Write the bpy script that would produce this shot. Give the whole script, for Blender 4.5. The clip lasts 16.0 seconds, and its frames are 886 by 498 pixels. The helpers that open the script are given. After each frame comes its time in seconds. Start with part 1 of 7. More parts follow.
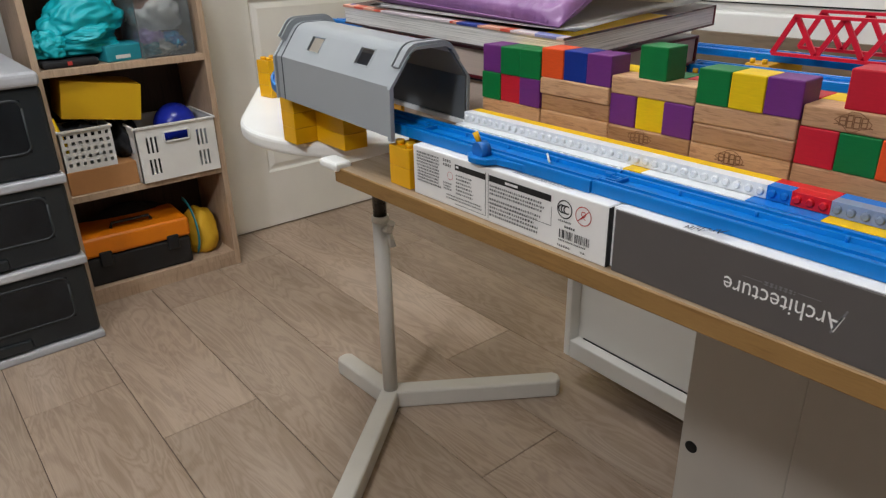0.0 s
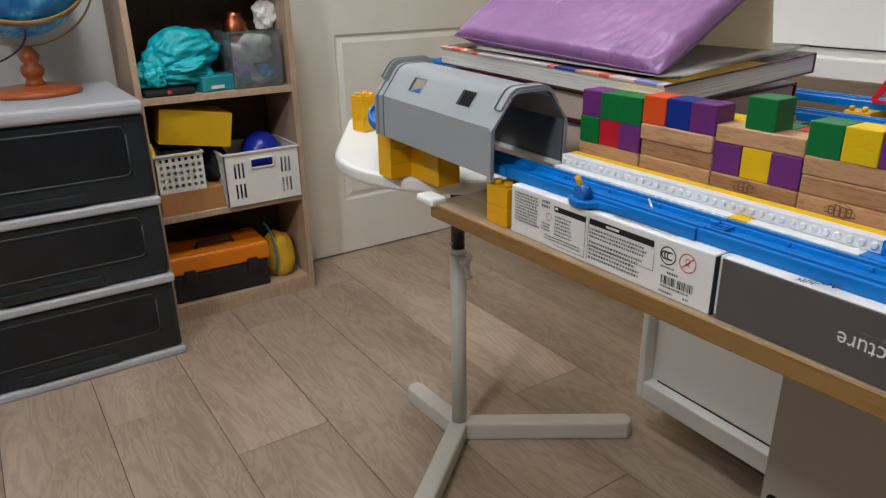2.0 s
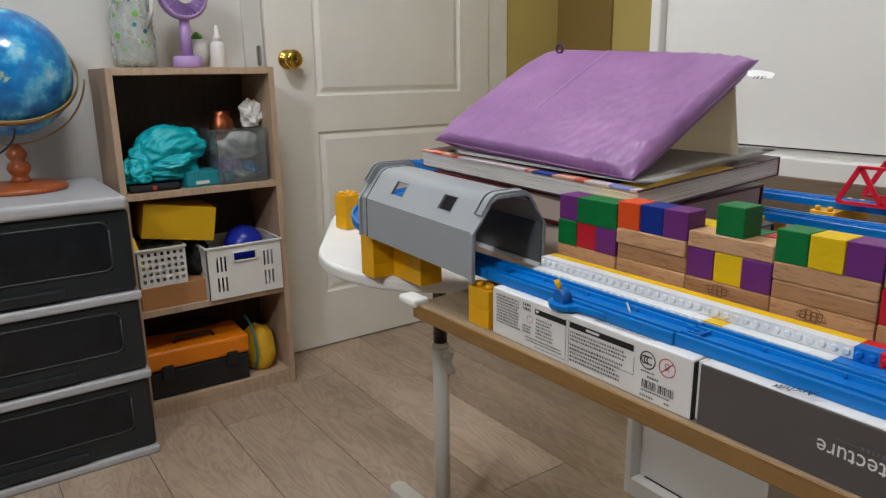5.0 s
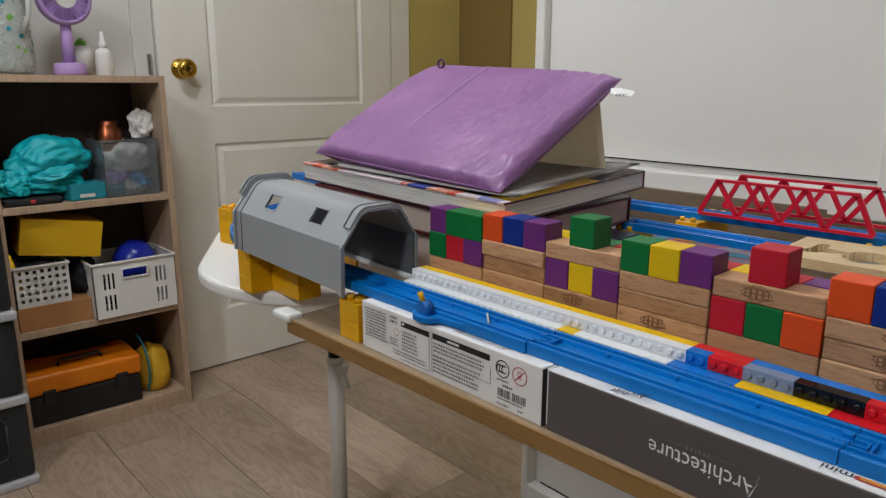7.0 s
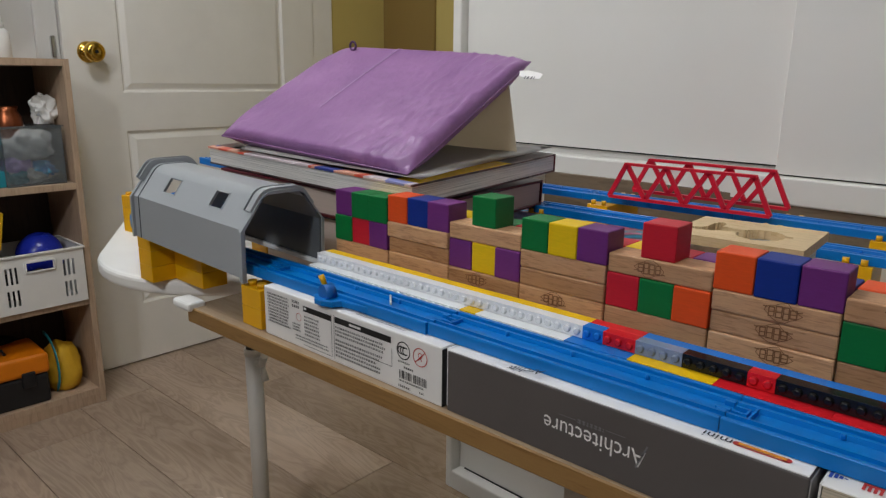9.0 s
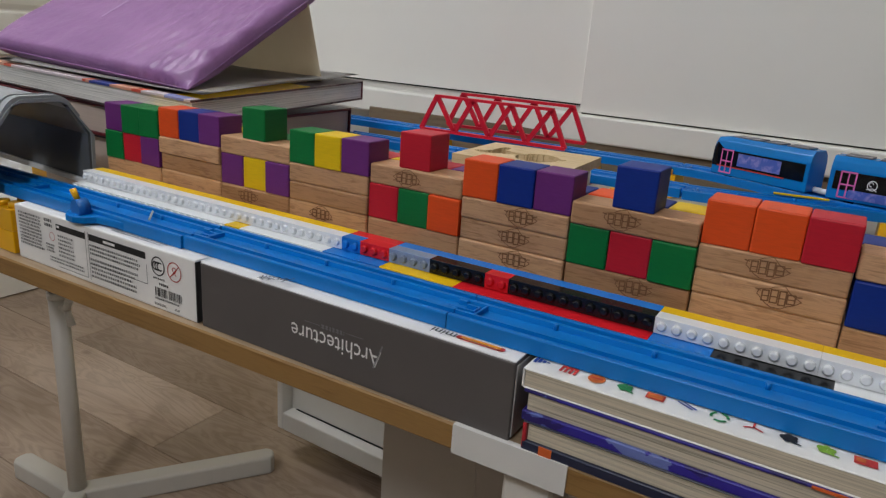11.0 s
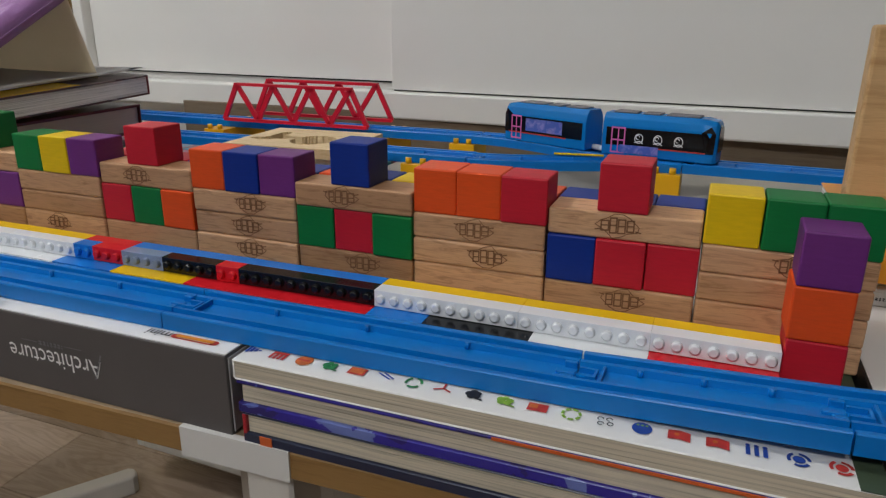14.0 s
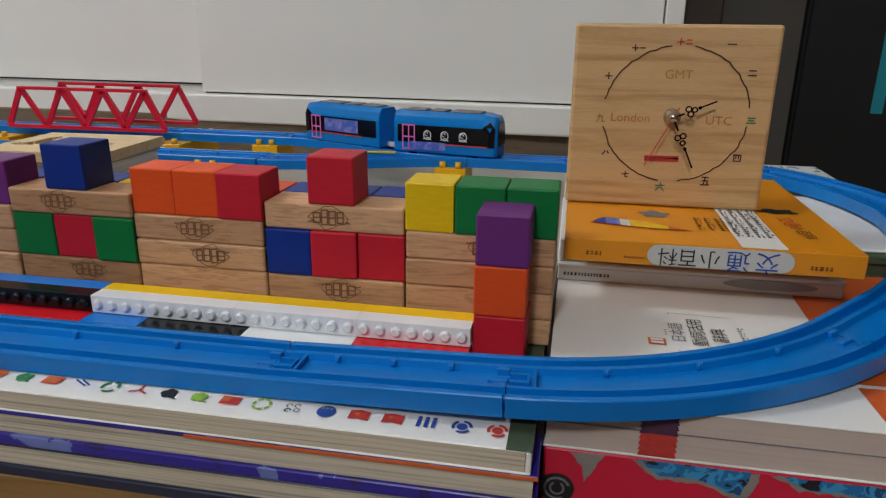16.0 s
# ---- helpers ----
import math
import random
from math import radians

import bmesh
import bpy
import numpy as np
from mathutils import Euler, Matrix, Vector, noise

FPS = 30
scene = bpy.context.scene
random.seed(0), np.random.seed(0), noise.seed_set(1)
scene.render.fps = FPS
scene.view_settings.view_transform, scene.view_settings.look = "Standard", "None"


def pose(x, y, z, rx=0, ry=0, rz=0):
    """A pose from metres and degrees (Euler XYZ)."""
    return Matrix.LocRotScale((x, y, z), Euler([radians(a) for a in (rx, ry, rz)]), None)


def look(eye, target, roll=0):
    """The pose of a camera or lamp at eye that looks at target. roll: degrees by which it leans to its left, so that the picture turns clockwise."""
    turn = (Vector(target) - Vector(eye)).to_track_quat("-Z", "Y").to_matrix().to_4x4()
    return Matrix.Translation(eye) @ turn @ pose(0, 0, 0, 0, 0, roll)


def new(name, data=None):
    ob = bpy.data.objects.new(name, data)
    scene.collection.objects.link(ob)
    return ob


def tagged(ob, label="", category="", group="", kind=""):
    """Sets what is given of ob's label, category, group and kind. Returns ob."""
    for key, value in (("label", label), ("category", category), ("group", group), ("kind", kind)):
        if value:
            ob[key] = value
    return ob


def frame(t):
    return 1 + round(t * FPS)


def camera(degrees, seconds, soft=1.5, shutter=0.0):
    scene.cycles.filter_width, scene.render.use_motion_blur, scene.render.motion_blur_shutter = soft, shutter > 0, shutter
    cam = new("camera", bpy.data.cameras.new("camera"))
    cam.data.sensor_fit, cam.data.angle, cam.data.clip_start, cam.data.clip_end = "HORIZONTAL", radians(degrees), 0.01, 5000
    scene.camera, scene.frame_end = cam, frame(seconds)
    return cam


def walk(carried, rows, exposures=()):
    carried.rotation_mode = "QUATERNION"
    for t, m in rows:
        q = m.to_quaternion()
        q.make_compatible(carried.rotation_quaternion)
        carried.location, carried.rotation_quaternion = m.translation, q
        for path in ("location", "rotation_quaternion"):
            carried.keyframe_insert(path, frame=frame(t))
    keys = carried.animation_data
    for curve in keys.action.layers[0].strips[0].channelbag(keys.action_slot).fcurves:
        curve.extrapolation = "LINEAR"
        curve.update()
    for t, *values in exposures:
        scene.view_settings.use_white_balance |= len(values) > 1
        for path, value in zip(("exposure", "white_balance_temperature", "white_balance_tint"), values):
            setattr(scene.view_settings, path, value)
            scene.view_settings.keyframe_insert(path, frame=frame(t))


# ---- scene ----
cam = camera(65.1, 16.0, 1.28)
PATH = [
    (0, (0.045, 0.067, 0.988), (-1.377, 1.217, 0.178), -1.3),
    (0.5, (0.042, 0.053, 0.992), (-1.437, 1.142, 0.199), -1.5),
    (1, (0.037, 0.044, 0.993), (-1.468, 1.106, 0.213), -1.0),
    (1.5, (0.035, 0.038, 0.996), (-1.503, 1.067, 0.236), -1.0),
    (2, (0.037, 0.034, 1.001), (-1.517, 1.063, 0.274), -1.0),
    (2.5, (0.035, 0.034, 1.0), (-1.539, 1.065, 0.321), -0.2),
    (3, (0.037, 0.027, 1.002), (-1.552, 1.07, 0.377), 0.1),
    (3.5, (0.037, 0.029, 1.008), (-1.563, 1.098, 0.461), -0.8),
    (3.7, (0.037, 0.028, 1.011), (-1.565, 1.105, 0.488), -0.9),
    (5.8, (0.051, 0.044, 1.02), (-1.498, 1.223, 0.563), -0.9),
    (6, (0.056, 0.049, 1.021), (-1.47, 1.261, 0.571), -0.7),
    (6.5, (0.064, 0.058, 1.021), (-1.43, 1.311, 0.578), -0.7),
    (7, (0.069, 0.066, 1.018), (-1.37, 1.378, 0.562), 0.1),
    (7.5, (0.073, 0.077, 1.017), (-1.304, 1.453, 0.557), 0.6),
    (8, (0.076, 0.081, 1.016), (-1.266, 1.495, 0.569), 0.7),
    (8.5, (0.078, 0.085, 1.013), (-1.247, 1.511, 0.552), 0.5),
    (9, (0.081, 0.09, 1.007), (-1.217, 1.534, 0.529), 0.7),
    (9.5, (0.105, 0.119, 1.001), (-1.034, 1.689, 0.515), 2.0),
    (9.7, (0.113, 0.131, 0.997), (-0.96, 1.741, 0.489), 2.7),
    (11.8, (0.149, 0.14, 0.975), (-0.775, 1.806, 0.367), 4.1),
    (12, (0.152, 0.143, 0.975), (-0.75, 1.823, 0.371), 4.2),
    (12.5, (0.162, 0.152, 0.973), (-0.698, 1.847, 0.351), 3.5),
    (13, (0.181, 0.163, 0.975), (-0.617, 1.894, 0.369), 2.5),
    (13.5, (0.201, 0.176, 0.977), (-0.512, 1.945, 0.374), 2.2),
    (14, (0.224, 0.184, 0.979), (-0.459, 1.956, 0.352), 0.4),
    (14.5, (0.244, 0.19, 0.975), (-0.363, 1.986, 0.337), 1.2),
    (15, (0.267, 0.196, 0.975), (-0.244, 2.023, 0.341), 1.1),
    (15.5, (0.289, 0.199, 0.976), (-0.137, 2.048, 0.344), 0.7),
    (16, (0.307, 0.2, 0.977), (-0.048, 2.069, 0.359), 0.6),
]
EXPOSURES = [(0.0, -0.24), (1.5, -0.3), (3.0, -0.37), (3.7, -0.39), (6.0, -0.56), (9.0, -0.74), (9.7, -0.74), (12.0, -0.67), (14.0, -0.72), (16.0, -0.62)]
walk(cam, [(t, look(eye, target, roll)) for t, eye, target, roll in PATH], EXPOSURES)

# ---- light: a ceiling lamp with four bulbs and a small round ceiling lamp ----
world = bpy.data.worlds.new("room_world")
scene.world = world
world.use_nodes = True
world.node_tree.nodes["Background"].inputs[0].default_value = (0.8, 0.85, 1.0, 1)
world.node_tree.nodes["Background"].inputs[1].default_value = 0.002
LAMP = (-1.02, 0.36, 2.38)
LAMP_B = (0.05, -1.25, 2.40)
BULB_W = 14.2
BULB_B_W = 86.0
BULB_C = (0.935, 0.97, 1.015)


def lamp_light(x, y, z, watts, radius, colour):
    data = bpy.data.lights.new("bulb_light", "POINT")
    data.energy, data.shadow_soft_size, data.color = watts, radius, colour
    ob = new("bulb_light", data)
    ob.location = (x, y, z)
    return ob


# ---- materials ----
def rgb(h):
    """A linear colour from a hex string of the display colour."""
    v = [int(h[i:i + 2], 16) / 255 for i in (0, 2, 4)]
    return tuple(c / 12.92 if c <= 0.04045 else ((c + 0.055) / 1.055) ** 2.4 for c in v) + (1.0,)


class Mat:
    """A small helper round one node material."""

    def __init__(self, name, colour, rough=0.5, metal=0.0, spec=0.5):
        self.m = bpy.data.materials.new(name)
        self.m.use_nodes = True
        self.t = self.m.node_tree
        self.b = self.t.nodes["Principled BSDF"]
        self.b.inputs["Base Color"].default_value = colour
        self.b.inputs["Roughness"].default_value = rough
        self.b.inputs["Metallic"].default_value = metal
        self.b.inputs["Specular IOR Level"].default_value = spec
        self.colour = colour

    def n(self, kind, **values):
        node = self.t.nodes.new(kind)
        for key, value in values.items():
            node.inputs[key.replace("_", " ")].default_value = value
        return node

    def l(self, a, b):
        self.t.links.new(a, b)

    def coords(self, scale=(1, 1, 1), shift=True):
        """Object coordinates, moved by the object's random number so that repeats differ."""
        tc = self.t.nodes.new("ShaderNodeTexCoord")
        mp = self.t.nodes.new("ShaderNodeMapping")
        mp.inputs["Scale"].default_value = scale
        self.l(tc.outputs["Object"], mp.inputs["Vector"])
        if shift:
            info = self.t.nodes.new("ShaderNodeObjectInfo")
            mul = self.t.nodes.new("ShaderNodeMath")
            mul.operation = "MULTIPLY"
            mul.inputs[1].default_value = 37.0
            self.l(info.outputs["Random"], mul.inputs[0])
            comb = self.t.nodes.new("ShaderNodeCombineXYZ")
            for k in range(3):
                self.l(mul.outputs[0], comb.inputs[k])
            self.l(comb.outputs[0], mp.inputs["Location"])
        return mp.outputs["Vector"]

    def noise(self, vec, scale, detail=4.0, rough=0.55, dist=0.0):
        nd = self.n("ShaderNodeTexNoise", Scale=scale, Detail=detail, Roughness=rough, Distortion=dist)
        self.l(vec, nd.inputs["Vector"])
        return nd.outputs["Fac"]

    def ramp(self, fac, stops):
        r = self.t.nodes.new("ShaderNodeValToRGB")
        while len(r.color_ramp.elements) < len(stops):
            r.color_ramp.elements.new(0.5)
        for e, (p, c) in zip(r.color_ramp.elements, stops):
            e.position, e.color = p, c
        self.l(fac, r.inputs["Fac"])
        return r.outputs["Color"]

    def mix(self, fac, a, b, mode="MIX"):
        mx = self.t.nodes.new("ShaderNodeMix")
        mx.data_type, mx.blend_type = "RGBA", mode
        for value, sock in ((fac, mx.inputs[0]), (a, mx.inputs[6]), (b, mx.inputs[7])):
            if hasattr(value, "is_linked"):
                self.l(value, sock)
            else:
                sock.default_value = value
        return mx.outputs[2]

    def base(self, sock):
        self.l(sock, self.b.inputs["Base Color"])

    def bump(self, fac, strength=0.2, dist=0.001):
        bp = self.n("ShaderNodeBump", Strength=strength, Distance=dist)
        self.l(fac, bp.inputs["Height"])
        self.l(bp.outputs["Normal"], self.b.inputs["Normal"])

    def roughen(self, fac, lo, hi):
        mr = self.n("ShaderNodeMapRange", To_Min=lo, To_Max=hi)
        self.l(fac, mr.inputs["Value"])
        self.l(mr.outputs["Result"], self.b.inputs["Roughness"])


def shade(c, k):
    return tuple(min(1.0, v * k) for v in c[:3]) + (1.0,)


def plastic(name, h, rough=0.35, spread=0.08, grain=900.0, bump=0.04, spec=0.4):
    """Moulded plastic: even colour with faint scuffs and grime."""
    m = Mat(name, rgb(h), rough, 0.0, spec)
    v = m.coords()
    big = m.noise(v, 18.0, 3.0)
    fine = m.noise(v, grain, 2.0)
    m.base(m.ramp(big, [(0.25, shade(m.colour, 1 - spread)), (0.75, shade(m.colour, 1 + spread * 0.7))]))
    m.roughen(m.noise(v, 25.0, 4.0), max(0.05, rough - 0.03), rough + 0.06)
    m.bump(fine, bump * 0.5, 0.0003)
    return m.m


def painted_wood(name, h):
    """Stained toy cube: saturated colour, faint grain, satin."""
    m = Mat(name, rgb(h), 0.45, 0.0, 0.3)
    v = m.coords((1, 1, 7))
    g = m.noise(v, 130.0, 5.0, 0.6, 0.4)
    m.base(m.ramp(g, [(0.3, shade(m.colour, 0.93)), (0.7, shade(m.colour, 1.05))]))
    m.roughen(m.noise(m.coords(), 40.0), 0.4, 0.6)
    m.bump(g, 0.07, 0.0005)
    return m.m


def wood(name, light, dark, scale=(1.0, 14.0, 14.0), freq=22.0, rough=0.55, vary=0.16, bump=0.15):
    """Bare wood, grain along x; each piece a little lighter, darker or redder."""
    m = Mat(name, rgb(light), rough)
    v = m.coords(scale)
    rings = m.noise(v, freq, 5.0, 0.6, 1.2)
    fine = m.noise(m.coords((4.0, 90.0, 90.0)), 30.0, 3.0)
    c = m.ramp(rings, [(0.32, rgb(dark)), (0.5, rgb(light)), (0.72, shade(rgb(light), 1.08))])
    c = m.mix(0.25, c, m.ramp(fine, [(0.35, shade(rgb(dark), 0.8)), (0.65, rgb(light))]))
    info = m.t.nodes.new("ShaderNodeObjectInfo")
    tone = m.ramp(info.outputs["Random"], [(0.0, (1 - vary, 1 - vary * 1.15, 1 - vary * 1.3, 1)), (1.0, (1.0, 1.0, 1.0, 1))])
    m.base(m.mix(1.0, c, tone, "MULTIPLY"))
    m.bump(fine, bump, 0.0006)
    return m.m


def paint(name, h, rough=0.5, spread=0.03, scale=6.0, bump=0.03):
    """Painted wall or lacquered board with soft unevenness."""
    m = Mat(name, rgb(h), rough)
    v = m.coords(shift=False)
    c = m.ramp(m.noise(v, scale, 6.0, 0.6), [(0.3, shade(m.colour, 1 - spread)), (0.7, shade(m.colour, 1 + spread))])
    m.base(c)
    m.bump(m.noise(v, 350.0, 3.0), bump, 0.001)
    m.roughen(m.noise(v, 12.0, 4.0), rough - 0.06, rough + 0.1)
    return m.m


def pages(name, h, dark=1.0):
    """The cut edge of a block of paper: thin sheets, uneven tone."""
    m = Mat(name, rgb(h), 0.8)
    v = m.coords((0.12, 0.12, 16.0))
    s = m.noise(v, 55.0, 4.0, 0.75)
    c = m.ramp(s, [(0.32, shade(m.colour, 1 - 0.72 * dark)), (0.43, shade(m.colour, 1 - 0.28 * dark)), (0.56, m.colour), (0.75, shade(m.colour, 1.1))])
    soft = m.noise(m.coords(), 9.0, 3.0)
    m.base(m.mix(0.18, c, m.ramp(soft, [(0.3, shade(m.colour, 0.8)), (0.7, shade(m.colour, 1.1))])))
    m.bump(s, 0.3, 0.0006)
    return m.m


def glassy(name, h, rough=0.08, through_light=0.85):
    m = Mat(name, rgb(h), rough)
    m.b.inputs["Transmission Weight"].default_value = through_light
    m.b.inputs["IOR"].default_value = 1.35
    m.roughen(m.noise(m.coords(), 30.0), rough, rough + 0.15)
    return m.m


def metal(name, h, rough=0.2):
    m = Mat(name, rgb(h), rough, 1.0)
    m.roughen(m.noise(m.coords(), 50.0), rough * 0.7, rough * 1.6)
    return m.m


def ink(name, h, rough=0.6):
    m = Mat(name, rgb(h), rough)
    m.base(m.ramp(m.noise(m.coords(), 300.0), [(0.3, shade(m.colour, 0.8)), (0.7, shade(m.colour, 1.15))]))
    return m.m


M = {}
for key, h in dict(red="c01c2e", green="047034", blue="082c84", yellow="e2bc0a", purple="6c2c74", orange="e2501a").items():
    M["cube_" + key] = painted_wood("cube_" + key, h)
for key, h in dict(white="eceef0", yellow="f4c61a", blue="1778d2", red="d8202a", black="17181a").items():
    M["brick_" + key] = plastic("brick_" + key, h, 0.22)
M["brick_clear"] = glassy("brick_clear", "c4d8f8", 0.03, 0.6)
M["rail_blue"] = plastic("rail_blue", "0074c6", 0.3, 0.05, 900.0, 0.03, 0.35)
M["lever_blue"] = plastic("lever_blue", "1668b8", 0.4)
M["duplo_yellow"] = plastic("duplo_yellow", "edb00e", 0.3)
M["tunnel_grey"] = plastic("tunnel_grey", "a0a5a9", 0.3, 0.012, 900.0, 0.0)
M["tunnel_dark"] = plastic("tunnel_dark", "3a3e42", 0.5, 0.05)
# darker copy of the tunnel grey, with the interior's shade in its colour
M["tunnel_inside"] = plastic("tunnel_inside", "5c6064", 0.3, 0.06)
M["bridge_red"] = plastic("bridge_red", "da1e36", 0.35)
M["train_blue"] = plastic("train_blue", "0a78c4", 0.2, 0.04)
M["black_gloss"] = plastic("black_gloss", "0d0e12", 0.12)
M["pink"] = plastic("pink", "e070b4", 0.4)
M["jenga"] = wood("jenga", "dcad82", "ae7f56", (1.0, 9.0, 9.0), 42.0, 0.6, 0.40)
M["pine"] = wood("pine", "d2ac7a", "b48a54", (0.5, 9.0, 9.0), 10.0, 0.55, 0.0)
M["table_edge"] = wood("table_edge", "94703f", "7d5a2c", (1.0, 10.0, 10.0), 14.0, 0.5, 0.0)
M["strip_brown"] = wood("strip_brown", "7c6c58", "665644", (1.0, 10.0, 10.0), 14.0, 0.5, 0.0)
M["table_top"] = wood("table_top", "a08a70", "8a7256", (1.0, 12.0, 12.0), 9.0, 0.45, 0.0)
M["shelf_wood"] = wood("shelf_wood", "bfa58c", "a68c74", (12.0, 12.0, 1.0), 9.0, 0.6, 0.06)
M["wall_white"] = paint("wall_white", "d2d0cb", 0.75)
# dark paint for walls out of view, so less light bounces back
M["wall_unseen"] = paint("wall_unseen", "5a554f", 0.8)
# grey instead of white, to weaken the bounce from overhead
M["ceiling_white"] = paint("ceiling_white", "b8b4ac", 0.8)
M["wall_olive"] = paint("wall_olive", "c8b46a", 0.75)
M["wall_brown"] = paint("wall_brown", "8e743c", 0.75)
M["door_cream"] = paint("door_cream", "f0ede6", 0.42)
M["lacquer"] = paint("lacquer", "e9e7e1", 0.4, 0.015)
M["cab_white"] = paint("cab_white", "c6bfb5", 0.5)
M["metal_white"] = plastic("metal_white", "d9d5cd", 0.35, 0.04)
M["disc_white"] = plastic("disc_white", "efeeea", 0.3, 0.03)
M["chrome"] = metal("chrome", "c8c8c8", 0.12)
M["brass"] = metal("brass", "d8b050", 0.12)
M["card_white"] = paint("card_white", "eceae8", 0.5, 0.03, 14.0)
M["card_grey"] = paint("card_grey", "565150", 0.5, 0.05, 20.0)
M["card_brown"] = paint("card_brown", "b07c4c", 0.7, 0.06, 20.0)
M["card_beige"] = paint("card_beige", "eadfca", 0.7, 0.03, 14.0)
M["ink_black"] = ink("ink_black", "1c1b1c")
M["ink_grey"] = ink("ink_grey", "77757a")
M["ink_white"] = ink("ink_white", "f0eeec")
M["ink_red"] = ink("ink_red", "c23a34")
M["pages"] = pages("pages", "d2c6b0")
M["pages_white"] = pages("pages_white", "eeece8")
M["cover_white"] = paint("cover_white", "eae8e4", 0.4, 0.02)
M["cover_orange"] = paint("cover_orange", "e4921a", 0.3, 0.04)
M["cover_navy"] = paint("cover_navy", "1c2440", 0.35, 0.08)
M["cover_maroon"] = paint("cover_maroon", "5c1420", 0.35, 0.1)
M["cover_green"] = paint("cover_green", "43503c", 0.4, 0.08)
def blotches(name, stops, scale=30.0, rough=0.4, stretch=(1, 1, 1), detail=2.0, dist=0.6):
    """Printed patches of several colours with firm edges."""
    m = Mat(name, (0.5, 0.5, 0.5, 1), rough)
    f = m.noise(m.coords(stretch, False), scale, detail, 0.5, dist)
    r = m.t.nodes.new("ShaderNodeValToRGB")
    r.color_ramp.interpolation = "CONSTANT"
    while len(r.color_ramp.elements) < len(stops):
        r.color_ramp.elements.new(0.5)
    for e, (p, h) in zip(r.color_ramp.elements, stops):
        e.position, e.color = p, rgb(h)
    m.l(f, r.inputs["Fac"])
    m.base(r.outputs["Color"])
    return m.m


for key, h in dict(green="2c8048", blue="23469c", lime="86b03c", orange="cc6a2c", ochre="b08428", red_faint="c07848", brown="7c4a10", plum="4c2c48").items():
    M["ink_" + key] = ink("ink_" + key, h)
M["burnt"] = ink("burnt", "4a2f1c", 0.8)
M["stamped"] = ink("stamped", "7e5636", 0.8)
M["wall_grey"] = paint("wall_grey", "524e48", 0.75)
M["cover_red"] = paint("cover_red", "b02430", 0.35, 0.08)
M["cover_grey"] = paint("cover_grey", "a4a2a2", 0.4, 0.05)
M["label_grey"] = paint("label_grey", "cfccc4", 0.4, 0.03)
M["cover_orange_deep"] = paint("cover_orange_deep", "d2602a", 0.4, 0.05)
M["tray_grey"] = plastic("tray_grey", "a9a49a", 0.4, 0.05)
M["plywood"] = wood("plywood", "dcc298", "c4a472", (1.0, 8.0, 8.0), 30.0, 0.6, 0.0)
M["pages_pink"] = pages("pages_pink", "c6b5aa", 0.16)
M["cover_violet"] = blotches("cover_violet", [(0.0, "6a78b8"), (0.38, "2c2290"), (0.58, "241a6c"), (0.66, "5a68b0")], 38.0, 0.3, (1, 1, 1), 5.0)
M["cover_lilac"] = blotches("cover_lilac", [(0.0, "4a63b8"), (0.48, "6a74c0"), (0.6, "8a86c8")], 160.0)
M["cover_art"] = blotches("cover_art", [(0.0, "2a8fb0"), (0.42, "58606c"), (0.5, "b05a78"), (0.56, "8c8890"), (0.64, "30a0c0")], 22.0)
M["cover_cow"] = blotches("cover_cow", [(0.0, "16171a"), (0.39, "e6e8ea")], 62.0)
M["cover_bright"] = blotches("cover_bright", [(0.0, "6a5a58"), (0.42, "3a2426"), (0.5, "54302c"), (0.58, "2e1e22"), (0.66, "8a6a3a")], 11.0)
M["cover_edge"] = blotches("cover_edge", [(0.0, "2a3f9c"), (0.40, "8f94cc"), (0.45, "e4d6da"), (0.53, "d85a44"), (0.57, "e8a890"), (0.61, "34479a")], 7.0, 0.4, (1, 0.2, 0.2))
M["red_card"] = paint("red_card", "d01a3c", 0.35, 0.05, 20.0)
M["torn_grey"] = paint("torn_grey", "8d8680", 0.6, 0.15, 60.0)
M["sea_blue"] = blotches("sea_blue", [(0.0, "16202c"), (0.4, "1c6ea8"), (0.52, "3a98cc"), (0.62, "184a78")], 130.0, 0.35, (1, 1, 1), 4.0)


def pouch_fabric():
    """Crinkled purple film over padding: small dimples and satin sheen."""
    m = Mat("pouch_purple", rgb("93669c"), 0.34)
    v = m.coords(shift=False)
    c = m.ramp(m.noise(v, 14.0, 5.0), [(0.3, rgb("885c92")), (0.7, rgb("a174a8"))])
    m.base(c)
    vor = m.n("ShaderNodeTexVoronoi", Scale=150.0)
    m.l(m.coords((1.0, 1.0, 0.5), False), vor.inputs["Vector"])
    wr = m.noise(v, 75.0, 5.0, 0.6, 1.5)
    mx = m.t.nodes.new("ShaderNodeMath")
    mx.operation = "MULTIPLY_ADD"
    mx.inputs[1].default_value = 0.45
    m.l(vor.outputs["Distance"], mx.inputs[0])
    m.l(wr, mx.inputs[2])
    m.bump(mx.outputs[0], 0.28, 0.002)
    m.roughen(m.noise(v, 30.0), 0.3, 0.5)
    return m.m


M["pouch_purple"] = pouch_fabric()
# lighter purple that paints the sheen along the pouch's fold
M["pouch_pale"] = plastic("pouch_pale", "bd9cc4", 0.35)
M["pouch_dark"] = plastic("pouch_dark", "4c2a58", 0.5)


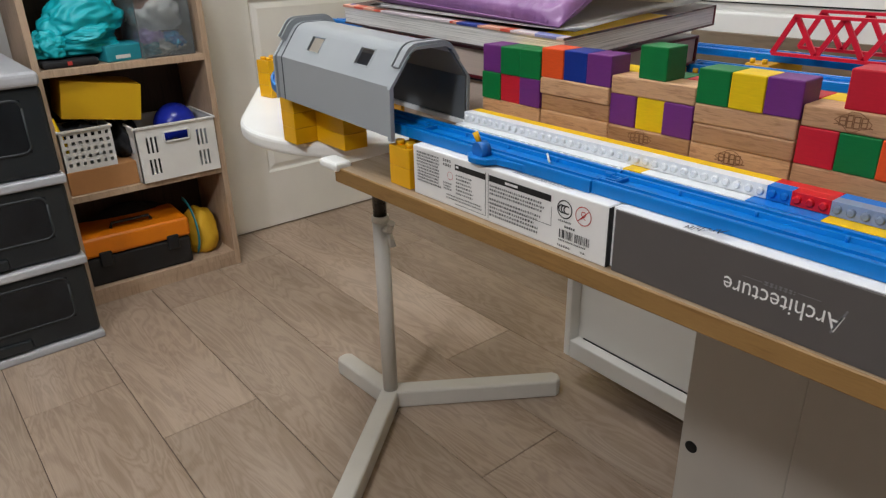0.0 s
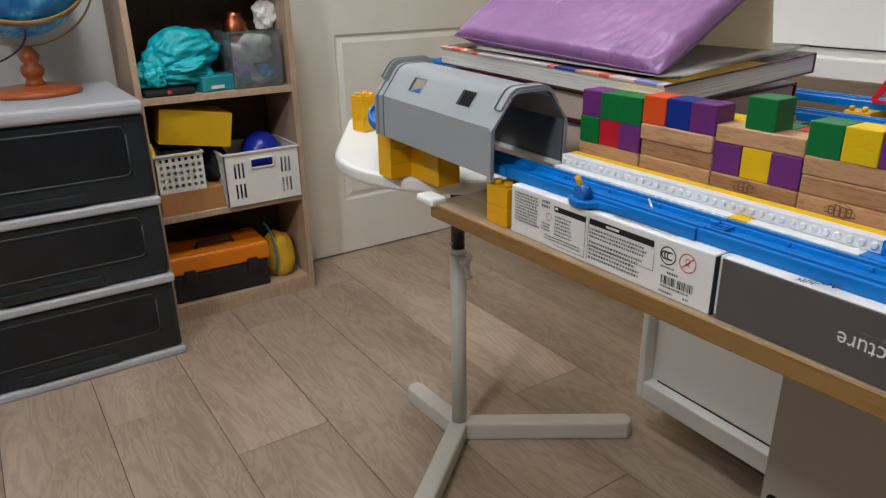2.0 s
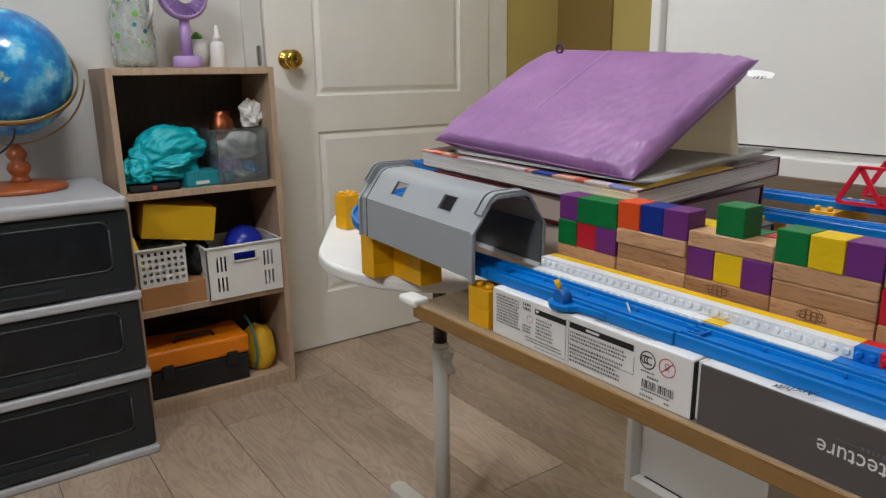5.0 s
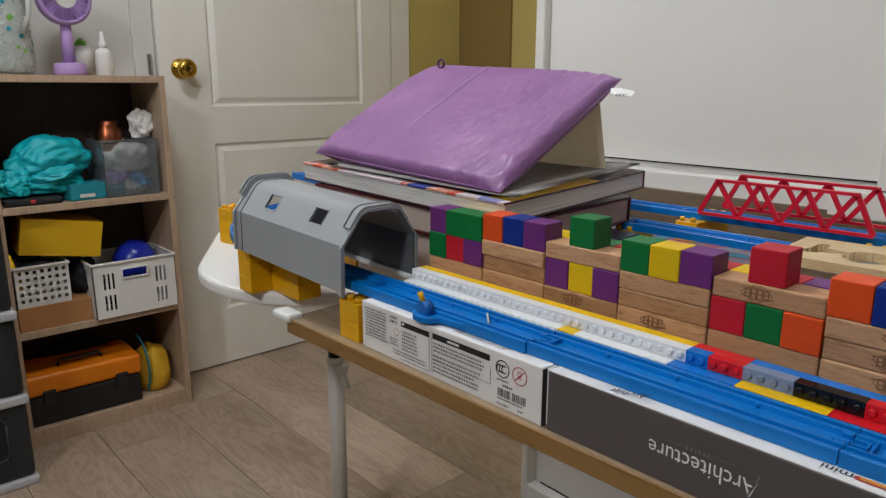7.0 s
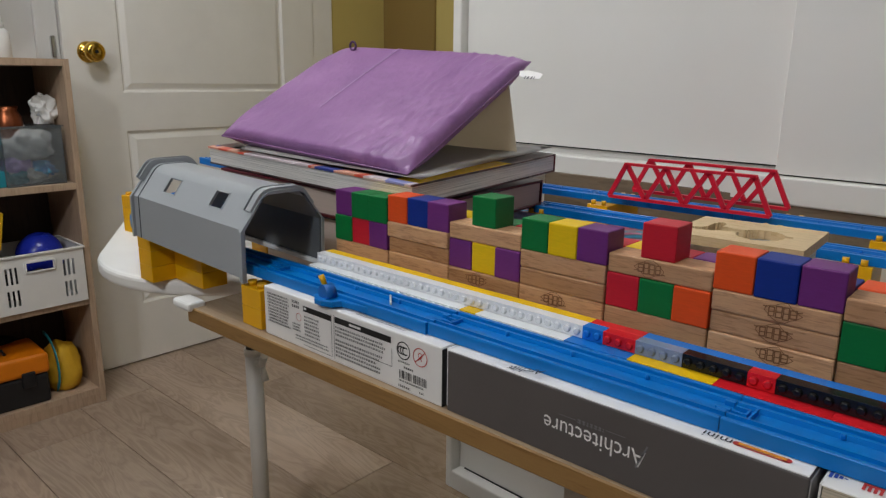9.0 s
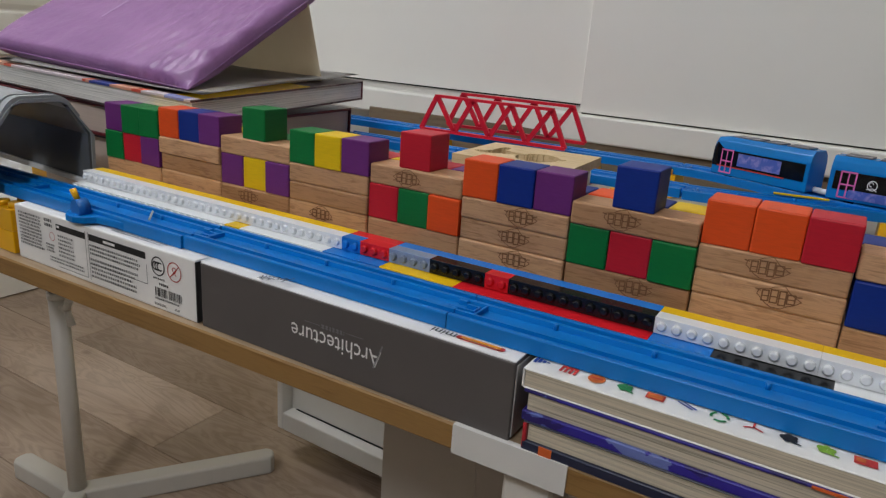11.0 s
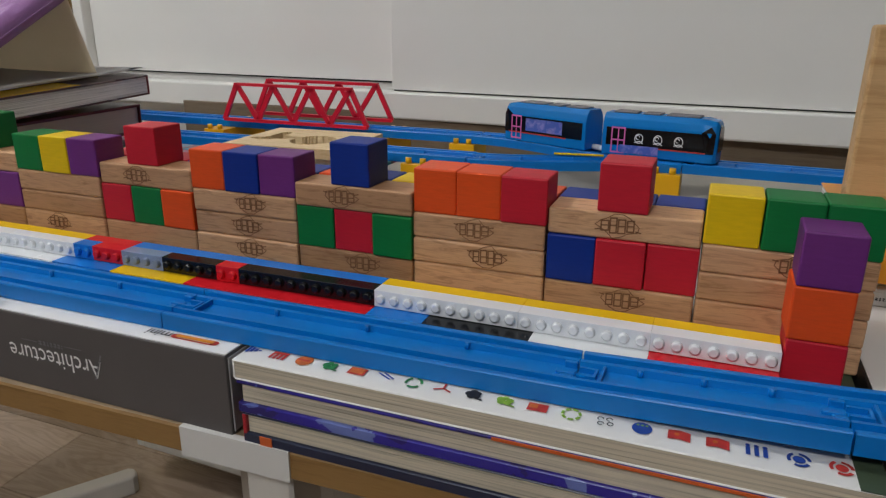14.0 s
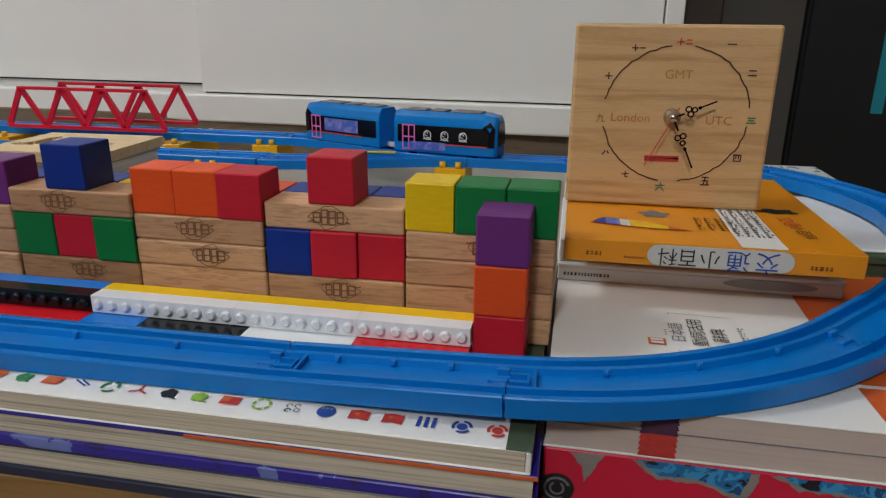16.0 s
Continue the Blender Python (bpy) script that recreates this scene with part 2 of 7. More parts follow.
def planks():
    """Pale oak laminate: long streaky grain with cathedral figure and a few knots; each board its own tone."""
    m = Mat("plank", rgb("b3a08c"), 0.42)
    fig = m.noise(m.coords((1.0, 5.0, 1.0)), 2.6, 3.0, 0.5, 1.6)
    band = m.t.nodes.new("ShaderNodeMath")
    band.operation = "PINGPONG"
    band.inputs[1].default_value = 0.07
    m.l(fig, band.inputs[0])
    rings = m.n("ShaderNodeMapRange", From_Max=0.07)
    m.l(band.outputs[0], rings.inputs["Value"])
    fine = m.noise(m.coords((1.6, 60.0, 1.0)), 8.0, 4.0, 0.6)
    patch = m.noise(m.coords((1.0, 3.0, 1.0)), 1.7, 2.0)
    c = m.ramp(patch, [(0.32, rgb("927e6b")), (0.5, rgb("ab9784")), (0.68, rgb("c0ae9c"))])
    c = m.mix(0.24, c, m.ramp(rings.outputs["Result"], [(0.1, rgb("786552")), (0.5, rgb("b39f8b")), (0.9, rgb("cab8a6"))]))
    c = m.mix(0.18, c, m.ramp(fine, [(0.35, rgb("857160")), (0.62, rgb("bdaa97"))]))
    vor = m.n("ShaderNodeTexVoronoi", Scale=1.9)
    m.l(m.coords((1.0, 1.7, 1.0)), vor.inputs["Vector"])
    c = m.mix(m.ramp(vor.outputs["Distance"], [(0.015, (0.6, 0.6, 0.6, 1)), (0.05, (0, 0, 0, 1))]), c, rgb("6a5442"))
    info = m.t.nodes.new("ShaderNodeObjectInfo")
    tone = m.ramp(info.outputs["Random"], [(0.0, (0.80, 0.785, 0.78, 1)), (1.0, (1.16, 1.145, 1.16, 1))])
    m.base(m.mix(1.0, c, tone, "MULTIPLY"))
    m.bump(fine, 0.06, 0.001)
    m.roughen(patch, 0.36, 0.5)
    return m.m


M["plank"] = planks()


def globe_map():
    """Printed globe: blue sea with pale depth tints and coloured lands."""
    m = Mat("globe_map", rgb("1c86c8"), 0.12)
    v = m.coords(shift=False)
    land = m.noise(v, 8.5, 6.0, 0.6, 0.3)
    sea = m.ramp(m.noise(v, 16.0, 5.0), [(0.3, rgb("0f5aa6")), (0.5, rgb("1f88cc")), (0.58, rgb("58b4dc")), (0.7, rgb("a4d4e4"))])
    tint = m.ramp(m.noise(v, 5.0, 1.0), [(0.35, rgb("b86a98")), (0.5, rgb("b8c4a0")), (0.65, rgb("5cb0b0"))])
    m.base(m.mix(m.ramp(land, [(0.625, (0, 0, 0, 1)), (0.64, (1, 1, 1, 1))]), sea, tint))
    return m.m


M["globe_map"] = globe_map()
M["globe_gold"] = metal("globe_gold", "b89a68", 0.35)
M["wood_red"] = wood("wood_red", "a8582c", "843c1a", (4.0, 4.0, 4.0), 20.0, 0.28, 0.0)
M["drawer_dark"] = plastic("drawer_dark", "282c2f", 0.3, 0.1, 40.0, 0.01, 0.35)
M["drawer_window"] = plastic("drawer_window", "1d2024", 0.22, 0.25, 30.0, 0.01, 0.35)
M["drawer_grey"] = plastic("drawer_grey", "b6b7bc", 0.4, 0.04)
M["teal_cloth"] = paint("teal_cloth", "08b2be", 0.42, 0.08, 12.0, 0.1)
M["teal_card"] = paint("teal_card", "1c8a98", 0.5, 0.06)
M["clear_plastic"] = glassy("clear_plastic", "dfe6ea", 0.12, 0.9)
M["bag_white"] = plastic("bag_white", "d2cec8", 0.4, 0.15)
M["box_yellow"] = paint("box_yellow", "d2a410", 0.45, 0.05)
M["basket_white"] = plastic("basket_white", "e6e4e0", 0.4, 0.03)
M["helmet_blue"] = plastic("helmet_blue", "1c2ca0", 0.25)
M["tool_orange"] = plastic("tool_orange", "e07c0c", 0.4)
M["tool_black"] = plastic("tool_black", "1c1c1e", 0.45)
M["bag_yellow"] = paint("bag_yellow", "d0a01c", 0.7, 0.08, 20.0)
M["lilac"] = plastic("lilac", "b494cc", 0.4)
M["copper"] = metal("copper", "9c5a3c", 0.3)
M["jug_glass"] = glassy("jug_glass", "f2f6f2", 0.2, 0.7)
# shelf wood darkened: the shade inside the bookcase is in this colour
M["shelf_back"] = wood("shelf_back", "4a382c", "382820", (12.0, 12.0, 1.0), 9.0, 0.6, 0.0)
M["leaf_green"] = plastic("leaf_green", "6ca838", 0.5)
M["cloth_black"] = paint("cloth_black", "17181c", 0.8, 0.2)
M["tape"] = paint("tape", "d8d6d2", 0.45)
M["dark"] = paint("dark", "08090a", 0.6, 0.2)
M["seam_brown"] = paint("seam_brown", "54443a", 0.7, 0.1)
M["drawer_rim"] = plastic("drawer_rim", "2c3033", 0.4, 0.05)
M["pole_dark"] = metal("pole_dark", "5c5650", 0.25)
# dark brown that paints shade under and beside the wardrobe
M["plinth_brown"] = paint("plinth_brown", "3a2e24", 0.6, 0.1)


# ---- building helpers ----
def part(name, bm, material, parent=None, label="", at=None):
    """Links a bmesh as one mesh object, under a thing where one is given."""
    me = bpy.data.meshes.new(name)
    bm.to_mesh(me)
    bm.free()
    mats = material if isinstance(material, (list, tuple)) else [material]
    for m in mats:
        me.materials.append(M[m] if isinstance(m, str) else m)
    ob = new(name, me)
    if parent:
        ob.parent = parent
    if at is not None:
        ob.matrix_basis = at if isinstance(at, Matrix) else Matrix.Translation(at)
    if label:
        ob["label"] = label
    if name == "print":
        ob["kind"] = "stuff"
    return ob


def thing(name, label, category, at=None, group="", kind=""):
    ob = new(name)
    ob.empty_display_size = 0.02
    if at is not None:
        ob.matrix_basis = at if isinstance(at, Matrix) else Matrix.Translation(at)
    return tagged(ob, label, category, group, kind)


def solid(lo, hi, bevel=0.0, seg=1, bm=None, mat=0):
    """A box from corner to corner, its edges rounded."""
    own = bmesh.new()
    c = [(a + b) / 2 for a, b in zip(lo, hi)]
    d = [b - a for a, b in zip(lo, hi)]
    bmesh.ops.create_cube(own, size=1.0, matrix=Matrix.Translation(c) @ Matrix.Diagonal((*d, 1)))
    if bevel:
        bmesh.ops.bevel(own, geom=own.edges[:], offset=bevel, segments=seg, profile=0.5, affect="EDGES")
    for f in own.faces:
        f.material_index = mat
        f.smooth = False
    if bm is None:
        return own
    return add(bm, own)


def add(bm, other, m=None):
    """Joins another bmesh into bm."""
    if m is not None:
        other.transform(m)
    vmap = {v: bm.verts.new(v.co) for v in other.verts}
    for f in other.faces:
        try:
            g = bm.faces.new([vmap[v] for v in f.verts])
            g.material_index, g.smooth = f.material_index, f.smooth
        except ValueError:
            pass
    other.free()
    return bm


def rod(a, b, r, seg=12, r2=None, bm=None, mat=0, smooth=True):
    """A cylinder or cone between two points."""
    own = bmesh.new()
    a, b = Vector(a), Vector(b)
    d = b - a
    bmesh.ops.create_cone(own, cap_ends=True, segments=seg, radius1=r, radius2=r if r2 is None else r2, depth=d.length)
    own.transform(Matrix.Translation((a + b) / 2) @ d.to_track_quat("Z", "Y").to_matrix().to_4x4())
    for f in own.faces:
        f.smooth, f.material_index = smooth and len(f.verts) == 4, mat
    return own if bm is None else add(bm, own)


def lathe(profile, seg=24, bm=None, mat=0):
    """Turns a profile of (radius, height) round z."""
    own = bmesh.new()
    rings = []
    for r, z in profile:
        if r < 1e-5:
            rings.append([own.verts.new((0, 0, z))])
        else:
            rings.append([own.verts.new((r * math.cos(2 * math.pi * k / seg), r * math.sin(2 * math.pi * k / seg), z)) for k in range(seg)])
    for p, q in zip(rings, rings[1:]):
        for k in range(seg):
            k2 = (k + 1) % seg
            if len(p) == 1 and len(q) == 1:
                continue
            if len(p) == 1:
                f = own.faces.new((p[0], q[k], q[k2]))
            elif len(q) == 1:
                f = own.faces.new((p[k], p[k2], q[0]))
            else:
                f = own.faces.new((p[k], p[k2], q[k2], q[k]))
            f.smooth, f.material_index = True, mat
    bmesh.ops.recalc_face_normals(own, faces=own.faces[:])
    return own if bm is None else add(bm, own)


def sweep(path, profile, closed_profile=True, bm=None, mat=0, smooth=False, up=Vector((0, 0, 1))):
    """Carries a profile of (across, up) along a list of points."""
    own = bmesh.new()
    pts = [Vector(p) for p in path]
    rings = []
    for i, p in enumerate(pts):
        t = (pts[min(i + 1, len(pts) - 1)] - pts[max(i - 1, 0)]).normalized()
        side = t.cross(up).normalized()
        lift = side.cross(t).normalized()
        rings.append([own.verts.new(p + side * u + lift * w) for u, w in profile])
    n = len(profile)
    for p, q in zip(rings, rings[1:]):
        for k in range(n if closed_profile else n - 1):
            k2 = (k + 1) % n
            f = own.faces.new((p[k], q[k], q[k2], p[k2]))
            f.smooth, f.material_index = smooth, mat
    if closed_profile:
        own.faces.new(rings[0])
        own.faces.new(rings[-1][::-1])
        for f in own.faces[-2:]:
            f.material_index = mat
    bmesh.ops.recalc_face_normals(own, faces=own.faces[:])
    return own if bm is None else add(bm, own)


def outline_slab(points, z0, z1, bevel=0.0, seg=2, mat=0):
    """A flat plate with the given outline in plan."""
    own = bmesh.new()
    f = own.faces.new([own.verts.new((x, y, z0)) for x, y in points])
    got = bmesh.ops.extrude_face_region(own, geom=[f])
    for v in got["geom"]:
        if isinstance(v, bmesh.types.BMVert):
            v.co.z = z1
    bmesh.ops.recalc_face_normals(own, faces=own.faces[:])
    if bevel:
        flat = [e for e in own.edges if abs(e.verts[0].co.z - e.verts[1].co.z) < 1e-7]
        bmesh.ops.bevel(own, geom=flat, offset=bevel, segments=seg, profile=0.5, affect="EDGES")
    for f in own.faces:
        f.material_index = mat
        f.smooth = False
    return own


def words(text, size, material, parent, m, name="lettering", squeeze=1.0):
    """Flat letters in the built-in font, laid on a face by the pose m."""
    cu = bpy.data.curves.new(name, "FONT")
    cu.body, cu.size, cu.align_x, cu.align_y, cu.extrude = text, size, "CENTER", "CENTER", 0.0
    cu.resolution_u = 2
    tmp = bpy.data.objects.new("tmp_text", cu)
    me = bpy.data.meshes.new_from_object(tmp)
    bpy.data.objects.remove(tmp)
    bpy.data.curves.remove(cu)
    me.materials.append(M[material])
    ob = new(name, me)
    ob.parent = parent
    ob.matrix_basis = m @ Matrix.Diagonal((squeeze, 1, 1, 1))
    return ob


# ---- flat print helpers: shapes in a local plane ----
def poly(bm, pts, mat=0, z=0.0):
    f = bm.faces.new([bm.verts.new((x, y, z)) for x, y in pts])
    f.material_index = mat
    return bm


def bar(bm, x0, y0, x1, y1, mat=0, z=0.0):
    return poly(bm, [(x0, y0), (x1, y0), (x1, y1), (x0, y1)], mat, z)


def disc(bm, cx, cy, r, mat=0, seg=20, z=0.0):
    return poly(bm, [(cx + r * math.cos(2 * math.pi * k / seg), cy + r * math.sin(2 * math.pi * k / seg)) for k in range(seg)], mat, z)


def ring(bm, cx, cy, r, w, mat=0, a0=0.0, a1=360.0, seg=28, z=0.0):
    for k in range(seg):
        a, b = (radians(a0 + (a1 - a0) * (k + j) / seg) for j in (0, 1))
        poly(bm, [(cx + (r - w) * math.cos(a), cy + (r - w) * math.sin(a)), (cx + r * math.cos(a), cy + r * math.sin(a)),
                  (cx + r * math.cos(b), cy + r * math.sin(b)), (cx + (r - w) * math.cos(b), cy + (r - w) * math.sin(b))], mat, z)
    return bm


def stroke(bm, pts, w, mat=0, z=0.0):
    """A pen line through points."""
    for (x0, y0), (x1, y1) in zip(pts, pts[1:]):
        d = Vector((x1 - x0, y1 - y0))
        if d.length < 1e-6:
            continue
        n = Vector((-d.y, d.x)).normalized() * w / 2
        e = d.normalized() * w * 0.3
        poly(bm, [(x0 - e.x - n.x, y0 - e.y - n.y), (x1 + e.x - n.x, y1 + e.y - n.y), (x1 + e.x + n.x, y1 + e.y + n.y), (x0 - e.x + n.x, y0 - e.y + n.y)], mat, z)
    return bm


def fake_lines(bm, x0, y0, x1, y1, rows, rnd, fill=0.62, mat=0):
    """Rows of small unreadable print as short bars."""
    step = (y1 - y0) / rows
    for r in range(rows):
        y = y1 - (r + 1) * step
        x = x0
        end = x1 - rnd.uniform(0, 0.15) * (x1 - x0)
        while x < end:
            w = rnd.uniform(0.5, 1.0) * step * 0.8
            h = step * fill
            bar(bm, x, y + h * 0.15, min(x + w, end), y + h * rnd.uniform(0.3, 0.5), mat)
            bar(bm, x + w * 0.1, y + h * 0.65, min(x + w * 0.95, end), y + h * rnd.uniform(0.82, 1.0), mat)
            bar(bm, x + w * rnd.uniform(0.2, 0.6), y, min(x + w * 0.75, end), y + h, mat)
            x += w + step * 0.18
    return bm


def on_front(y):
    """Local x, y to world x, z on a face that looks towards -y."""
    return Matrix.Translation((0, y, 0)) @ Matrix.Rotation(radians(90), 4, "X")


def on_top(z):
    return Matrix.Translation((0, 0, z))


def mesh_of(name, bm, mats):
    me = bpy.data.meshes.new(name)
    bm.to_mesh(me)
    bm.free()
    for m in mats:
        me.materials.append(M[m])
    return me


def line(a, b, n=2):
    return [Vector(a).lerp(Vector(b), k / (n - 1)) for k in range(n)]


def arc(cx, cy, r, a0, a1, z0, z1, n=14):
    return [Vector((cx + r * math.cos(radians(a0 + (a1 - a0) * k / (n - 1))), cy + r * math.sin(radians(a0 + (a1 - a0) * k / (n - 1))), z0 + (z1 - z0) * k / (n - 1))) for k in range(n)]


def holed_plate(width, height, thick, holes, mat=0):
    """A plate in local x, y with rectangular openings through it."""
    xs = sorted({0.0, width, *(h[0] for h in holes), *(h[2] for h in holes)})
    ys = sorted({0.0, height, *(h[1] for h in holes), *(h[3] for h in holes)})
    own = bmesh.new()
    grid = {}

    def vert(x, y, z):
        key = (round(x, 6), round(y, 6), round(z, 6))
        if key not in grid:
            grid[key] = own.verts.new(key)
        return grid[key]

    def is_open(i, j):
        if i < 0 or j < 0 or i >= len(xs) - 1 or j >= len(ys) - 1:
            return True
        cx, cy = (xs[i] + xs[i + 1]) / 2, (ys[j] + ys[j + 1]) / 2
        return any(h[0] < cx < h[2] and h[1] < cy < h[3] for h in holes)

    for i in range(len(xs) - 1):
        for j in range(len(ys) - 1):
            if is_open(i, j):
                continue
            x0, x1, y0, y1 = xs[i], xs[i + 1], ys[j], ys[j + 1]
            own.faces.new([vert(x0, y0, thick), vert(x1, y0, thick), vert(x1, y1, thick), vert(x0, y1, thick)])
            own.faces.new([vert(x0, y1, 0), vert(x1, y1, 0), vert(x1, y0, 0), vert(x0, y0, 0)])
            for (di, dj), (a, b) in {(-1, 0): ((x0, y1), (x0, y0)), (1, 0): ((x1, y0), (x1, y1)), (0, -1): ((x0, y0), (x1, y0)), (0, 1): ((x1, y1), (x0, y1))}.items():
                if is_open(i + di, j + dj):
                    own.faces.new([vert(*a, 0), vert(*b, 0), vert(*b, thick), vert(*a, thick)])
    for f in own.faces:
        f.material_index = mat
    return own


def soft_lump(nx, ny, nz, seed, bumps=0.18, freq=2.2, sub=4, flat=True, ridge=0.5, stretch=1.0):
    """A crumpled soft shape of the given half sizes, resting on z = 0."""
    own = bmesh.new()
    bmesh.ops.create_icosphere(own, subdivisions=sub, radius=1.0)
    for v in own.verts:
        d = v.co.normalized()
        k = 1 + bumps * noise.fractal(d * freq + Vector((seed, seed * 2.3, 0)), 1.0, 2.0, 3) + bumps * ridge * abs(noise.noise(Vector((d.x, d.y * stretch, d.z)) * freq * 2.6 + Vector((0, seed, 5))))
        v.co = Vector((d.x * k * nx, d.y * k * ny, d.z * k * nz))
        if flat:
            v.co.z = max(v.co.z, -nz * 0.72)
    low = min(v.co.z for v in own.verts)
    for v in own.verts:
        v.co.z -= low
    for f in own.faces:
        f.smooth = True
    return own


# ---- the room ----
WX, EX, SY, NY, CEIL = -2.317, 1.75, -1.5, 2.34, 2.5
tagged(part("wall_west", solid((WX - 0.12, SY, 0), (WX, NY, CEIL)), "wall_white"), "plain painted wall", "wall", kind="structure")
tagged(part("wall_north", solid((WX, NY, 0), (EX, NY + 0.12, CEIL)), "wall_olive"), "olive yellow painted wall of the passage", "wall", kind="structure")
# south and east walls are unseen; their dark tone deepens the room's shade
tagged(part("wall_south", solid((WX, SY - 0.12, 0), (EX, SY, CEIL)), "wall_unseen"), "unseen wall, darkened to cut bounced light", "wall", kind="structure")
tagged(part("wall_east", solid((EX, SY, 0), (EX + 0.12, NY, CEIL)), "wall_unseen"), "plain painted wall", "wall", kind="structure")
# closes the room out of view; greyed to hold down bounced light
tagged(part("ceiling", solid((WX - 0.12, SY - 0.12, CEIL), (EX + 0.12, NY + 0.12, CEIL + 0.1)), "ceiling_white"), "unseen ceiling, greyed to cut bounced light", "ceiling", kind="structure")
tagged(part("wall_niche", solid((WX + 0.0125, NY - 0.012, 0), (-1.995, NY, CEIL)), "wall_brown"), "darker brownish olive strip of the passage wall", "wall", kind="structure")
tagged(part("wall_passage", solid((WX, 2.027, 0), (WX + 0.012, NY, CEIL)), "wall_olive"), "olive yellow painted wall beside the door", "wall", kind="structure")
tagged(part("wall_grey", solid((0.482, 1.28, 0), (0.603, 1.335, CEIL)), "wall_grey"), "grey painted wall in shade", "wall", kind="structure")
floor_base = tagged(part("floor", solid((WX, SY, -0.05), (EX, NY, -0.0035)), "seam_brown"), "pale oak laminate floor in long planks", "floor", kind="structure")

# ---- door with four moulded panels ----
DL, DR, DT = 0.957, 1.918, 2.06
door = tagged(new("door_1"), "cream painted panel door, shut, with a brass knob", "door", kind="structure")


def moulding(y0, z0, y1, z1, w=0.02, depth=0.009):
    """A sunk panel: a sloped border round a raised field."""
    own = bmesh.new()
    levels = ((0.0, 0.0), (w * 0.35, -depth), (w * 0.65, -depth), (w * 1.5, -depth * 0.15))
    rings = [[own.verts.new((d, yy, zz)) for yy, zz in ((y0 + i, z0 + i), (y1 - i, z0 + i), (y1 - i, z1 - i), (y0 + i, z1 - i))] for i, d in levels]
    for p, q in zip(rings, rings[1:]):
        for k in range(4):
            own.faces.new((p[k], p[(k + 1) % 4], q[(k + 1) % 4], q[k]))
    own.faces.new(rings[-1])
    bmesh.ops.recalc_face_normals(own, faces=own.faces[:])
    return own


slab_w = DR - DL
P0, P1 = 1.129, 1.772
low_panel, high_panel = (P0, 0.215, P1, 0.822), (P0, 0.948, P1, 1.90)
leaf = holed_plate(slab_w, DT - 0.006, 0.028, [(P0 - DL, 0.209, P1 - DL, 0.816), (P0 - DL, 0.942, P1 - DL, 1.894)])
leaf.transform(Matrix(((0, 0, 1, WX + 0.002), (1, 0, 0, DL), (0, 1, 0, 0.006), (0, 0, 0, 1))))
part("leaf", leaf, "door_cream", door)
for p in (low_panel, high_panel):
    bmp = moulding(*p)
    bmp.transform(Matrix.Translation((WX + 0.030, 0, 0)))
    part("panel", bmp, "door_cream", door)
knob = part("knob", lathe([(0, 0.0), (0.033, 0.0), (0.033, 0.004), (0.026, 0.008), (0.012, 0.012), (0.012, 0.028), (0.02, 0.034), (0.03, 0.045), (0.032, 0.056), (0.028, 0.066), (0.014, 0.072), (0.009, 0.07), (0, 0.07)], 28), "brass", door, "polished brass door knob", Matrix.Translation((WX + 0.03, 1.029, 1.074)) @ Matrix.Rotation(radians(90), 4, "Y"))
part("keyhole", rod((0, 0, 0.0695), (0, 0, 0.073), 0.005, 12), "dark", knob)
part("strike", solid((WX, 0.925, 1.055), (WX + 0.03, 0.938, 1.12), 0.003), "chrome", door, "small dark metal bolt")
tagged(part("trim", solid((WX, DR + 0.004, 0), (WX + 0.022, 2.0265, 2.12), 0.004, 2), "door_cream"), "cream door casing", "trim", kind="structure")
tagged(part("trim", solid((WX, 0.887, 0), (WX + 0.018, DL - 0.004, 2.12), 0.004, 2), "wall_white"), "white door casing", "trim", kind="structure")
tagged(part("trim", solid((WX, DL - 0.004, DT + 0.004), (WX + 0.022, DR + 0.004, 2.12), 0.004, 2), "door_cream"), "cream door casing", "trim", kind="structure")

# ---- ceiling lamps ----
fix = thing("ceiling_lamp", "round white ceiling lamp with four bulbs", "lamp", LAMP)
part("plate", lathe([(0, 0.12), (0.15, 0.12), (0.15, 0.1), (0.13, 0.08), (0, 0.08)], 32), "disc_white", fix)
for dx, dy in ((0.09, 0), (-0.09, 0), (0, 0.09), (0, -0.09)):
    part("bulb_holder", rod((dx, dy, 0.08), (dx, dy, 0.02), 0.018, 14), "disc_white", fix)
    lamp_light(LAMP[0] + dx * 1.5, LAMP[1] + dy * 1.5, LAMP[2] - 0.05, BULB_W, 0.06, BULB_C)
fix = thing("ceiling_lamp", "small round white ceiling lamp with one bulb", "lamp", LAMP_B)
part("plate", lathe([(0, 0.1), (0.1, 0.1), (0.1, 0.085), (0.08, 0.07), (0, 0.07)], 32), "disc_white", fix)
part("bulb_holder", rod((0, 0, 0.07), (0, 0, 0.04), 0.02, 14), "disc_white", fix)
lamp_light(LAMP_B[0], LAMP_B[1], LAMP_B[2] - 0.04, BULB_B_W, 0.11, BULB_C)

# ---- wardrobe with sliding doors ----
WY = 1.165
TURN_W = Matrix.Translation((-0.5, WY, 0)) @ Matrix.Rotation(radians(-2.0), 4, "Z") @ Matrix.Translation((0.5, -WY, 0))
ward = thing("wardrobe", "white lacquered wardrobe with framed sliding doors", "wardrobe", TURN_W)
part("carcass", solid((-0.8525, WY + 0.0345, 0.09), (0.42, WY + 0.39, 2.3)), "lacquer", ward)
part("post", solid((-0.867, WY - 0.012, 0.80), (-0.844, WY + 0.034, 2.3), 0.003, 2), "lacquer", ward)
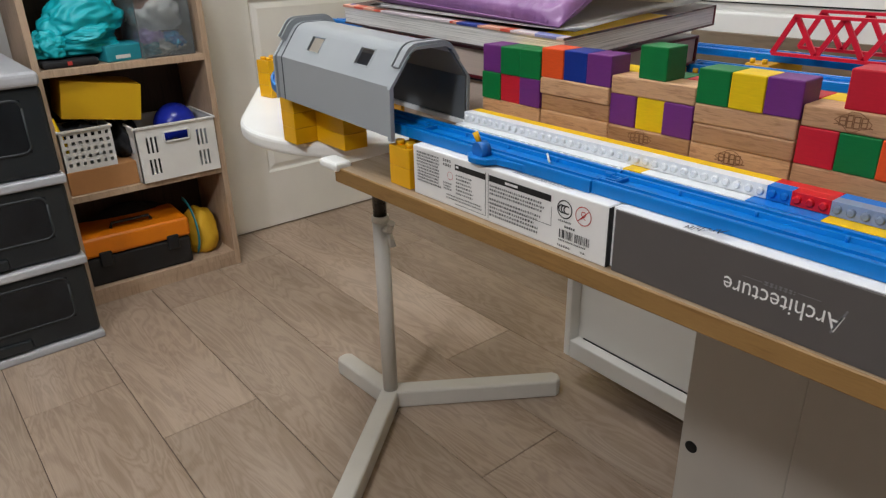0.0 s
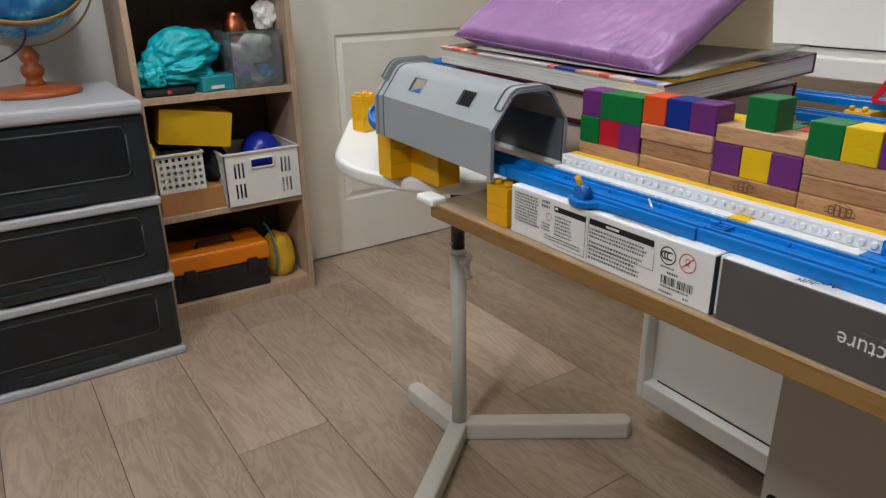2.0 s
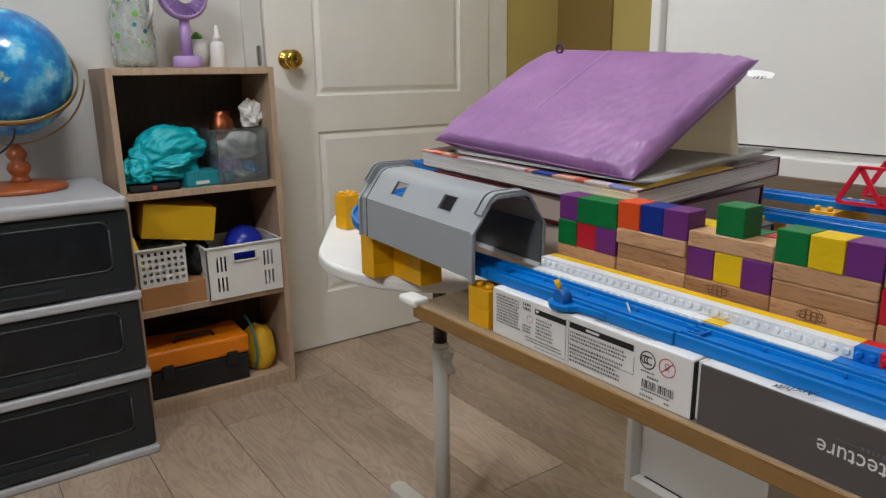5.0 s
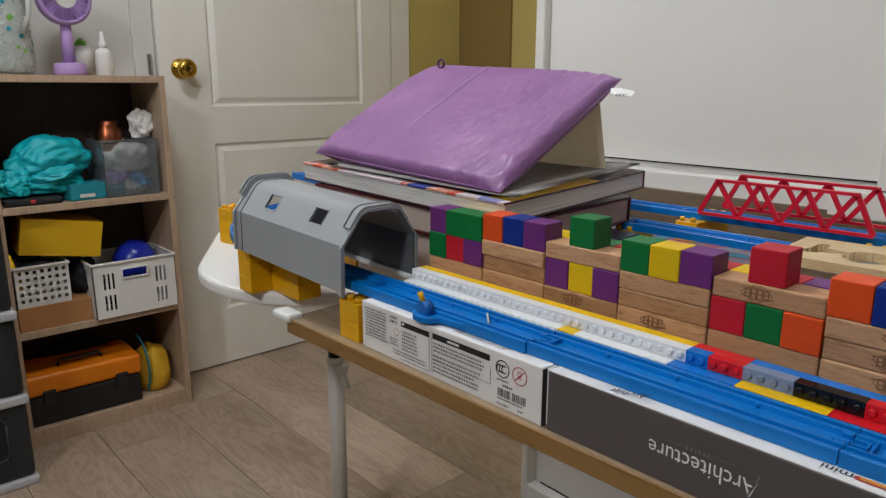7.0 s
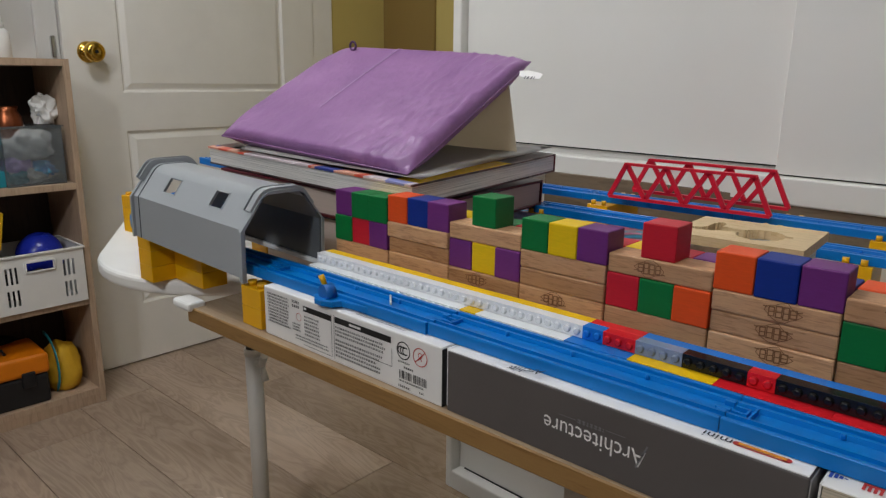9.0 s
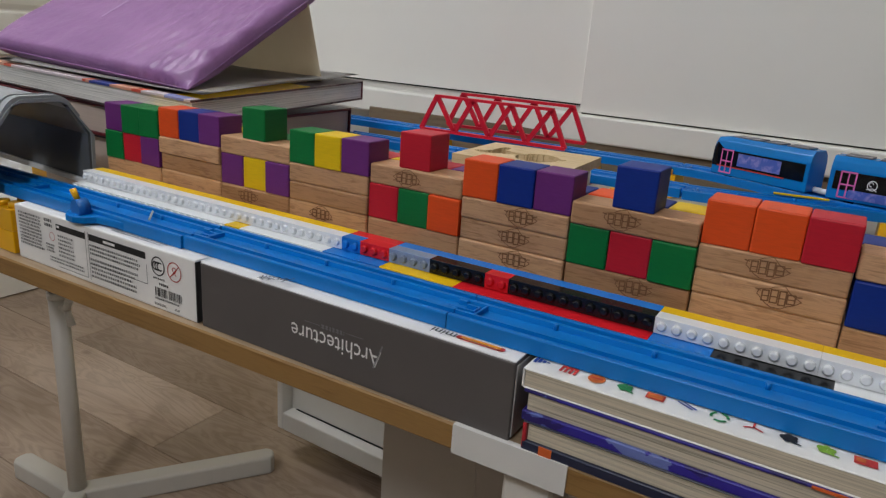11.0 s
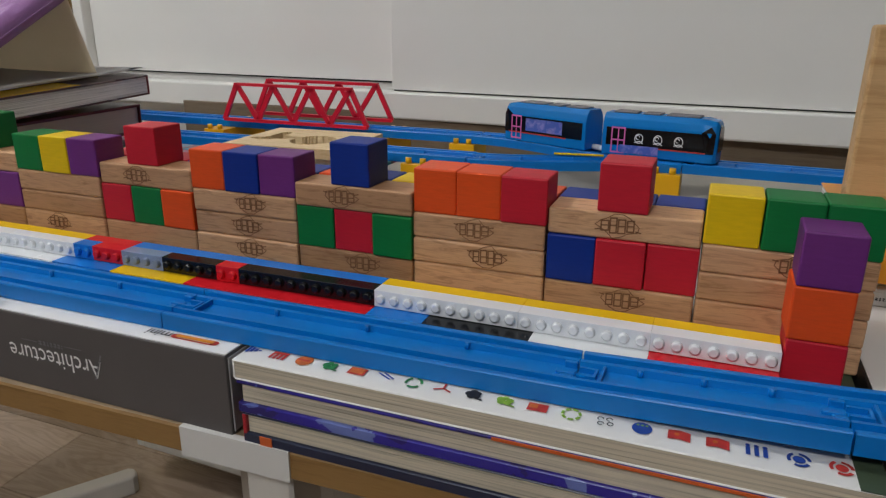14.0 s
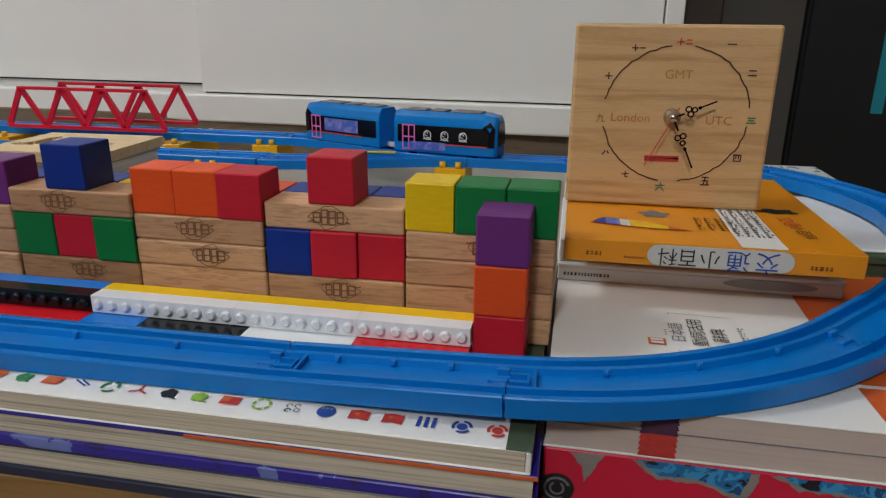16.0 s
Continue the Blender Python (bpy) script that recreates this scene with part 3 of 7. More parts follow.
part("stile", solid((-0.8435, WY + 0.006, 0.881), (-0.813, WY + 0.03, 2.28), 0.002, 2), "lacquer", ward)
part("upper_panel", solid((-0.8115, WY + 0.002, 0.8905), (-0.2305, WY + 0.03, 2.28), 0.001), "lacquer", ward)
part("upper_panel", solid((-0.23, WY - 0.010, 0.8795), (0.402, WY + 0.0015, 2.28), 0.001), "lacquer", ward)
part("gap", solid((-0.8115, WY + 0.010, 0.8775), (-0.2305, WY + 0.034, 0.8902)), "lacquer", ward)
part("gap", solid((-0.8115, WY + 0.004, 0.8882), (-0.2305, WY + 0.0098, 0.8903)), "dark", ward, "dark gap above the rail")
part("rail", solid((-0.8435, WY - 0.022, 0.838), (0.425, WY + 0.034, 0.8772), 0.003, 2), "lacquer", ward)
part("gap", solid((-0.23, WY - 0.002, 0.8773), (0.402, WY + 0.0095, 0.8794)), "dark", ward, "dark gap above the rail")
part("stile", solid((0.404, WY - 0.016, 0.8775), (0.426, WY + 0.034, 2.28), 0.002, 2), "lacquer", ward)
part("lower_rail", solid((-0.8525, WY - 0.012, 0.09), (0.3, WY + 0.034, 0.134), 0.003, 2), "lacquer", ward)
part("gap", solid((-0.836, WY + 0.0150, 0.1345), (0.3, WY + 0.0176, 0.1365)), "dark", ward, "dark groove above the lower rail")
part("lower_stile", solid((-0.870, WY - 0.012, 0.09), (-0.853, WY + 0.034, 0.7995), 0.003, 2), "lacquer", ward)
part("lower_panel", solid((-0.8525, WY + 0.018, 0.1345), (0.3, WY + 0.033, 0.8375)), "lacquer", ward)
# set far back; its brown imitates the shadow below the wardrobe
part("plinth", solid((-0.80, WY + 0.22, 0.0), (0.4, WY + 0.36, 0.0895)), "plinth_brown", ward, "recessed plinth coloured like the floor's shadow")
# added board: its dark brown stands in for the gap's shade
part("side_board", solid((0.4265, WY + 0.05, 0.0), (0.478, WY + 0.09, 2.3), 0.002), "plinth_brown", ward, "added dark board in place of the shaded side gap")

# ---- the table ----
TZ = 0.7755
table = thing("table", "long wooden table with oak edge, white tape on its front", "table", (0, 0, 0))


def front(x):
    return 0.4305 + 0.019 * x


slab = outline_slab([(-0.568, front(-0.568)), (1.0, front(1.0)), (1.0, WY - 0.062), (-0.62, WY - 0.03)], TZ - 0.0165, TZ, 0.0012, 1)
slab.normal_update()
for f in slab.faces:
    f.material_index = 1 if f.normal.z > 0.9 else 0
part("tabletop", slab, ["table_edge", "table_top"], table)
part("back_strip", solid((-0.615, WY - 0.0295, TZ - 0.0165), (0.42, WY - 0.0225, 0.8475), 0.001), "strip_brown", table, "upright brown strip along the back")
part("leg", solid((0.006, 0.448, 0), (0.036, 0.478, TZ - 0.0167), 0.002), "metal_white", table, "white square metal leg")
part("leg", solid((0.90, 0.5, 0), (0.93, 0.53, TZ - 0.0167), 0.002), "metal_white", table, "white square metal leg")
part("tape", outline_slab([(-0.018, front(-0.018) - 0.0012), (0.048, front(0.048) - 0.0012), (0.048, front(0.048) + 0.003), (-0.018, front(-0.018) + 0.003)], TZ - 0.0172, TZ + 0.0006), "tape", table, "strip of white tape")
part("corner_guard", solid((-0.592, front(-0.57) - 0.005, TZ - 0.004), (-0.558, front(-0.57) + 0.016, TZ + 0.006), 0.004, 3), "disc_white", table, "white plastic corner clip")

# ---- pedestal cabinet below the table ----
ped = thing("pedestal_cabinet", "plain white cabinet standing under the table", "cabinet", (0, 0, 0))
part("side", solid((-0.452, 0.99, 0.0), (-0.27, 1.125, 0.752), 0.002), "cab_white", ped)
part("body", solid((-0.2695, 0.985, 0.0), (0.4, 1.125, 0.752), 0.002), "cab_white", ped)
part("hole", rod((-0.43, 0.992, 0.185), (-0.43, 0.9885, 0.185), 0.011, 20), "dark", ped, "round dark cable hole")

# ---- white printed box ----
BT = 0.8215
rnd = random.Random(11)
wb = thing("white_box", "white cardboard box printed with black text panels", "box", (0, 0, 0))
part("body", solid((-0.447, 0.4325, TZ), (-0.2262, 0.60, BT), 0.0012, 2), "card_white", wb)
part("flap", solid((-0.2252, 0.436, TZ + 0.001), (-0.2222, 0.60, BT - 0.0005), 0.0006, 1), "card_white", wb, "worn end flap with a dark edge")
part("edge_line", solid((-0.2262, 0.4322, TZ + 0.001), (-0.2253, 0.59, BT - 0.0012)), "ink_black", wb)
def printed(draw, label=""):
    """One printed block on the box's front."""
    own = bmesh.new()
    draw(own)
    return part("print", own, "ink_black", wb, label, on_front(0.4321))


printed(lambda b: fake_lines(b, -0.441, 0.789, -0.407, 0.818, 10, rnd, 0.6), "block of small black text")
printed(lambda b: fake_lines(b, -0.404, 0.811, -0.392, 0.819, 2, rnd))
printed(lambda b: fake_lines(b, -0.404, 0.790, -0.392, 0.798, 3, rnd, 0.6))
printed(lambda b: bar(b, -0.388, 0.8105, -0.35, 0.8155), "black heading bar")
printed(lambda b: fake_lines(b, -0.387, 0.789, -0.365, 0.8085, 6, rnd, 0.5), "block of small black text")
printed(lambda b: fake_lines(b, -0.4, 0.7825, -0.352, 0.788, 2, rnd, 0.5))
for x0, y0, x1, y1 in ((-0.3885, 0.7795, -0.3495, 0.7799), (-0.3499, 0.7795, -0.3495, 0.817), (-0.3465, 0.792, -0.2775, 0.7924), (-0.3465, 0.7785, -0.3461, 0.817), (-0.2779, 0.792, -0.2775, 0.807)):
    printed(lambda b: bar(b, x0, y0, x1, y1))
printed(lambda b: bar(b, -0.3455, 0.8108, -0.2785, 0.816), "black heading bar")
printed(lambda b: fake_lines(b, -0.345, 0.8, -0.285, 0.8095, 3, rnd, 0.55), "block of small black text")
printed(lambda b: fake_lines(b, -0.345, 0.7815, -0.288, 0.7985, 5, rnd, 0.55), "block of small black text")
printed(lambda b: ring(b, -0.2652, 0.8085, 0.0072, 0.0009), "round black mark")
for cx in (-0.268, -0.2655, -0.263):
    printed(lambda b: ring(b, cx, 0.8085, 0.0034, 0.001, 0, 50, 310, 12))
for x0, y0, x1, y1 in ((-0.271, 0.7985, -0.2585, 0.8005), (-0.265, 0.7945, -0.254, 0.797), (-0.27, 0.7832, -0.2415, 0.7852), (-0.271, 0.7785, -0.257, 0.7812), (-0.249, 0.779, -0.243, 0.7815)):
    printed(lambda b: fake_lines(b, x0, y0, x1, y1, 1, rnd, 0.7))


def bar_code(own):
    x = -0.2695
    while x < -0.2415:
        w = rnd.choice((0.0003, 0.0005, 0.0009))
        if not -0.2565 < x < -0.255:
            bar(own, x, 0.7858, x + w, 0.7925)
        x += w + rnd.choice((0.0004, 0.0006, 0.0008))


printed(bar_code, "field of thin black bars")
for x0, x1 in ((-0.327, -0.313), (-0.3865, -0.383)):
    part("print", bar(bmesh.new(), x0, 0.8125, x1, 0.8145), "ink_white", wb, "", on_front(0.4318))
bmx = bmesh.new()
ring(bmx, -0.2478, 0.808, 0.0073, 0.0007)
stroke(bmx, [(-0.2525, 0.8035), (-0.2432, 0.8125)], 0.0007)
ring(bmx, -0.2478, 0.8095, 0.0022, 0.0006, 0, 0, 360, 12)
stroke(bmx, [(-0.2495, 0.8055), (-0.2478, 0.8075), (-0.246, 0.8055)], 0.0006)
ring(bmx, -0.3945, 0.8035, 0.0036, 0.0004)
part("print", bmx, "ink_red", wb, "", on_front(0.4321))
bmx = fake_lines(bmesh.new(), -0.325, 0.4375, -0.262, 0.446, 3, rnd, 0.6)
part("print", bmx, "ink_grey", wb, "", on_top(BT + 0.0004))

# ---- grey model kit box, upside down ----
gb = thing("grey_box", "flat grey and white cardboard model kit box, upside down", "box", (0, 0, 0))
part("body", solid((-0.2212, 0.4325, TZ), (0.0135, 0.60, BT - 0.0006), 0.0008, 2), "card_grey", gb)
part("top_face", solid((-0.2207, 0.4332, BT - 0.0006), (0.013, 0.5995, BT)), "card_white", gb, "white printed face")
part("edge_line", solid((0.0135, 0.4340, TZ + 0.002), (0.0143, 0.59, BT - 0.002), 0.0003), "cover_grey", gb, "worn grey edge")
words("Architecture", 0.0158, "ink_white", gb, on_front(0.4321) @ Matrix.Translation((-0.1045, 0.797, 0)) @ Matrix.Rotation(math.pi, 4, "Z"), squeeze=0.85)
bmx = bmesh.new()
stroke(bmx, [(-0.128, 0.8055), (-0.116, 0.8055)], 0.0004)
stroke(bmx, [(-0.0955, 0.8062), (-0.083, 0.8062)], 0.0004)
stroke(bmx, [(-0.0692, 0.8055), (-0.0752, 0.7905)], 0.0011)
fake_lines(bmx, -0.115, 0.804, -0.0965, 0.8075, 1, rnd, 0.8)
part("print", bmx, "ink_grey", gb, "", on_front(0.4321))
words("Architecture", 0.0125, "ink_black", gb, on_top(BT + 0.0004) @ Matrix.Translation((-0.170, 0.4378, 0)) @ Matrix.Rotation(math.pi, 4, "Z") @ Matrix.Shear("XY", 4, (0.35, 0)), squeeze=0.8)
words("mini", 0.0095, "ink_black", gb, on_top(BT + 0.0004) @ Matrix.Translation((-0.0345, 0.4405, 0)) @ Matrix.Rotation(math.pi, 4, "Z"))
bmx = bmesh.new()
bar(bmx, -0.024, 0.4385, 0.0008, 0.4395, 0)
bar(bmx, -0.024, 0.4425, 0.0008, 0.4432, 0)
disc(bmx, -0.0241, 0.4409, 0.0023, 0, 14)
disc(bmx, 0.0008, 0.4409, 0.0023, 0, 14)
bar(bmx, -0.0235, 0.4397, 0.0005, 0.4424, 1, 0.0003)
part("stripe", bmx, ["ink_red", "cover_orange"], gb, "red and orange oval mark", on_top(BT + 0.0004))

# ---- books at the front ----
def hardback(name, label, lo, hi, cover, sheet, board=0.0016, inset=0.003, spine="back", at=None, spine_mat=None, low=None):
    """A hardback: two boards, a block of pages set in, and a spine on one side."""
    t = thing(name, label, "book", at)
    (x0, y0, z0), (x1, y1, z1) = lo, hi
    part("cover", solid((x0, y0, z1 - board), (x1, y1, z1), 0.0005, 1), cover, t)
    part("cover", solid((x0, y0, z0), (x1, y1, z0 + (low or board)), 0.0005, 1), cover, t)
    px0, px1, py0, py1 = x0 + inset, x1 - inset, y0 + inset, y1 - inset
    s = spine_mat or cover
    if spine == "left":
        px0 = x0 + 0.0025
        part("spine", solid((x0, y0, z0 + board), (x0 + 0.0022, y1, z1 - board), 0.0004, 1), s, t)
    elif spine == "right":
        px1 = x1 - 0.0025
        part("spine", solid((x1 - 0.0022, y0, z0 + board), (x1, y1, z1 - board), 0.0004, 1), s, t)
    elif spine == "front":
        py0 = y0 + 0.0025
        part("spine", solid((x0, y0, z0 + board), (x1, y0 + 0.0022, z1 - board), 0.0004, 1), s, t)
    else:
        py1 = y1 - 0.0025
        part("spine", solid((x0, y1 - 0.0022, z0 + board), (x1, y1, z1 - board), 0.0004, 1), s, t)
    part("page_block", solid((px0, py0, z0 + (low or board)), (px1, py1, z1 - board)), sheet, t)
    return t


BOOKS = Matrix.Translation((0.0190, 0.4310, 0)) @ Matrix.Rotation(radians(0.1), 4, "Z") @ Matrix.Translation((-0.0175, -0.4335, 0))
top_book = hardback("icon_book", "thick white book with small coloured pictures on its cover", (0.0175, 0.4335, 0.8102), (0.297, 0.64, BT - 0.0004), "cover_white", "pages", 0.001, 0.0006, "right", BOOKS)
part("strip", solid((0.287, 0.4332, BT - 0.0004), (0.2972, 0.64, BT - 0.0001)), "cover_green", top_book, "dark green edge strip")
part("end_face", solid((0.0165, 0.4345, 0.8106), (0.0175, 0.64, BT - 0.001)), "cover_white", top_book)
COL = dict(red="ink_red", green="ink_green", blue="ink_blue", lime="ink_lime", black="ink_black", orange="ink_orange")
inks = list(COL)
seq = [("tri", "blue"), ("comb", "red"), ("disc", "orange"), ("leaf", "green"), ("square", "red"), ("bars", "blue"), ("recycle", "green"), ("star", "red"), ("snail", "black"), ("frog", "lime"), ("card", "red"), ("ringd", "lime"), ("nums", "black"), ("palette", "blue"), ("flag", "red"), ("flag", "red"), ("figure", "blue"), ("planet", "blue"), ("badge", "red")]
for n, (shape, ink_name) in enumerate(seq):
    bmx = bmesh.new()
    cx, cy, k = 0.0, 0.0, inks.index(ink_name)
    s = 0.0036
    if shape == "tri":
        for j in range(4):
            bar(bmx, cx - s + j * 0.0018, cy - 0.002 + j * 0.0008, cx - s + 0.0013 + j * 0.0018, cy + 0.003 - j * 0.0006, k)
    elif shape == "comb":
        bar(bmx, cx - s, cy + 0.001, cx + s, cy + 0.0026, k)
        for j in range(4):
            bar(bmx, cx - s + j * 0.002, cy - 0.0028, cx - s + 0.0012 + j * 0.002, cy + 0.0012, k)
    elif shape == "disc":
        disc(bmx, cx, cy, 0.0036, k)
        bar(bmx, cx - 0.0026, cy - 0.0005, cx + 0.0026, cy + 0.0005, inks.index("red"), 0.0002)
    elif shape in ("leaf", "frog", "snail"):
        for j in range(5):
            a = j * 1.3 + n
            disc(bmx, cx + 0.0018 * math.cos(a), cy + 0.0014 * math.sin(a), 0.0017 - 0.0001 * j, k, 10, 0.00005 * j)
        stroke(bmx, [(cx + 0.001, cy - 0.002), (cx + 0.0038, cy - 0.0026)], 0.0008, k)
    elif shape == "square":
        bar(bmx, cx - s, cy - 0.0024, cx + s, cy + 0.0024, k)
        bar(bmx, cx - s + 0.0007, cy - 0.0017, cx + s - 0.0007, cy + 0.0017, inks.index("orange"), 0.0002)
    elif shape == "bars":
        stroke(bmx, [(cx - s, cy + 0.002), (cx + s * 0.6, cy - 0.001)], 0.0007, k)
        stroke(bmx, [(cx - s * 0.4, cy + 0.0026), (cx + s, cy - 0.0004)], 0.0007, k)
    elif shape in ("recycle", "ringd", "badge", "planet"):
        for j in range(7 if shape == "ringd" else 3):
            m = 7 if shape == "ringd" else 3
            ring(bmx, cx, cy, 0.0036, 0.0011, k, 360 / m * j, 360 / m * j + 360 / m * 0.72, 6)
        if shape in ("planet", "badge"):
            disc(bmx, cx, cy, 0.0019, k, 12)
    elif shape == "star":
        for j in range(3):
            a = radians(90 + 120 * j)
            stroke(bmx, [(cx, cy), (cx + 0.0037 * math.cos(a), cy + 0.003 * math.sin(a))], 0.0008, k)
    elif shape == "card":
        bar(bmx, cx - s, cy - 0.0024, cx + s, cy + 0.0024, k)
        bar(bmx, cx - s + 0.0006, cy - 0.001, cx, cy + 0.0015, inks.index("orange"), 0.0002)
    elif shape == "nums":
        for j, (dx, dy) in enumerate(((-0.002, 0.001), (0.001, 0.0012), (-0.0016, -0.0018), (0.0016, -0.0014))):
            ring(bmx, cx + dx, cy + dy, 0.0012, 0.0004, k, 0, 250 + 30 * j, 8)
    elif shape == "palette":
        disc(bmx, cx, cy, 0.0034, k, 16)
        for j in range(3):
            disc(bmx, cx - 0.0015 + 0.0015 * j, cy + 0.0014, 0.0005, inks.index("lime"), 8, 0.0002)
    elif shape == "flag":
        poly(bmx, [(cx - s, cy - 0.0026), (cx, cy - 0.002), (cx + s, cy - 0.0028), (cx + s, cy + 0.0022), (cx, cy + 0.003), (cx - s, cy + 0.0024)], k)
        disc(bmx, cx - 0.0008, cy + 0.0004, 0.0009, inks.index("orange"), 8, 0.0002)
    else:
        for j in range(3):
            bar(bmx, cx - s + 0.0026 * j, cy - 0.0026, cx - s + 0.0014 + 0.0026 * j, cy + 0.0018, k)
            disc(bmx, cx - s + 0.0007 + 0.0026 * j, cy + 0.0026, 0.0008, k, 8)
    tiny = part("picture", bmx, [COL[c] for c in inks], top_book, "small %s printed picture" % ink_name, on_top(BT + 0.0001) @ Matrix.Translation((0.2825 - 0.01445 * (18 - n), 0.4448, 0)) @ Matrix.Diagonal((1.2, 1.3, 1, 1)))
    tagged(tiny, kind="stuff")
mid_book = hardback("violet_book", "violet hardback book with worn pages", (0.0185, 0.4335, 0.7925), (0.300, 0.64, 0.8100), "cover_violet", "pages", 0.0018, 0.002, "back", BOOKS, None, 0.0055)
part("liner", solid((0.15, 0.4331, 0.8084), (0.300, 0.4337, 0.8098)), "cover_orange_deep", mid_book, "orange cover edge")
low_book = hardback("navy_book", "dark blue hardback book at the bottom of the pile", (0.020, 0.4335, TZ + 0.0001), (0.300, 0.64, 0.7923), "cover_navy", "pages", 0.001, 0.002, "left", BOOKS, "cover_red", 0.0055)
part("tab", solid((0.03, 0.4330, TZ + 0.0002), (0.037, 0.4334, TZ + 0.0055)), "cover_orange_deep", low_book)

# ---- block wall ----
rng = random.Random(5)
BASE = 0.8218
BH, CH = 0.0141, 0.0248
JW = mesh_of("wooden_block", solid((0.0003, 0, 0), (0.0749, 0.0248, 0.0140), 0.0014, 3), ["jenga"])
CUBES = {k: mesh_of("toy_cube", solid((0.0002, 0, 0), (0.0249, 0.0248, 0.0247), 0.0009, 2), ["cube_" + k]) for k in ("red", "green", "blue", "yellow", "purple", "orange")}
KEY = dict(r="red", g="green", b="blue", y="yellow", p="purple", o="orange")
bmx = bmesh.new()
def pad_ring(own, cx, cy, rx, ry, w, turn):
    """An uneven rounded outline, like the edge of a stamped blob."""
    pts = []
    for k in range(15):
        a = 2 * math.pi * k / 14
        q = 1 + 0.16 * math.sin(4 * a + turn) + 0.07 * math.sin(5 * a + 2 * turn)
        pts.append((cx + rx * q * math.cos(a), cy + ry * q * math.sin(a)))
    stroke(own, pts, w)


pad_ring(bmx, 0.0, 0.0, 0.0078, 0.0043, 0.00035, 2.1)
for x, w, lo, hi in ((-0.0053, 0.0015, -0.0022, 0.0018), (-0.0019, 0.0013, -0.0030, 0.0030), (0.0015, 0.0014, -0.0029, 0.0026), (0.0050, 0.0013, -0.0021, 0.0024)):
    stroke(bmx, [(x - w, lo), (x + w, lo + 0.0002), (x + w, hi), (x - w, hi - 0.0002), (x - w, lo)], 0.0006)
    stroke(bmx, [(x - w, (lo + hi) / 2), (x + w, (lo + hi) / 2 + 0.0002)], 0.0005)
for sx in (-1, 1):
    stroke(bmx, [(sx * 0.0072, -0.0016), (sx * 0.0092, -0.0020)], 0.0005)
MARK = mesh_of("mark", bmx, ["stamped"])


def block(x, y, z, marked=0.0):
    ob = new("wooden_block", JW)
    flip = rng.random() < 0.5
    ob.location = (x + rng.uniform(-0.0003, 0.0003), y + rng.uniform(-0.0011, 0.0011), z)
    ob.rotation_euler = (0, 0, rng.uniform(-0.006, 0.006))
    if rng.random() < marked:
        mk = new("mark", MARK)
        mk.parent = ob
        mk.matrix_basis = Matrix.Translation((0.0375 + rng.uniform(-0.007, 0.009), -0.0003, 0.0075)) @ Matrix.Rotation(radians(90), 4, "X") @ Matrix.Rotation(math.pi if flip else 0.0, 4, "Z") @ Matrix.Diagonal((1.22, 1.32, 1, 1))
        return tagged(ob, "bare wooden building block with an engraved mark", "toy block", "blocks of the toy wall")
    return tagged(ob, "bare wooden building block with softened edges", "toy block", "blocks of the toy wall")


def cube(x, y, z, k):
    ob = new("toy_cube", CUBES[KEY[k]])
    ob.location = (x + rng.uniform(-0.0003, 0.0003), y + rng.uniform(-0.001, 0.001), z)
    ob.rotation_euler = (0, 0, rng.uniform(-0.015, 0.015))
    return tagged(ob, KEY[k] + " painted wooden toy cube", "toy cube", "cubes of the toy wall")


WFY = 0.5235
COLS = [("C", -0.4535, "grp", "pgg"), ("B", -0.378, "obp", ""), ("A", -0.3025, "pyp", "g"), ("B", -0.227, "gyp", ""), ("A", -0.1515, "rgo", "r"),
        ("B", -0.076, "obp", ""), ("A", -0.0005, "grg", "b"), ("B", 0.075, "oor", ""), ("A", 0.1505, "brr", "r"), ("B", 0.226, "ygg", "")]
for n_col, (kind, x0, cubes, extra) in enumerate(COLS):
    layers = 4 if kind == "B" else 2
    odds = 0.12 if n_col < 4 else 0.85
    for n in range(layers):
        block(x0, WFY, BASE + n * BH, odds)
    z = BASE + layers * BH
    for n, k in enumerate(cubes):
        cube(x0 + 0.0251 * n, WFY, z, k)
    if kind == "A":
        block(x0, WFY, z + CH, 1.0 if n_col > 3 else 0.0)
        cube(x0 + 0.024, WFY + 0.001, z + CH + BH, extra)
    if kind == "C":
        for n, k in enumerate(extra):
            cube(x0 + 0.0251 * n, WFY, z + CH, k)
for n, k in enumerate("rop"):
    cube(0.2648, 0.4985, BASE + n * CH, k)
BACK = ["yyr", "rgy", "ygr", "pgr", "yrp", "pob", "oby", "oro", "bbb", "gyb"]
for (kind, x0, _, _), row in zip(COLS, BACK):
    for n in range(3):
        block(x0, WFY + 0.0262, BASE + n * BH)
    for n, k in enumerate(row):
        cube(x0 + 0.0251 * n, WFY + 0.0262, BASE + 3 * BH, k)

# ---- platform of small bricks, lying with the studs forward ----
STUD = 0.008


def small_brick(studs, colour, x, y, z, depth=0.0096, face_studs=True, sz=0.0047, proud=0.0021):
    bmb = solid((0.00004, 0, 0), (studs * STUD - 0.00004, depth, 0.0094), 0.00018, 1)
    if face_studs:
        for n in range(studs):
            rod(((n + 0.5) * STUD, 0, sz), ((n + 0.5) * STUD, -proud * 0.57, sz), 0.0027, 14, 0.0027, bmb)
            rod(((n + 0.5) * STUD, -proud * 0.57, sz), ((n + 0.5) * STUD, -proud, sz), 0.0027, 14, 0.0018, bmb)
    ob = part("toy_brick", bmb, "brick_" + colour, None, "", (x, y, z))
    look_ = "clear" if colour == "clear" else colour
    return tagged(ob, look_ + " plastic building brick lying on its side", "toy brick", "bricks of the toy platform")


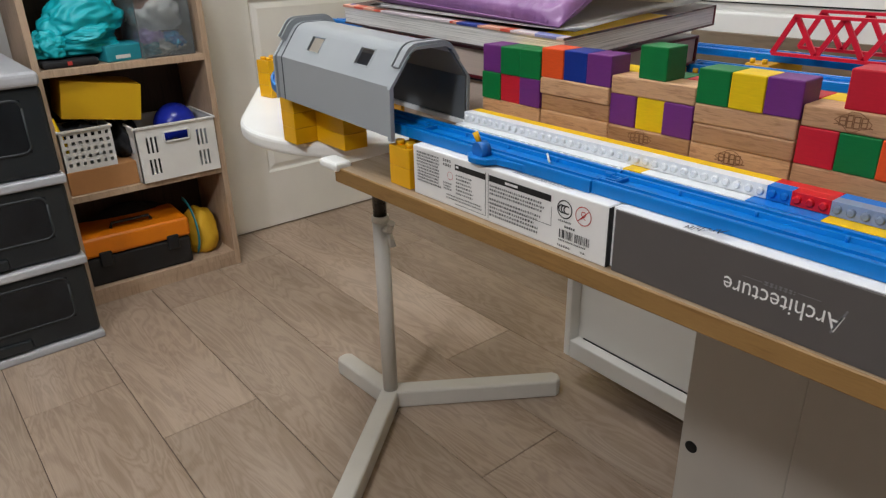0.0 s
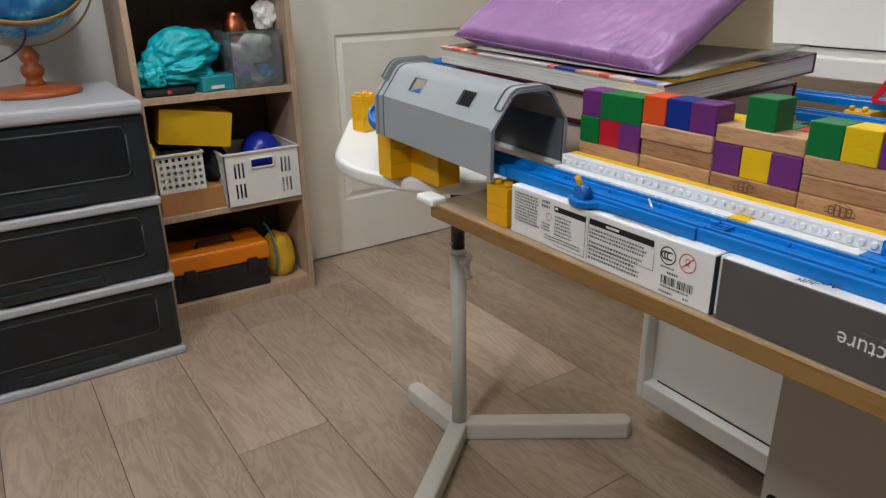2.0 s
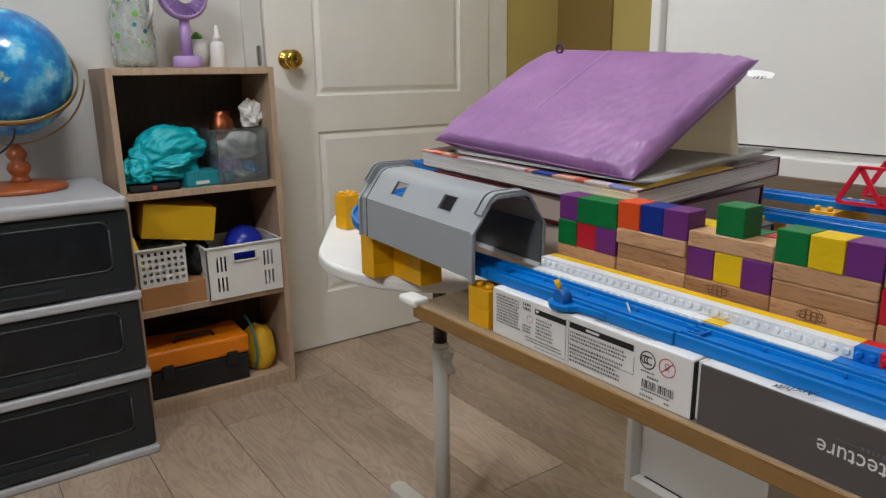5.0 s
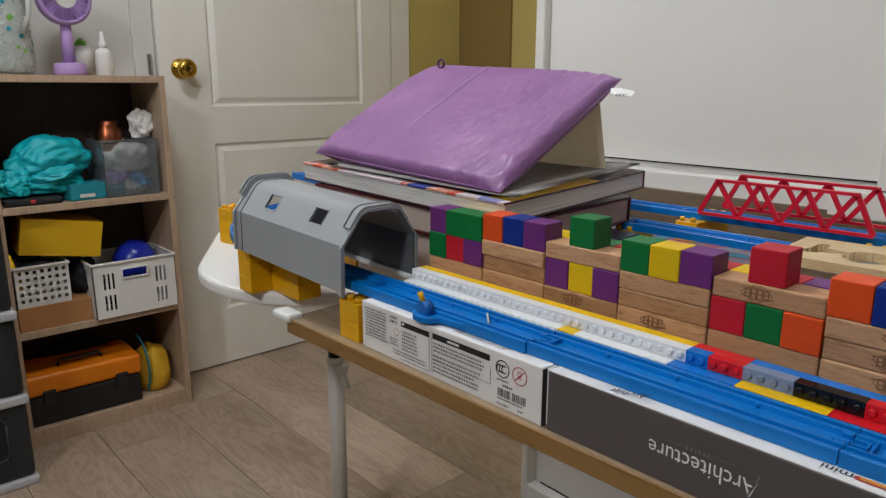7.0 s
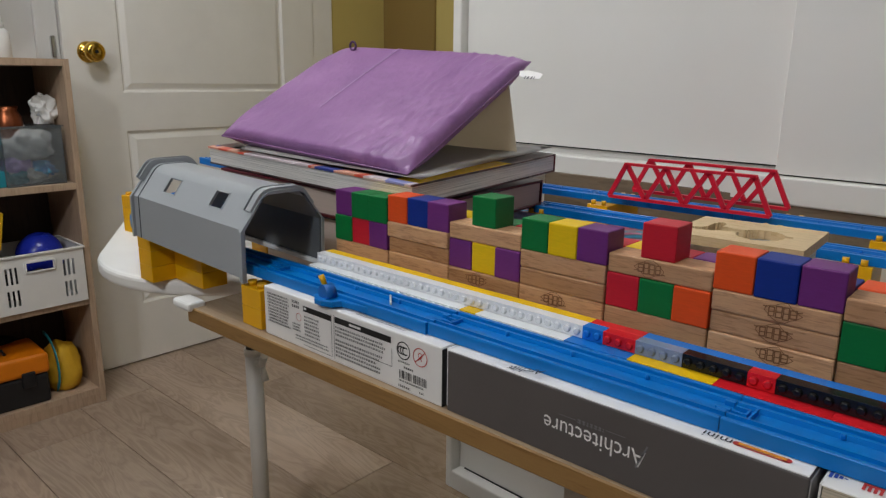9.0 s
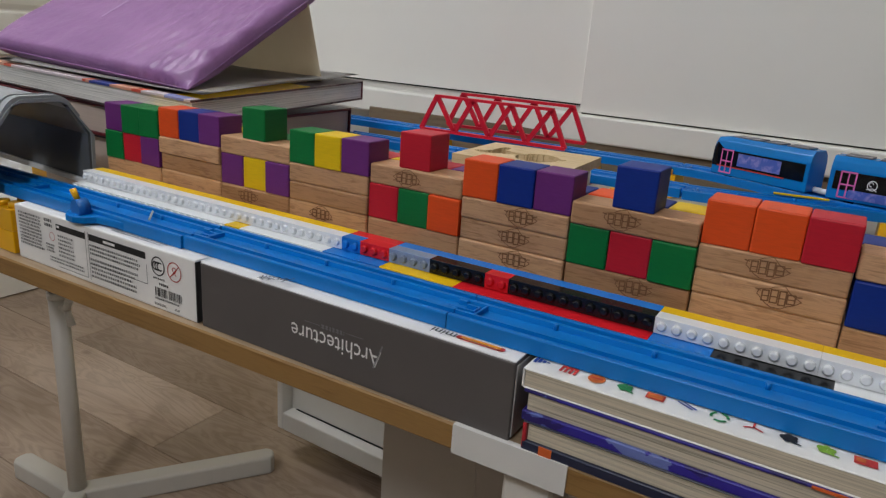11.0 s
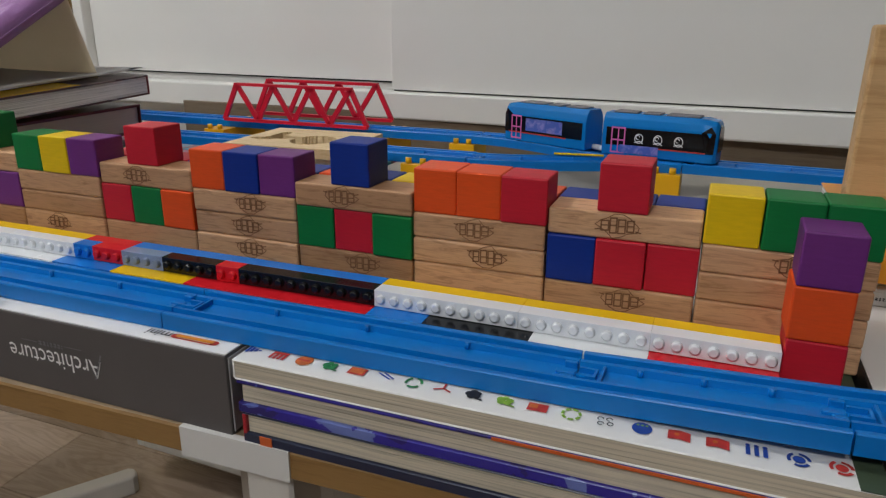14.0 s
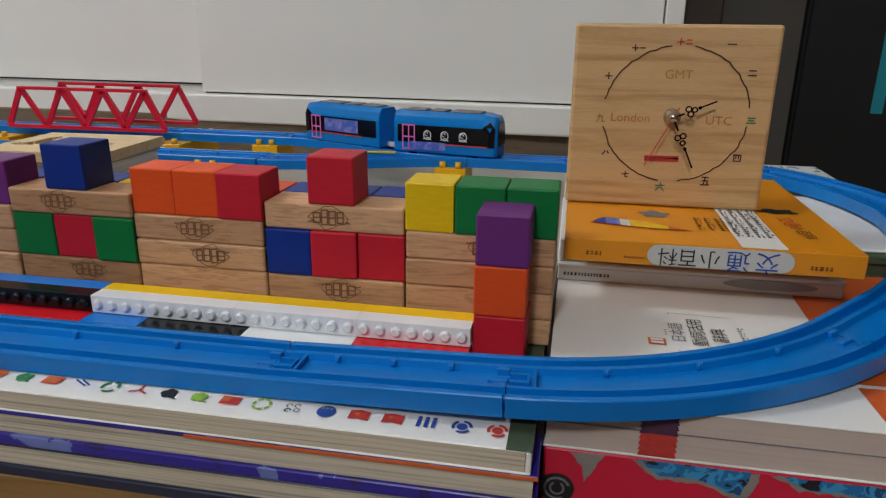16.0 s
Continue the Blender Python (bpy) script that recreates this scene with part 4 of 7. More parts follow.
def row_of(spec, x, y, z, depth=0.0096, face=True, sz=0.0047, proud=0.0021):
    for studs, colour in spec:
        small_brick(studs, colour, x, y, z, depth, face, sz, proud)
        x += studs * STUD


PZ0, PZ1 = BASE, BASE + 0.0097
row_of([(8, "white"), (8, "white"), (8, "white"), (2, "yellow"), (8, "white"), (2, "white")], -0.4475, 0.4842, PZ0, 0.0198, True, 0.0062, 0.0009)
row_of([(6, "blue"), (7, "yellow"), (8, "red"), (7, "red"), (4, "blue"), (7, "black"), (7, "white"), (7, "red")], -0.1595, 0.4842, PZ0, 0.0198, True, 0.0062, 0.0009)
row_of([(10, "white"), (10, "white"), (10, "white"), (7, "white")], -0.4475, 0.495, PZ1, 0.0095)
row_of([(2, "blue"), (3, "red"), (4, "clear"), (5, "black"), (2, "red"), (8, "black"), (3, "black")], -0.1515, 0.495, PZ1, 0.0095)
row_of([(10, "white"), (8, "white"), (7, "white")], 0.0645, 0.495, PZ1, 0.0095)
row_of([(10, "yellow"), (10, "yellow"), (10, "yellow"), (7, "yellow")], -0.4475, 0.5048, PZ1, 0.0095, False)
row_of([(5, "red"), (8, "blue"), (8, "blue"), (6, "blue")], -0.1515, 0.5048, PZ1, 0.0095, False)
row_of([(10, "yellow"), (8, "yellow"), (7, "yellow")], 0.0645, 0.5048, PZ1, 0.0095, False)
row_of([(10, "yellow"), (10, "yellow"), (10, "yellow"), (7, "yellow"), (10, "blue"), (10, "blue"), (7, "blue"), (10, "yellow"), (10, "yellow"), (4, "yellow")], -0.4475, 0.5048, PZ0, 0.0095, False)

# ---- toy railway ----
HALF = [(0.0072, 0.0056), (0.0080, 0.0086), (0.0102, 0.0088), (0.0106, 0.0045), (0.0152, 0.0045), (0.0156, 0.0088), (0.016, 0.0092), (0.0185, 0.0092), (0.019, 0.0086), (0.019, 0)]
PROF = [(-u, w) for u, w in reversed(HALF)] + HALF
TY = 0.4612


NUB = mesh_of("nub", rod((0, 0, 0.005), (0, 0, 0.0092), 0.0014, 8), ["rail_blue"])


def track(path, label="blue plastic toy railway track piece", joint=True):
    """One track piece with wheel grooves, coupling ribs at its ends and small nubs along the bed."""
    ob = tagged(part("track_piece", sweep(path, PROF), "rail_blue"), label, "toy track", "pieces of the toy railway")

    def at_end(p, q):
        d = (Vector(q) - Vector(p)).normalized()
        side = d.cross(Vector((0, 0, 1))).normalized()
        return Matrix((d, -side, Vector((0, 0, 1)))).transposed().to_4x4()

    if joint:
        base = Matrix.Translation(path[0]) @ at_end(path[0], path[1])
        part("stop_rib", solid((0.0105, -0.0078, 0.0052), (0.012, 0.0078, 0.0086), 0.0003, 1), "rail_blue", ob, "", base)
        clip = holed_plate(0.0085, 0.0084, 0.003, [(0.0, 0.0014, 0.0073, 0.007)])
        clip.transform(Matrix.Translation((0.0005, -0.0042, 0.0052)))
        part("coupling_clip", clip, "rail_blue", ob, "", base)
        base = Matrix.Translation(path[-1]) @ at_end(path[-2], path[-1])
        for lo, hi in (((-0.006, -0.0078, 0.0052), (-0.0003, -0.0056, 0.0086)), ((-0.006, 0.0056, 0.0052), (-0.0003, 0.0078, 0.0086)), ((-0.009, -0.0016, 0.0052), (-0.0003, 0.0016, 0.007))):
            part("coupling_rib", solid(lo, hi, 0.0003, 1), "rail_blue", ob, "", base)
    for k in (0.25, 0.5, 0.75) if joint else ():
        i = min(len(path) - 2, int(k * (len(path) - 1)))
        f = k * (len(path) - 1) - i
        p = Vector(path[i]).lerp(Vector(path[i + 1]), f)
        side = (Vector(path[i + 1]) - Vector(path[i])).cross(Vector((0, 0, 1))).normalized()
        nub = new("nub", NUB)
        nub.parent = ob
        nub.matrix_basis = Matrix.Translation(p - side * 0.0074)
    return ob


ZB, ZT = BASE + 0.0002, 0.8393
for a, ya, b, yb in ((0.1803, 0.4660, 0.2863, 0.4622), (-0.0357, 0.4638, 0.1797, 0.4661), (-0.2517, 0.4630, -0.0363, 0.4638)):
    track(line((a, ya, ZB), (b, yb, ZB + (0.0055 if a > 0.1 else 0.0))))
stop = track(line((-0.4677, TY, ZB), (-0.2523, TY, ZB)), "blue toy railway stop track with a yellow lever")
part("flange", outline_slab([(-0.374, 0.4505), (-0.374, 0.434), (-0.366, 0.428), (-0.356, 0.427), (-0.347, 0.431), (-0.343, 0.438), (-0.318, 0.441), (-0.300, 0.4503)], 0.8232, 0.8285, 0.0008, 2), "rail_blue", stop)
part("dial", rod((-0.3595, 0.4415, 0.8325), (-0.3605, 0.4325, 0.8325), 0.0076, 24, 0.0070), "lever_blue", stop, "round dark blue lever dial")
part("lever", rod((-0.362, 0.4365, 0.8385), (-0.366, 0.4355, 0.8468), 0.0022, 10, 0.0026), "duplo_yellow", stop, "small yellow lever")
part("arm", rod((-0.317, 0.4685, 0.8322), (-0.301, 0.4535, 0.8318), 0.0009, 8), "bag_white", stop, "thin pale stop arm")
track(line((-0.684, TY, ZB), (-0.4683, TY, ZB)))
# the bend at the end: a curve, a short straight, three more curves that climb over the books
BEND_R, BEND_X, BEND_Y, REAR_Y = 0.2165, 0.2860, 0.4622, 0.895
track(arc(BEND_X, BEND_Y + BEND_R, BEND_R, -90, -45.1, ZB + 0.0055, ZB + 0.0110))
C45 = math.sqrt(0.5)
ax, ay = BEND_X + BEND_R * C45, BEND_Y + BEND_R * (1 - C45)
STEP = 0.044 * C45
track(line((ax + 0.0003, ay + 0.0003, ZB + 0.0112), (ax + STEP - 0.0003, ay + STEP - 0.0003, ZB + 0.0145)), joint=False)
fcx, fcy = BEND_X + STEP, BEND_Y + BEND_R + STEP
track(arc(fcx, fcy, BEND_R, -44.9, -0.1, ZB + 0.0146, 0.8476))
track(arc(fcx, fcy, BEND_R, 0.1, 44.9, 0.8476, 0.8462))
END_R = (REAR_Y - fcy - BEND_R * C45) / (1 - C45)
ecx = fcx + (BEND_R - END_R) * C45
track(arc(ecx, REAR_Y - END_R, END_R, 45.1, 89.9, 0.8461, ZT + 0.0003))
LX = -0.688
for k in range(2):
    track(arc(LX, TY + 0.216, 0.216, -90.2 - 45 * k, -134.8 - 45 * k, ZB + 0.004 * k, ZB + 0.004 * (k + 1)))
track(line((-0.875, 0.632, 0.8800), (-0.702, 0.620, 0.8780)), "blue toy railway track end on a yellow pillar")
ZT = ZT + 0.0002
track(line((0.2017, 0.9016, ZT), (ecx - 0.0004, REAR_Y, ZT)))
B_CURVE = [Vector((-0.0015 + 0.2 * s, 0.849 + 0.0525 * (3 * s * s - 2 * s ** 3), ZT - 0.0008)) for s in [k / 9 for k in range(10)]]
track(B_CURVE, "blue toy railway switch track")
track(line((-0.2178, 0.848, ZT), (-0.0022, 0.849, ZT)))
track(line((-0.4338, 0.847, ZT), (-0.2182, 0.848, ZT)))
track(line((-0.6498, 0.982, ZT), (-0.4342, 0.982, ZT)))
track(line((-0.4338, 0.982, ZT), (-0.2182, 0.982, ZT)))
track(line((-0.2178, 0.982, ZT), (-0.0382, 0.982, ZT)))
A_CURVE = [Vector((-0.0378 + 0.239 * s, 0.982 - 0.0804 * (3 * s * s - 2 * s ** 3), ZT)) for s in [k / 11 for k in range(12)]]
switch = track(A_CURVE, "blue toy railway switch track")
part("point_blade", solid((0.075, 0.886, 0.8488), (0.125, 0.8895, 0.8508), 0.0005), "brick_yellow", switch, "thin yellow switch blade", Matrix.Translation((0.1, 0.888, 0)) @ Matrix.Rotation(radians(9), 4, "Z") @ Matrix.Translation((-0.1, -0.888, 0)))

# ---- yellow supports below the rear tracks ----
def pier(x, y, z0, z1, w=0.0318, d=0.048, label="yellow plastic support brick under the track"):
    bmp = solid((-w / 2, -d / 2, z0), (w / 2, d / 2, z1), 0.0006, 1)
    for sx in (-1, 1):
        for sy in (-1, 1):
            rod((sx * w * 0.25, sy * (d / 2 - 0.0035) , z1), (sx * w * 0.25, sy * (d / 2 - 0.0035), z1 + 0.006), 0.0034, 12, 0.0031, bmp)
    return tagged(part("support_brick", bmp, "duplo_yellow", None, "", (x, y, 0)), label, "toy brick", "yellow supports of the railway")


SB = 0.812
for x, y in ((-0.055, 0.849), (-0.052, 0.982), (0.185, 0.898), (-0.42, 0.847)):
    pier(x, y, SB, ZT - 0.0005)
for x in (-0.395, -0.165):
    pier(x, 0.984, SB, ZT - 0.0006, 0.0318, 0.092, "yellow plastic foot at the end of the bridge")

# ---- red truss bridge ----
bridge = thing("bridge", "red plastic truss bridge over the toy railway", "toy bridge")
BX0, BX1, BTX0, BTX1, BZ0, BZ1 = -0.384, -0.172, -0.361, -0.194, 0.8520, 0.8978
for y in (0.950, 1.021):
    nodes_b = [Vector((BX0 + (BX1 - BX0) * k / 4, y, BZ0)) for k in range(5)]
    nodes_t = [Vector((BTX0 + (BTX1 - BTX0) * k / 3, y, BZ1)) for k in range(4)]
    order = [nodes_b[0], nodes_t[0], nodes_b[1], nodes_t[1], nodes_b[2], nodes_t[2], nodes_b[3], nodes_t[3], nodes_b[4]]
    sq = [(-0.0017, -0.003), (0.0017, -0.003), (0.0017, 0.003), (-0.0017, 0.003)]
    side = part("side_frame", sweep([nodes_t[0] - Vector((0.002, 0, 0)), nodes_t[3] + Vector((0.002, 0, 0))], [(-0.0035, -0.0018), (0.0035, -0.0018), (0.0035, 0.0018), (-0.0035, 0.0018)]), "bridge_red", bridge)
    part("chord", sweep([nodes_b[0], nodes_b[4]], [(-0.0028, -0.002), (0.0028, -0.002), (0.0028, 0.002), (-0.0028, 0.002)]), "bridge_red", bridge)
    for p, q in zip(order, order[1:]):
        part("strut", sweep([p, q], sq), "bridge_red", bridge)
# ---- flat box and books that carry the rear tracks ----
tray = thing("storage_box", "pale grey plastic box lying flat under the tracks", "box")
part("body", solid((-0.14, 0.71, TZ), (0.585, 1.03, SB - 0.0005), 0.004, 2), "tray_grey", tray)
tray2 = thing("picture_book", "flat picture book with a teal and pink cover", "book")
part("cover", solid((-0.62, 0.80, TZ + 0.026), (-0.145, 1.04, SB - 0.0005), 0.001), "cover_art", tray2)
part("page_block", solid((-0.617, 0.803, TZ), (-0.148, 1.037, TZ + 0.026)), "pages_white", tray2)
puzzle = thing("puzzle_board", "pale plywood puzzle board with cut-out shapes", "puzzle", pose(-0.178, 0.684, 0.8662, 0, 0, 3))


def cut_board(w, d, t, cuts, n=60):
    """A plate whose cells inside the cut-out shapes are missing."""
    own = bmesh.new()
    m = max(8, int(n * d / w))
    keep = [[not any(c((i + 0.5) / n * w, (j + 0.5) / m * d) for c in cuts) for j in range(m)] for i in range(n)]
    grid = {}

    def vert(i, j, k):
        if (i, j, k) not in grid:
            grid[i, j, k] = own.verts.new((i / n * w, j / m * d, k * t))
        return grid[i, j, k]

    for i in range(n):
        for j in range(m):
            if not keep[i][j]:
                continue
            own.faces.new([vert(i, j, 1), vert(i + 1, j, 1), vert(i + 1, j + 1, 1), vert(i, j + 1, 1)])
            own.faces.new([vert(i, j + 1, 0), vert(i + 1, j + 1, 0), vert(i + 1, j, 0), vert(i, j, 0)])
            for di, dj, a, b in ((-1, 0, (i, j + 1), (i, j)), (1, 0, (i + 1, j), (i + 1, j + 1)), (0, -1, (i, j), (i + 1, j)), (0, 1, (i + 1, j + 1), (i, j + 1))):
                ii, jj = i + di, j + dj
                if not (0 <= ii < n and 0 <= jj < m) or not keep[ii][jj]:
                    own.faces.new([vert(*a, 0), vert(*b, 0), vert(*b, 1), vert(*a, 1)])
    return own


def oval(cx, cy, rx, ry):
    return lambda x, y: ((x - cx) / rx) ** 2 + ((y - cy) / ry) ** 2 < 1


part("board", cut_board(0.112, 0.097, 0.0085, [oval(0.068, 0.04, 0.02, 0.024), oval(0.03, 0.045, 0.013, 0.01), oval(0.024, 0.058, 0.006, 0.018), oval(0.018, 0.035, 0.012, 0.006), oval(0.047, 0.047, 0.012, 0.005), oval(0.088, 0.046, 0.006, 0.004)]), "plywood", puzzle)
pz2 = thing("board_book", "thick grey board book under the puzzle", "book")
part("body", solid((-0.185, 0.72, SB + 0.0003), (-0.08, 0.79, 0.8614), 0.002, 2), "pages_white", pz2)
part("cover", solid((-0.187, 0.718, 0.8615), (-0.078, 0.792, 0.8658), 0.001, 1), "cover_grey", pz2)

# ---- tram of two cars ----
def tram_car(m, front_end, label):
    car = thing("tram_car", label, "toy tram", m, "cars of the toy tram")
    L, W, H = 0.106, 0.031, 0.040
    prof = [(-W / 2, 0.004), (-W / 2, 0.029), (-W / 2 + 0.002, 0.035), (-W / 2 + 0.006, 0.039), (W / 2 - 0.006, 0.039), (W / 2 - 0.002, 0.035), (W / 2, 0.029), (W / 2, 0.004)]
    xs = [0.0, 0.094, 0.1, 0.104, 0.1065]
    sc = [1.0, 1.0, 0.97, 0.9, 0.74]
    bmc = bmesh.new()
    rings = [[bmc.verts.new((x, y * s, 0.004 + (z - 0.004) * (s if s > 0.95 else 0.55 + 0.45 * s))) for y, z in prof] for x, s in zip(xs, sc)]
    for p, q in zip(rings, rings[1:]):
        for k in range(len(prof)):
            k2 = (k + 1) % len(prof)
            bmc.faces.new((p[k], q[k], q[k2], p[k2]))
    bmc.faces.new(rings[0])
    bmc.faces.new(rings[-1][::-1])
    bmesh.ops.recalc_face_normals(bmc, faces=bmc.faces[:])
    bmesh.ops.bevel(bmc, geom=[e for e in bmc.edges], offset=0.0005, segments=1, affect="EDGES")
    part("body", bmc, "train_blue", car)
    for s in (-1, 1):
        y = s * (W / 2 + 0.0003)
        flip = Matrix.Translation((0, y, 0)) @ Matrix.Rotation(radians(90), 4, "X")
        band = bmesh.new()
        poly(band, [(0.004, 0.0125), (0.098, 0.0125), (0.0985, 0.022), (0.094, 0.0275), (0.004, 0.0275)])
        part("window_band", band, "black_gloss", car, "black glossy window band", flip)
        flip2 = Matrix.Translation((0, s * (W / 2 + 0.0006), 0)) @ Matrix.Rotation(radians(90), 4, "X")
        bmd = bmesh.new()
        dd = 0.0 if front_end else 0.0715
        for x0, y0, x1, y1 in ((0.009, 0.006, 0.0104, 0.028), (0.0155, 0.006, 0.0167, 0.028), (0.0215, 0.006, 0.0229, 0.028), (0.009, 0.0266, 0.0229, 0.028), (0.009, 0.0165, 0.0229, 0.0178), (0.009, 0.006, 0.0229, 0.0073)):
            bar(bmd, x0 + dd, y0, x1 + dd, y1)
        part("door_frame", bmd, "pink", car, "pink door frame", flip2)
        bmd = bar(bmesh.new(), 0.0229, 0.0117, 0.0975, 0.0128)
        part("stripe", bmd, "ink_red", car, "", flip2)
        bmd = bmesh.new()
        if front_end:
            for cx in (0.036, 0.054, 0.073):
                ring(bmd, cx, 0.0195, 0.0042, 0.0007, 0, 0, 360, 14)
                ring(bmd, cx - 0.001, 0.0205, 0.002, 0.0006, 0, 0, 300, 10)
                stroke(bmd, [(cx - 0.004, 0.016), (cx + 0.001, 0.0175), (cx + 0.004, 0.0155)], 0.0007)
            part("drawing", bmd, "ink_white", car, "white line drawings", flip2)
            part("panel", bar(bmesh.new(), 0.018, 0.0065, 0.055, 0.0135), "cover_lilac", car, "lilac advert panel", Matrix.Translation((0, s * (W / 2 + 0.0009), 0)) @ Matrix.Rotation(radians(90), 4, "X"))
        else:
            part("panel", bar(bmd, 0.028, 0.0145, 0.075, 0.026), "cover_lilac", car, "lilac advert panel", flip2)
    for s in (-1, 1):
        wrap = bmesh.new()
        a, b = (W / 2 + 0.0004), (W / 2 * 0.97 + 0.0006)
        c = W / 2 * 0.9 + 0.0006
        up, dn = 0.0335, 0.0118
        vs = [wrap.verts.new(p) for p in ((0.0965, s * a, dn), (0.1, s * b, dn), (0.1042, s * c, dn), (0.1048, s * (c - 0.0004), 0.028), (0.1005, s * b, up), (0.0925, s * a, 0.0285))]
        wrap.faces.new(vs if s < 0 else vs[::-1])
        part("side_screen", wrap, "black_gloss", car, "black corner window")
    nose = bmesh.new()
    poly(nose, [(-0.0112, 0.013), (0.0112, 0.013), (0.0105, 0.025), (0.0075, 0.0325), (-0.0075, 0.0325), (-0.0105, 0.025)])
    part("windscreen", nose, "black_gloss", car, "black windscreen", Matrix(((0, 0, 1, 0.1072), (1, 0, 0, 0), (0, 1, 0, 0), (0, 0, 0, 1))))
    for lo, hi in (((0.008, -0.009, 0.039), (0.03, 0.009, 0.0402)), ((0.036, -0.009, 0.039), (0.052, 0.009, 0.0402)), ((0.058, -0.009, 0.039), (0.088, 0.009, 0.0402))):
        part("roof_panel", solid(lo, hi, 0.0004), "ink_grey", car, "grey roof panel")
    for x in (0.02, 0.084):
        for s in (-1, 1):
            part("wheel", rod((x, s * 0.0135 - 0.001, 0.0045), (x, s * 0.0135 + 0.001, 0.0045), 0.0045, 14), "black_gloss", car)
    part("coupling", rod((0, 0, 0.006), (-0.0075, 0, 0.006), 0.0025, 10), "brick_white", car, "white coupling")
    return car


def on_curve(x):
    s = (x + 0.0378) / 0.239
    return 0.982 - 0.0804 * (3 * s * s - 2 * s ** 3)


def car_pose(xa, xb, ahead=True):
    a, b = Vector((xa, on_curve(xa), ZT + 0.0052)), Vector((xb, on_curve(min(xb, 0.2)), ZT + 0.0052))
    d = b - a
    m = Matrix.Translation(a) @ Matrix.Rotation(math.atan2(d.y, d.x), 4, "Z")
    size = Matrix.Diagonal((1.05, 1.05, 1.19, 1))
    return m @ size if ahead else size_back(b, d) @ size


def size_back(b, d):
    return Matrix.Translation(b) @ Matrix.Rotation(math.atan2(d.y, d.x) + math.pi, 4, "Z")


tram_car(car_pose(0.1225, 0.232), True, "leading blue toy tram car with black windows")
tram_car(car_pose(-0.003, 0.1075, False), False, "trailing blue toy tram car with black windows")

# ---- tunnel ----
tun = thing("tunnel", "grey plastic toy railway tunnel with two small windows", "toy tunnel", pose(-0.7, 0, 0.8275, 0, 1.8, 0))
TL, NYR, FYR, WH, RH = 0.224, 0.4315, 0.522, 0.0475, 0.0815
SLY = 0.025
TT = 0.0022


def wall_piece(p, q, holes=()):
    """A plate of the tunnel's length between two profile points (y, z)."""
    d = Vector((0, q[0] - p[0], q[1] - p[1]))
    bmw = holed_plate(TL, d.length, TT, holes)
    v = d.normalized()
    n = Vector((1, 0, 0)).cross(v)
    bmw.transform(Matrix(((1, v.x * 0, n.x, 0), (0, v.y, n.y, p[0]), (0, v.z, n.z, p[1]), (0, 0, 0, 1))))
    return bmw


SIN_S, COS_S = (RH - WH) / math.hypot(SLY, RH - WH), SLY / math.hypot(SLY, RH - WH)
RR = 0.018
DZ_S = RH - WH - RR * (1 - COS_S)
DY_S = DZ_S * COS_S / SIN_S
bend = [radians(math.degrees(math.asin(SIN_S)) * (1 - k / 6)) for k in range(7)]
CURVE = [(NYR + DY_S + RR * (SIN_S - math.sin(a)), RH - RR * (1 - math.cos(a))) for a in bend]
HALF_P = [(NYR, 0.0), (NYR, WH)] + CURVE
PRO = HALF_P + [(NYR + FYR - y, z) for y, z in reversed(HALF_P)]
slope_len = math.hypot(DY_S, DZ_S)
wins = [(0.058, 0.014, 0.081, 0.031), (0.151, 0.014, 0.174, 0.031)]
# far panels, seen from within, get the grey with painted shade
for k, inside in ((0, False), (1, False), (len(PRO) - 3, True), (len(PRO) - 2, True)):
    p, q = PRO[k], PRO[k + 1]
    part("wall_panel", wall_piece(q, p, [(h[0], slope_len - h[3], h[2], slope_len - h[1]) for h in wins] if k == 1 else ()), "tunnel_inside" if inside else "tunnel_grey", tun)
roof = bmesh.new()
for drop in (0.0, TT):
    pts = [(y + (drop * 0.8 if y < (NYR + FYR) / 2 else -drop * 0.8), z - drop) for y, z in PRO[2:-2]]
    rows = [[roof.verts.new((x, y, z)) for y, z in pts] for x in (0.0, TL)]
    for k in range(len(pts) - 1):
        roof.faces.new((rows[0][k], rows[1][k], rows[1][k + 1], rows[0][k + 1])).smooth = True
part("roof", roof, "tunnel_grey", tun)
d = Vector((0, SLY, RH - WH)).normalized()
for h in wins:
    frame_bm = bmesh.new()
    for lo, hi in (((h[0] - 0.0012, h[1] - 0.0012), (h[2] + 0.0012, h[1])), ((h[0] - 0.0012, h[3]), (h[2] + 0.0012, h[3] + 0.0012)), ((h[0] - 0.0012, h[1]), (h[0], h[3])), ((h[2], h[1]), (h[2] + 0.0012, h[3]))):
        solid((lo[0], lo[1], -0.0015), (hi[0], hi[1], 0.0006), 0, 1, frame_bm)
    n = Vector((1, 0, 0)).cross(d)
    frame_bm.transform(Matrix(((1, 0, 0, 0), (0, d.y, n.y, NYR), (0, d.z, n.z, WH), (0, 0, 0, 1))))
    bmesh.ops.recalc_face_normals(frame_bm, faces=frame_bm.faces[:])
    part("window_frame", frame_bm, "tunnel_grey", tun)


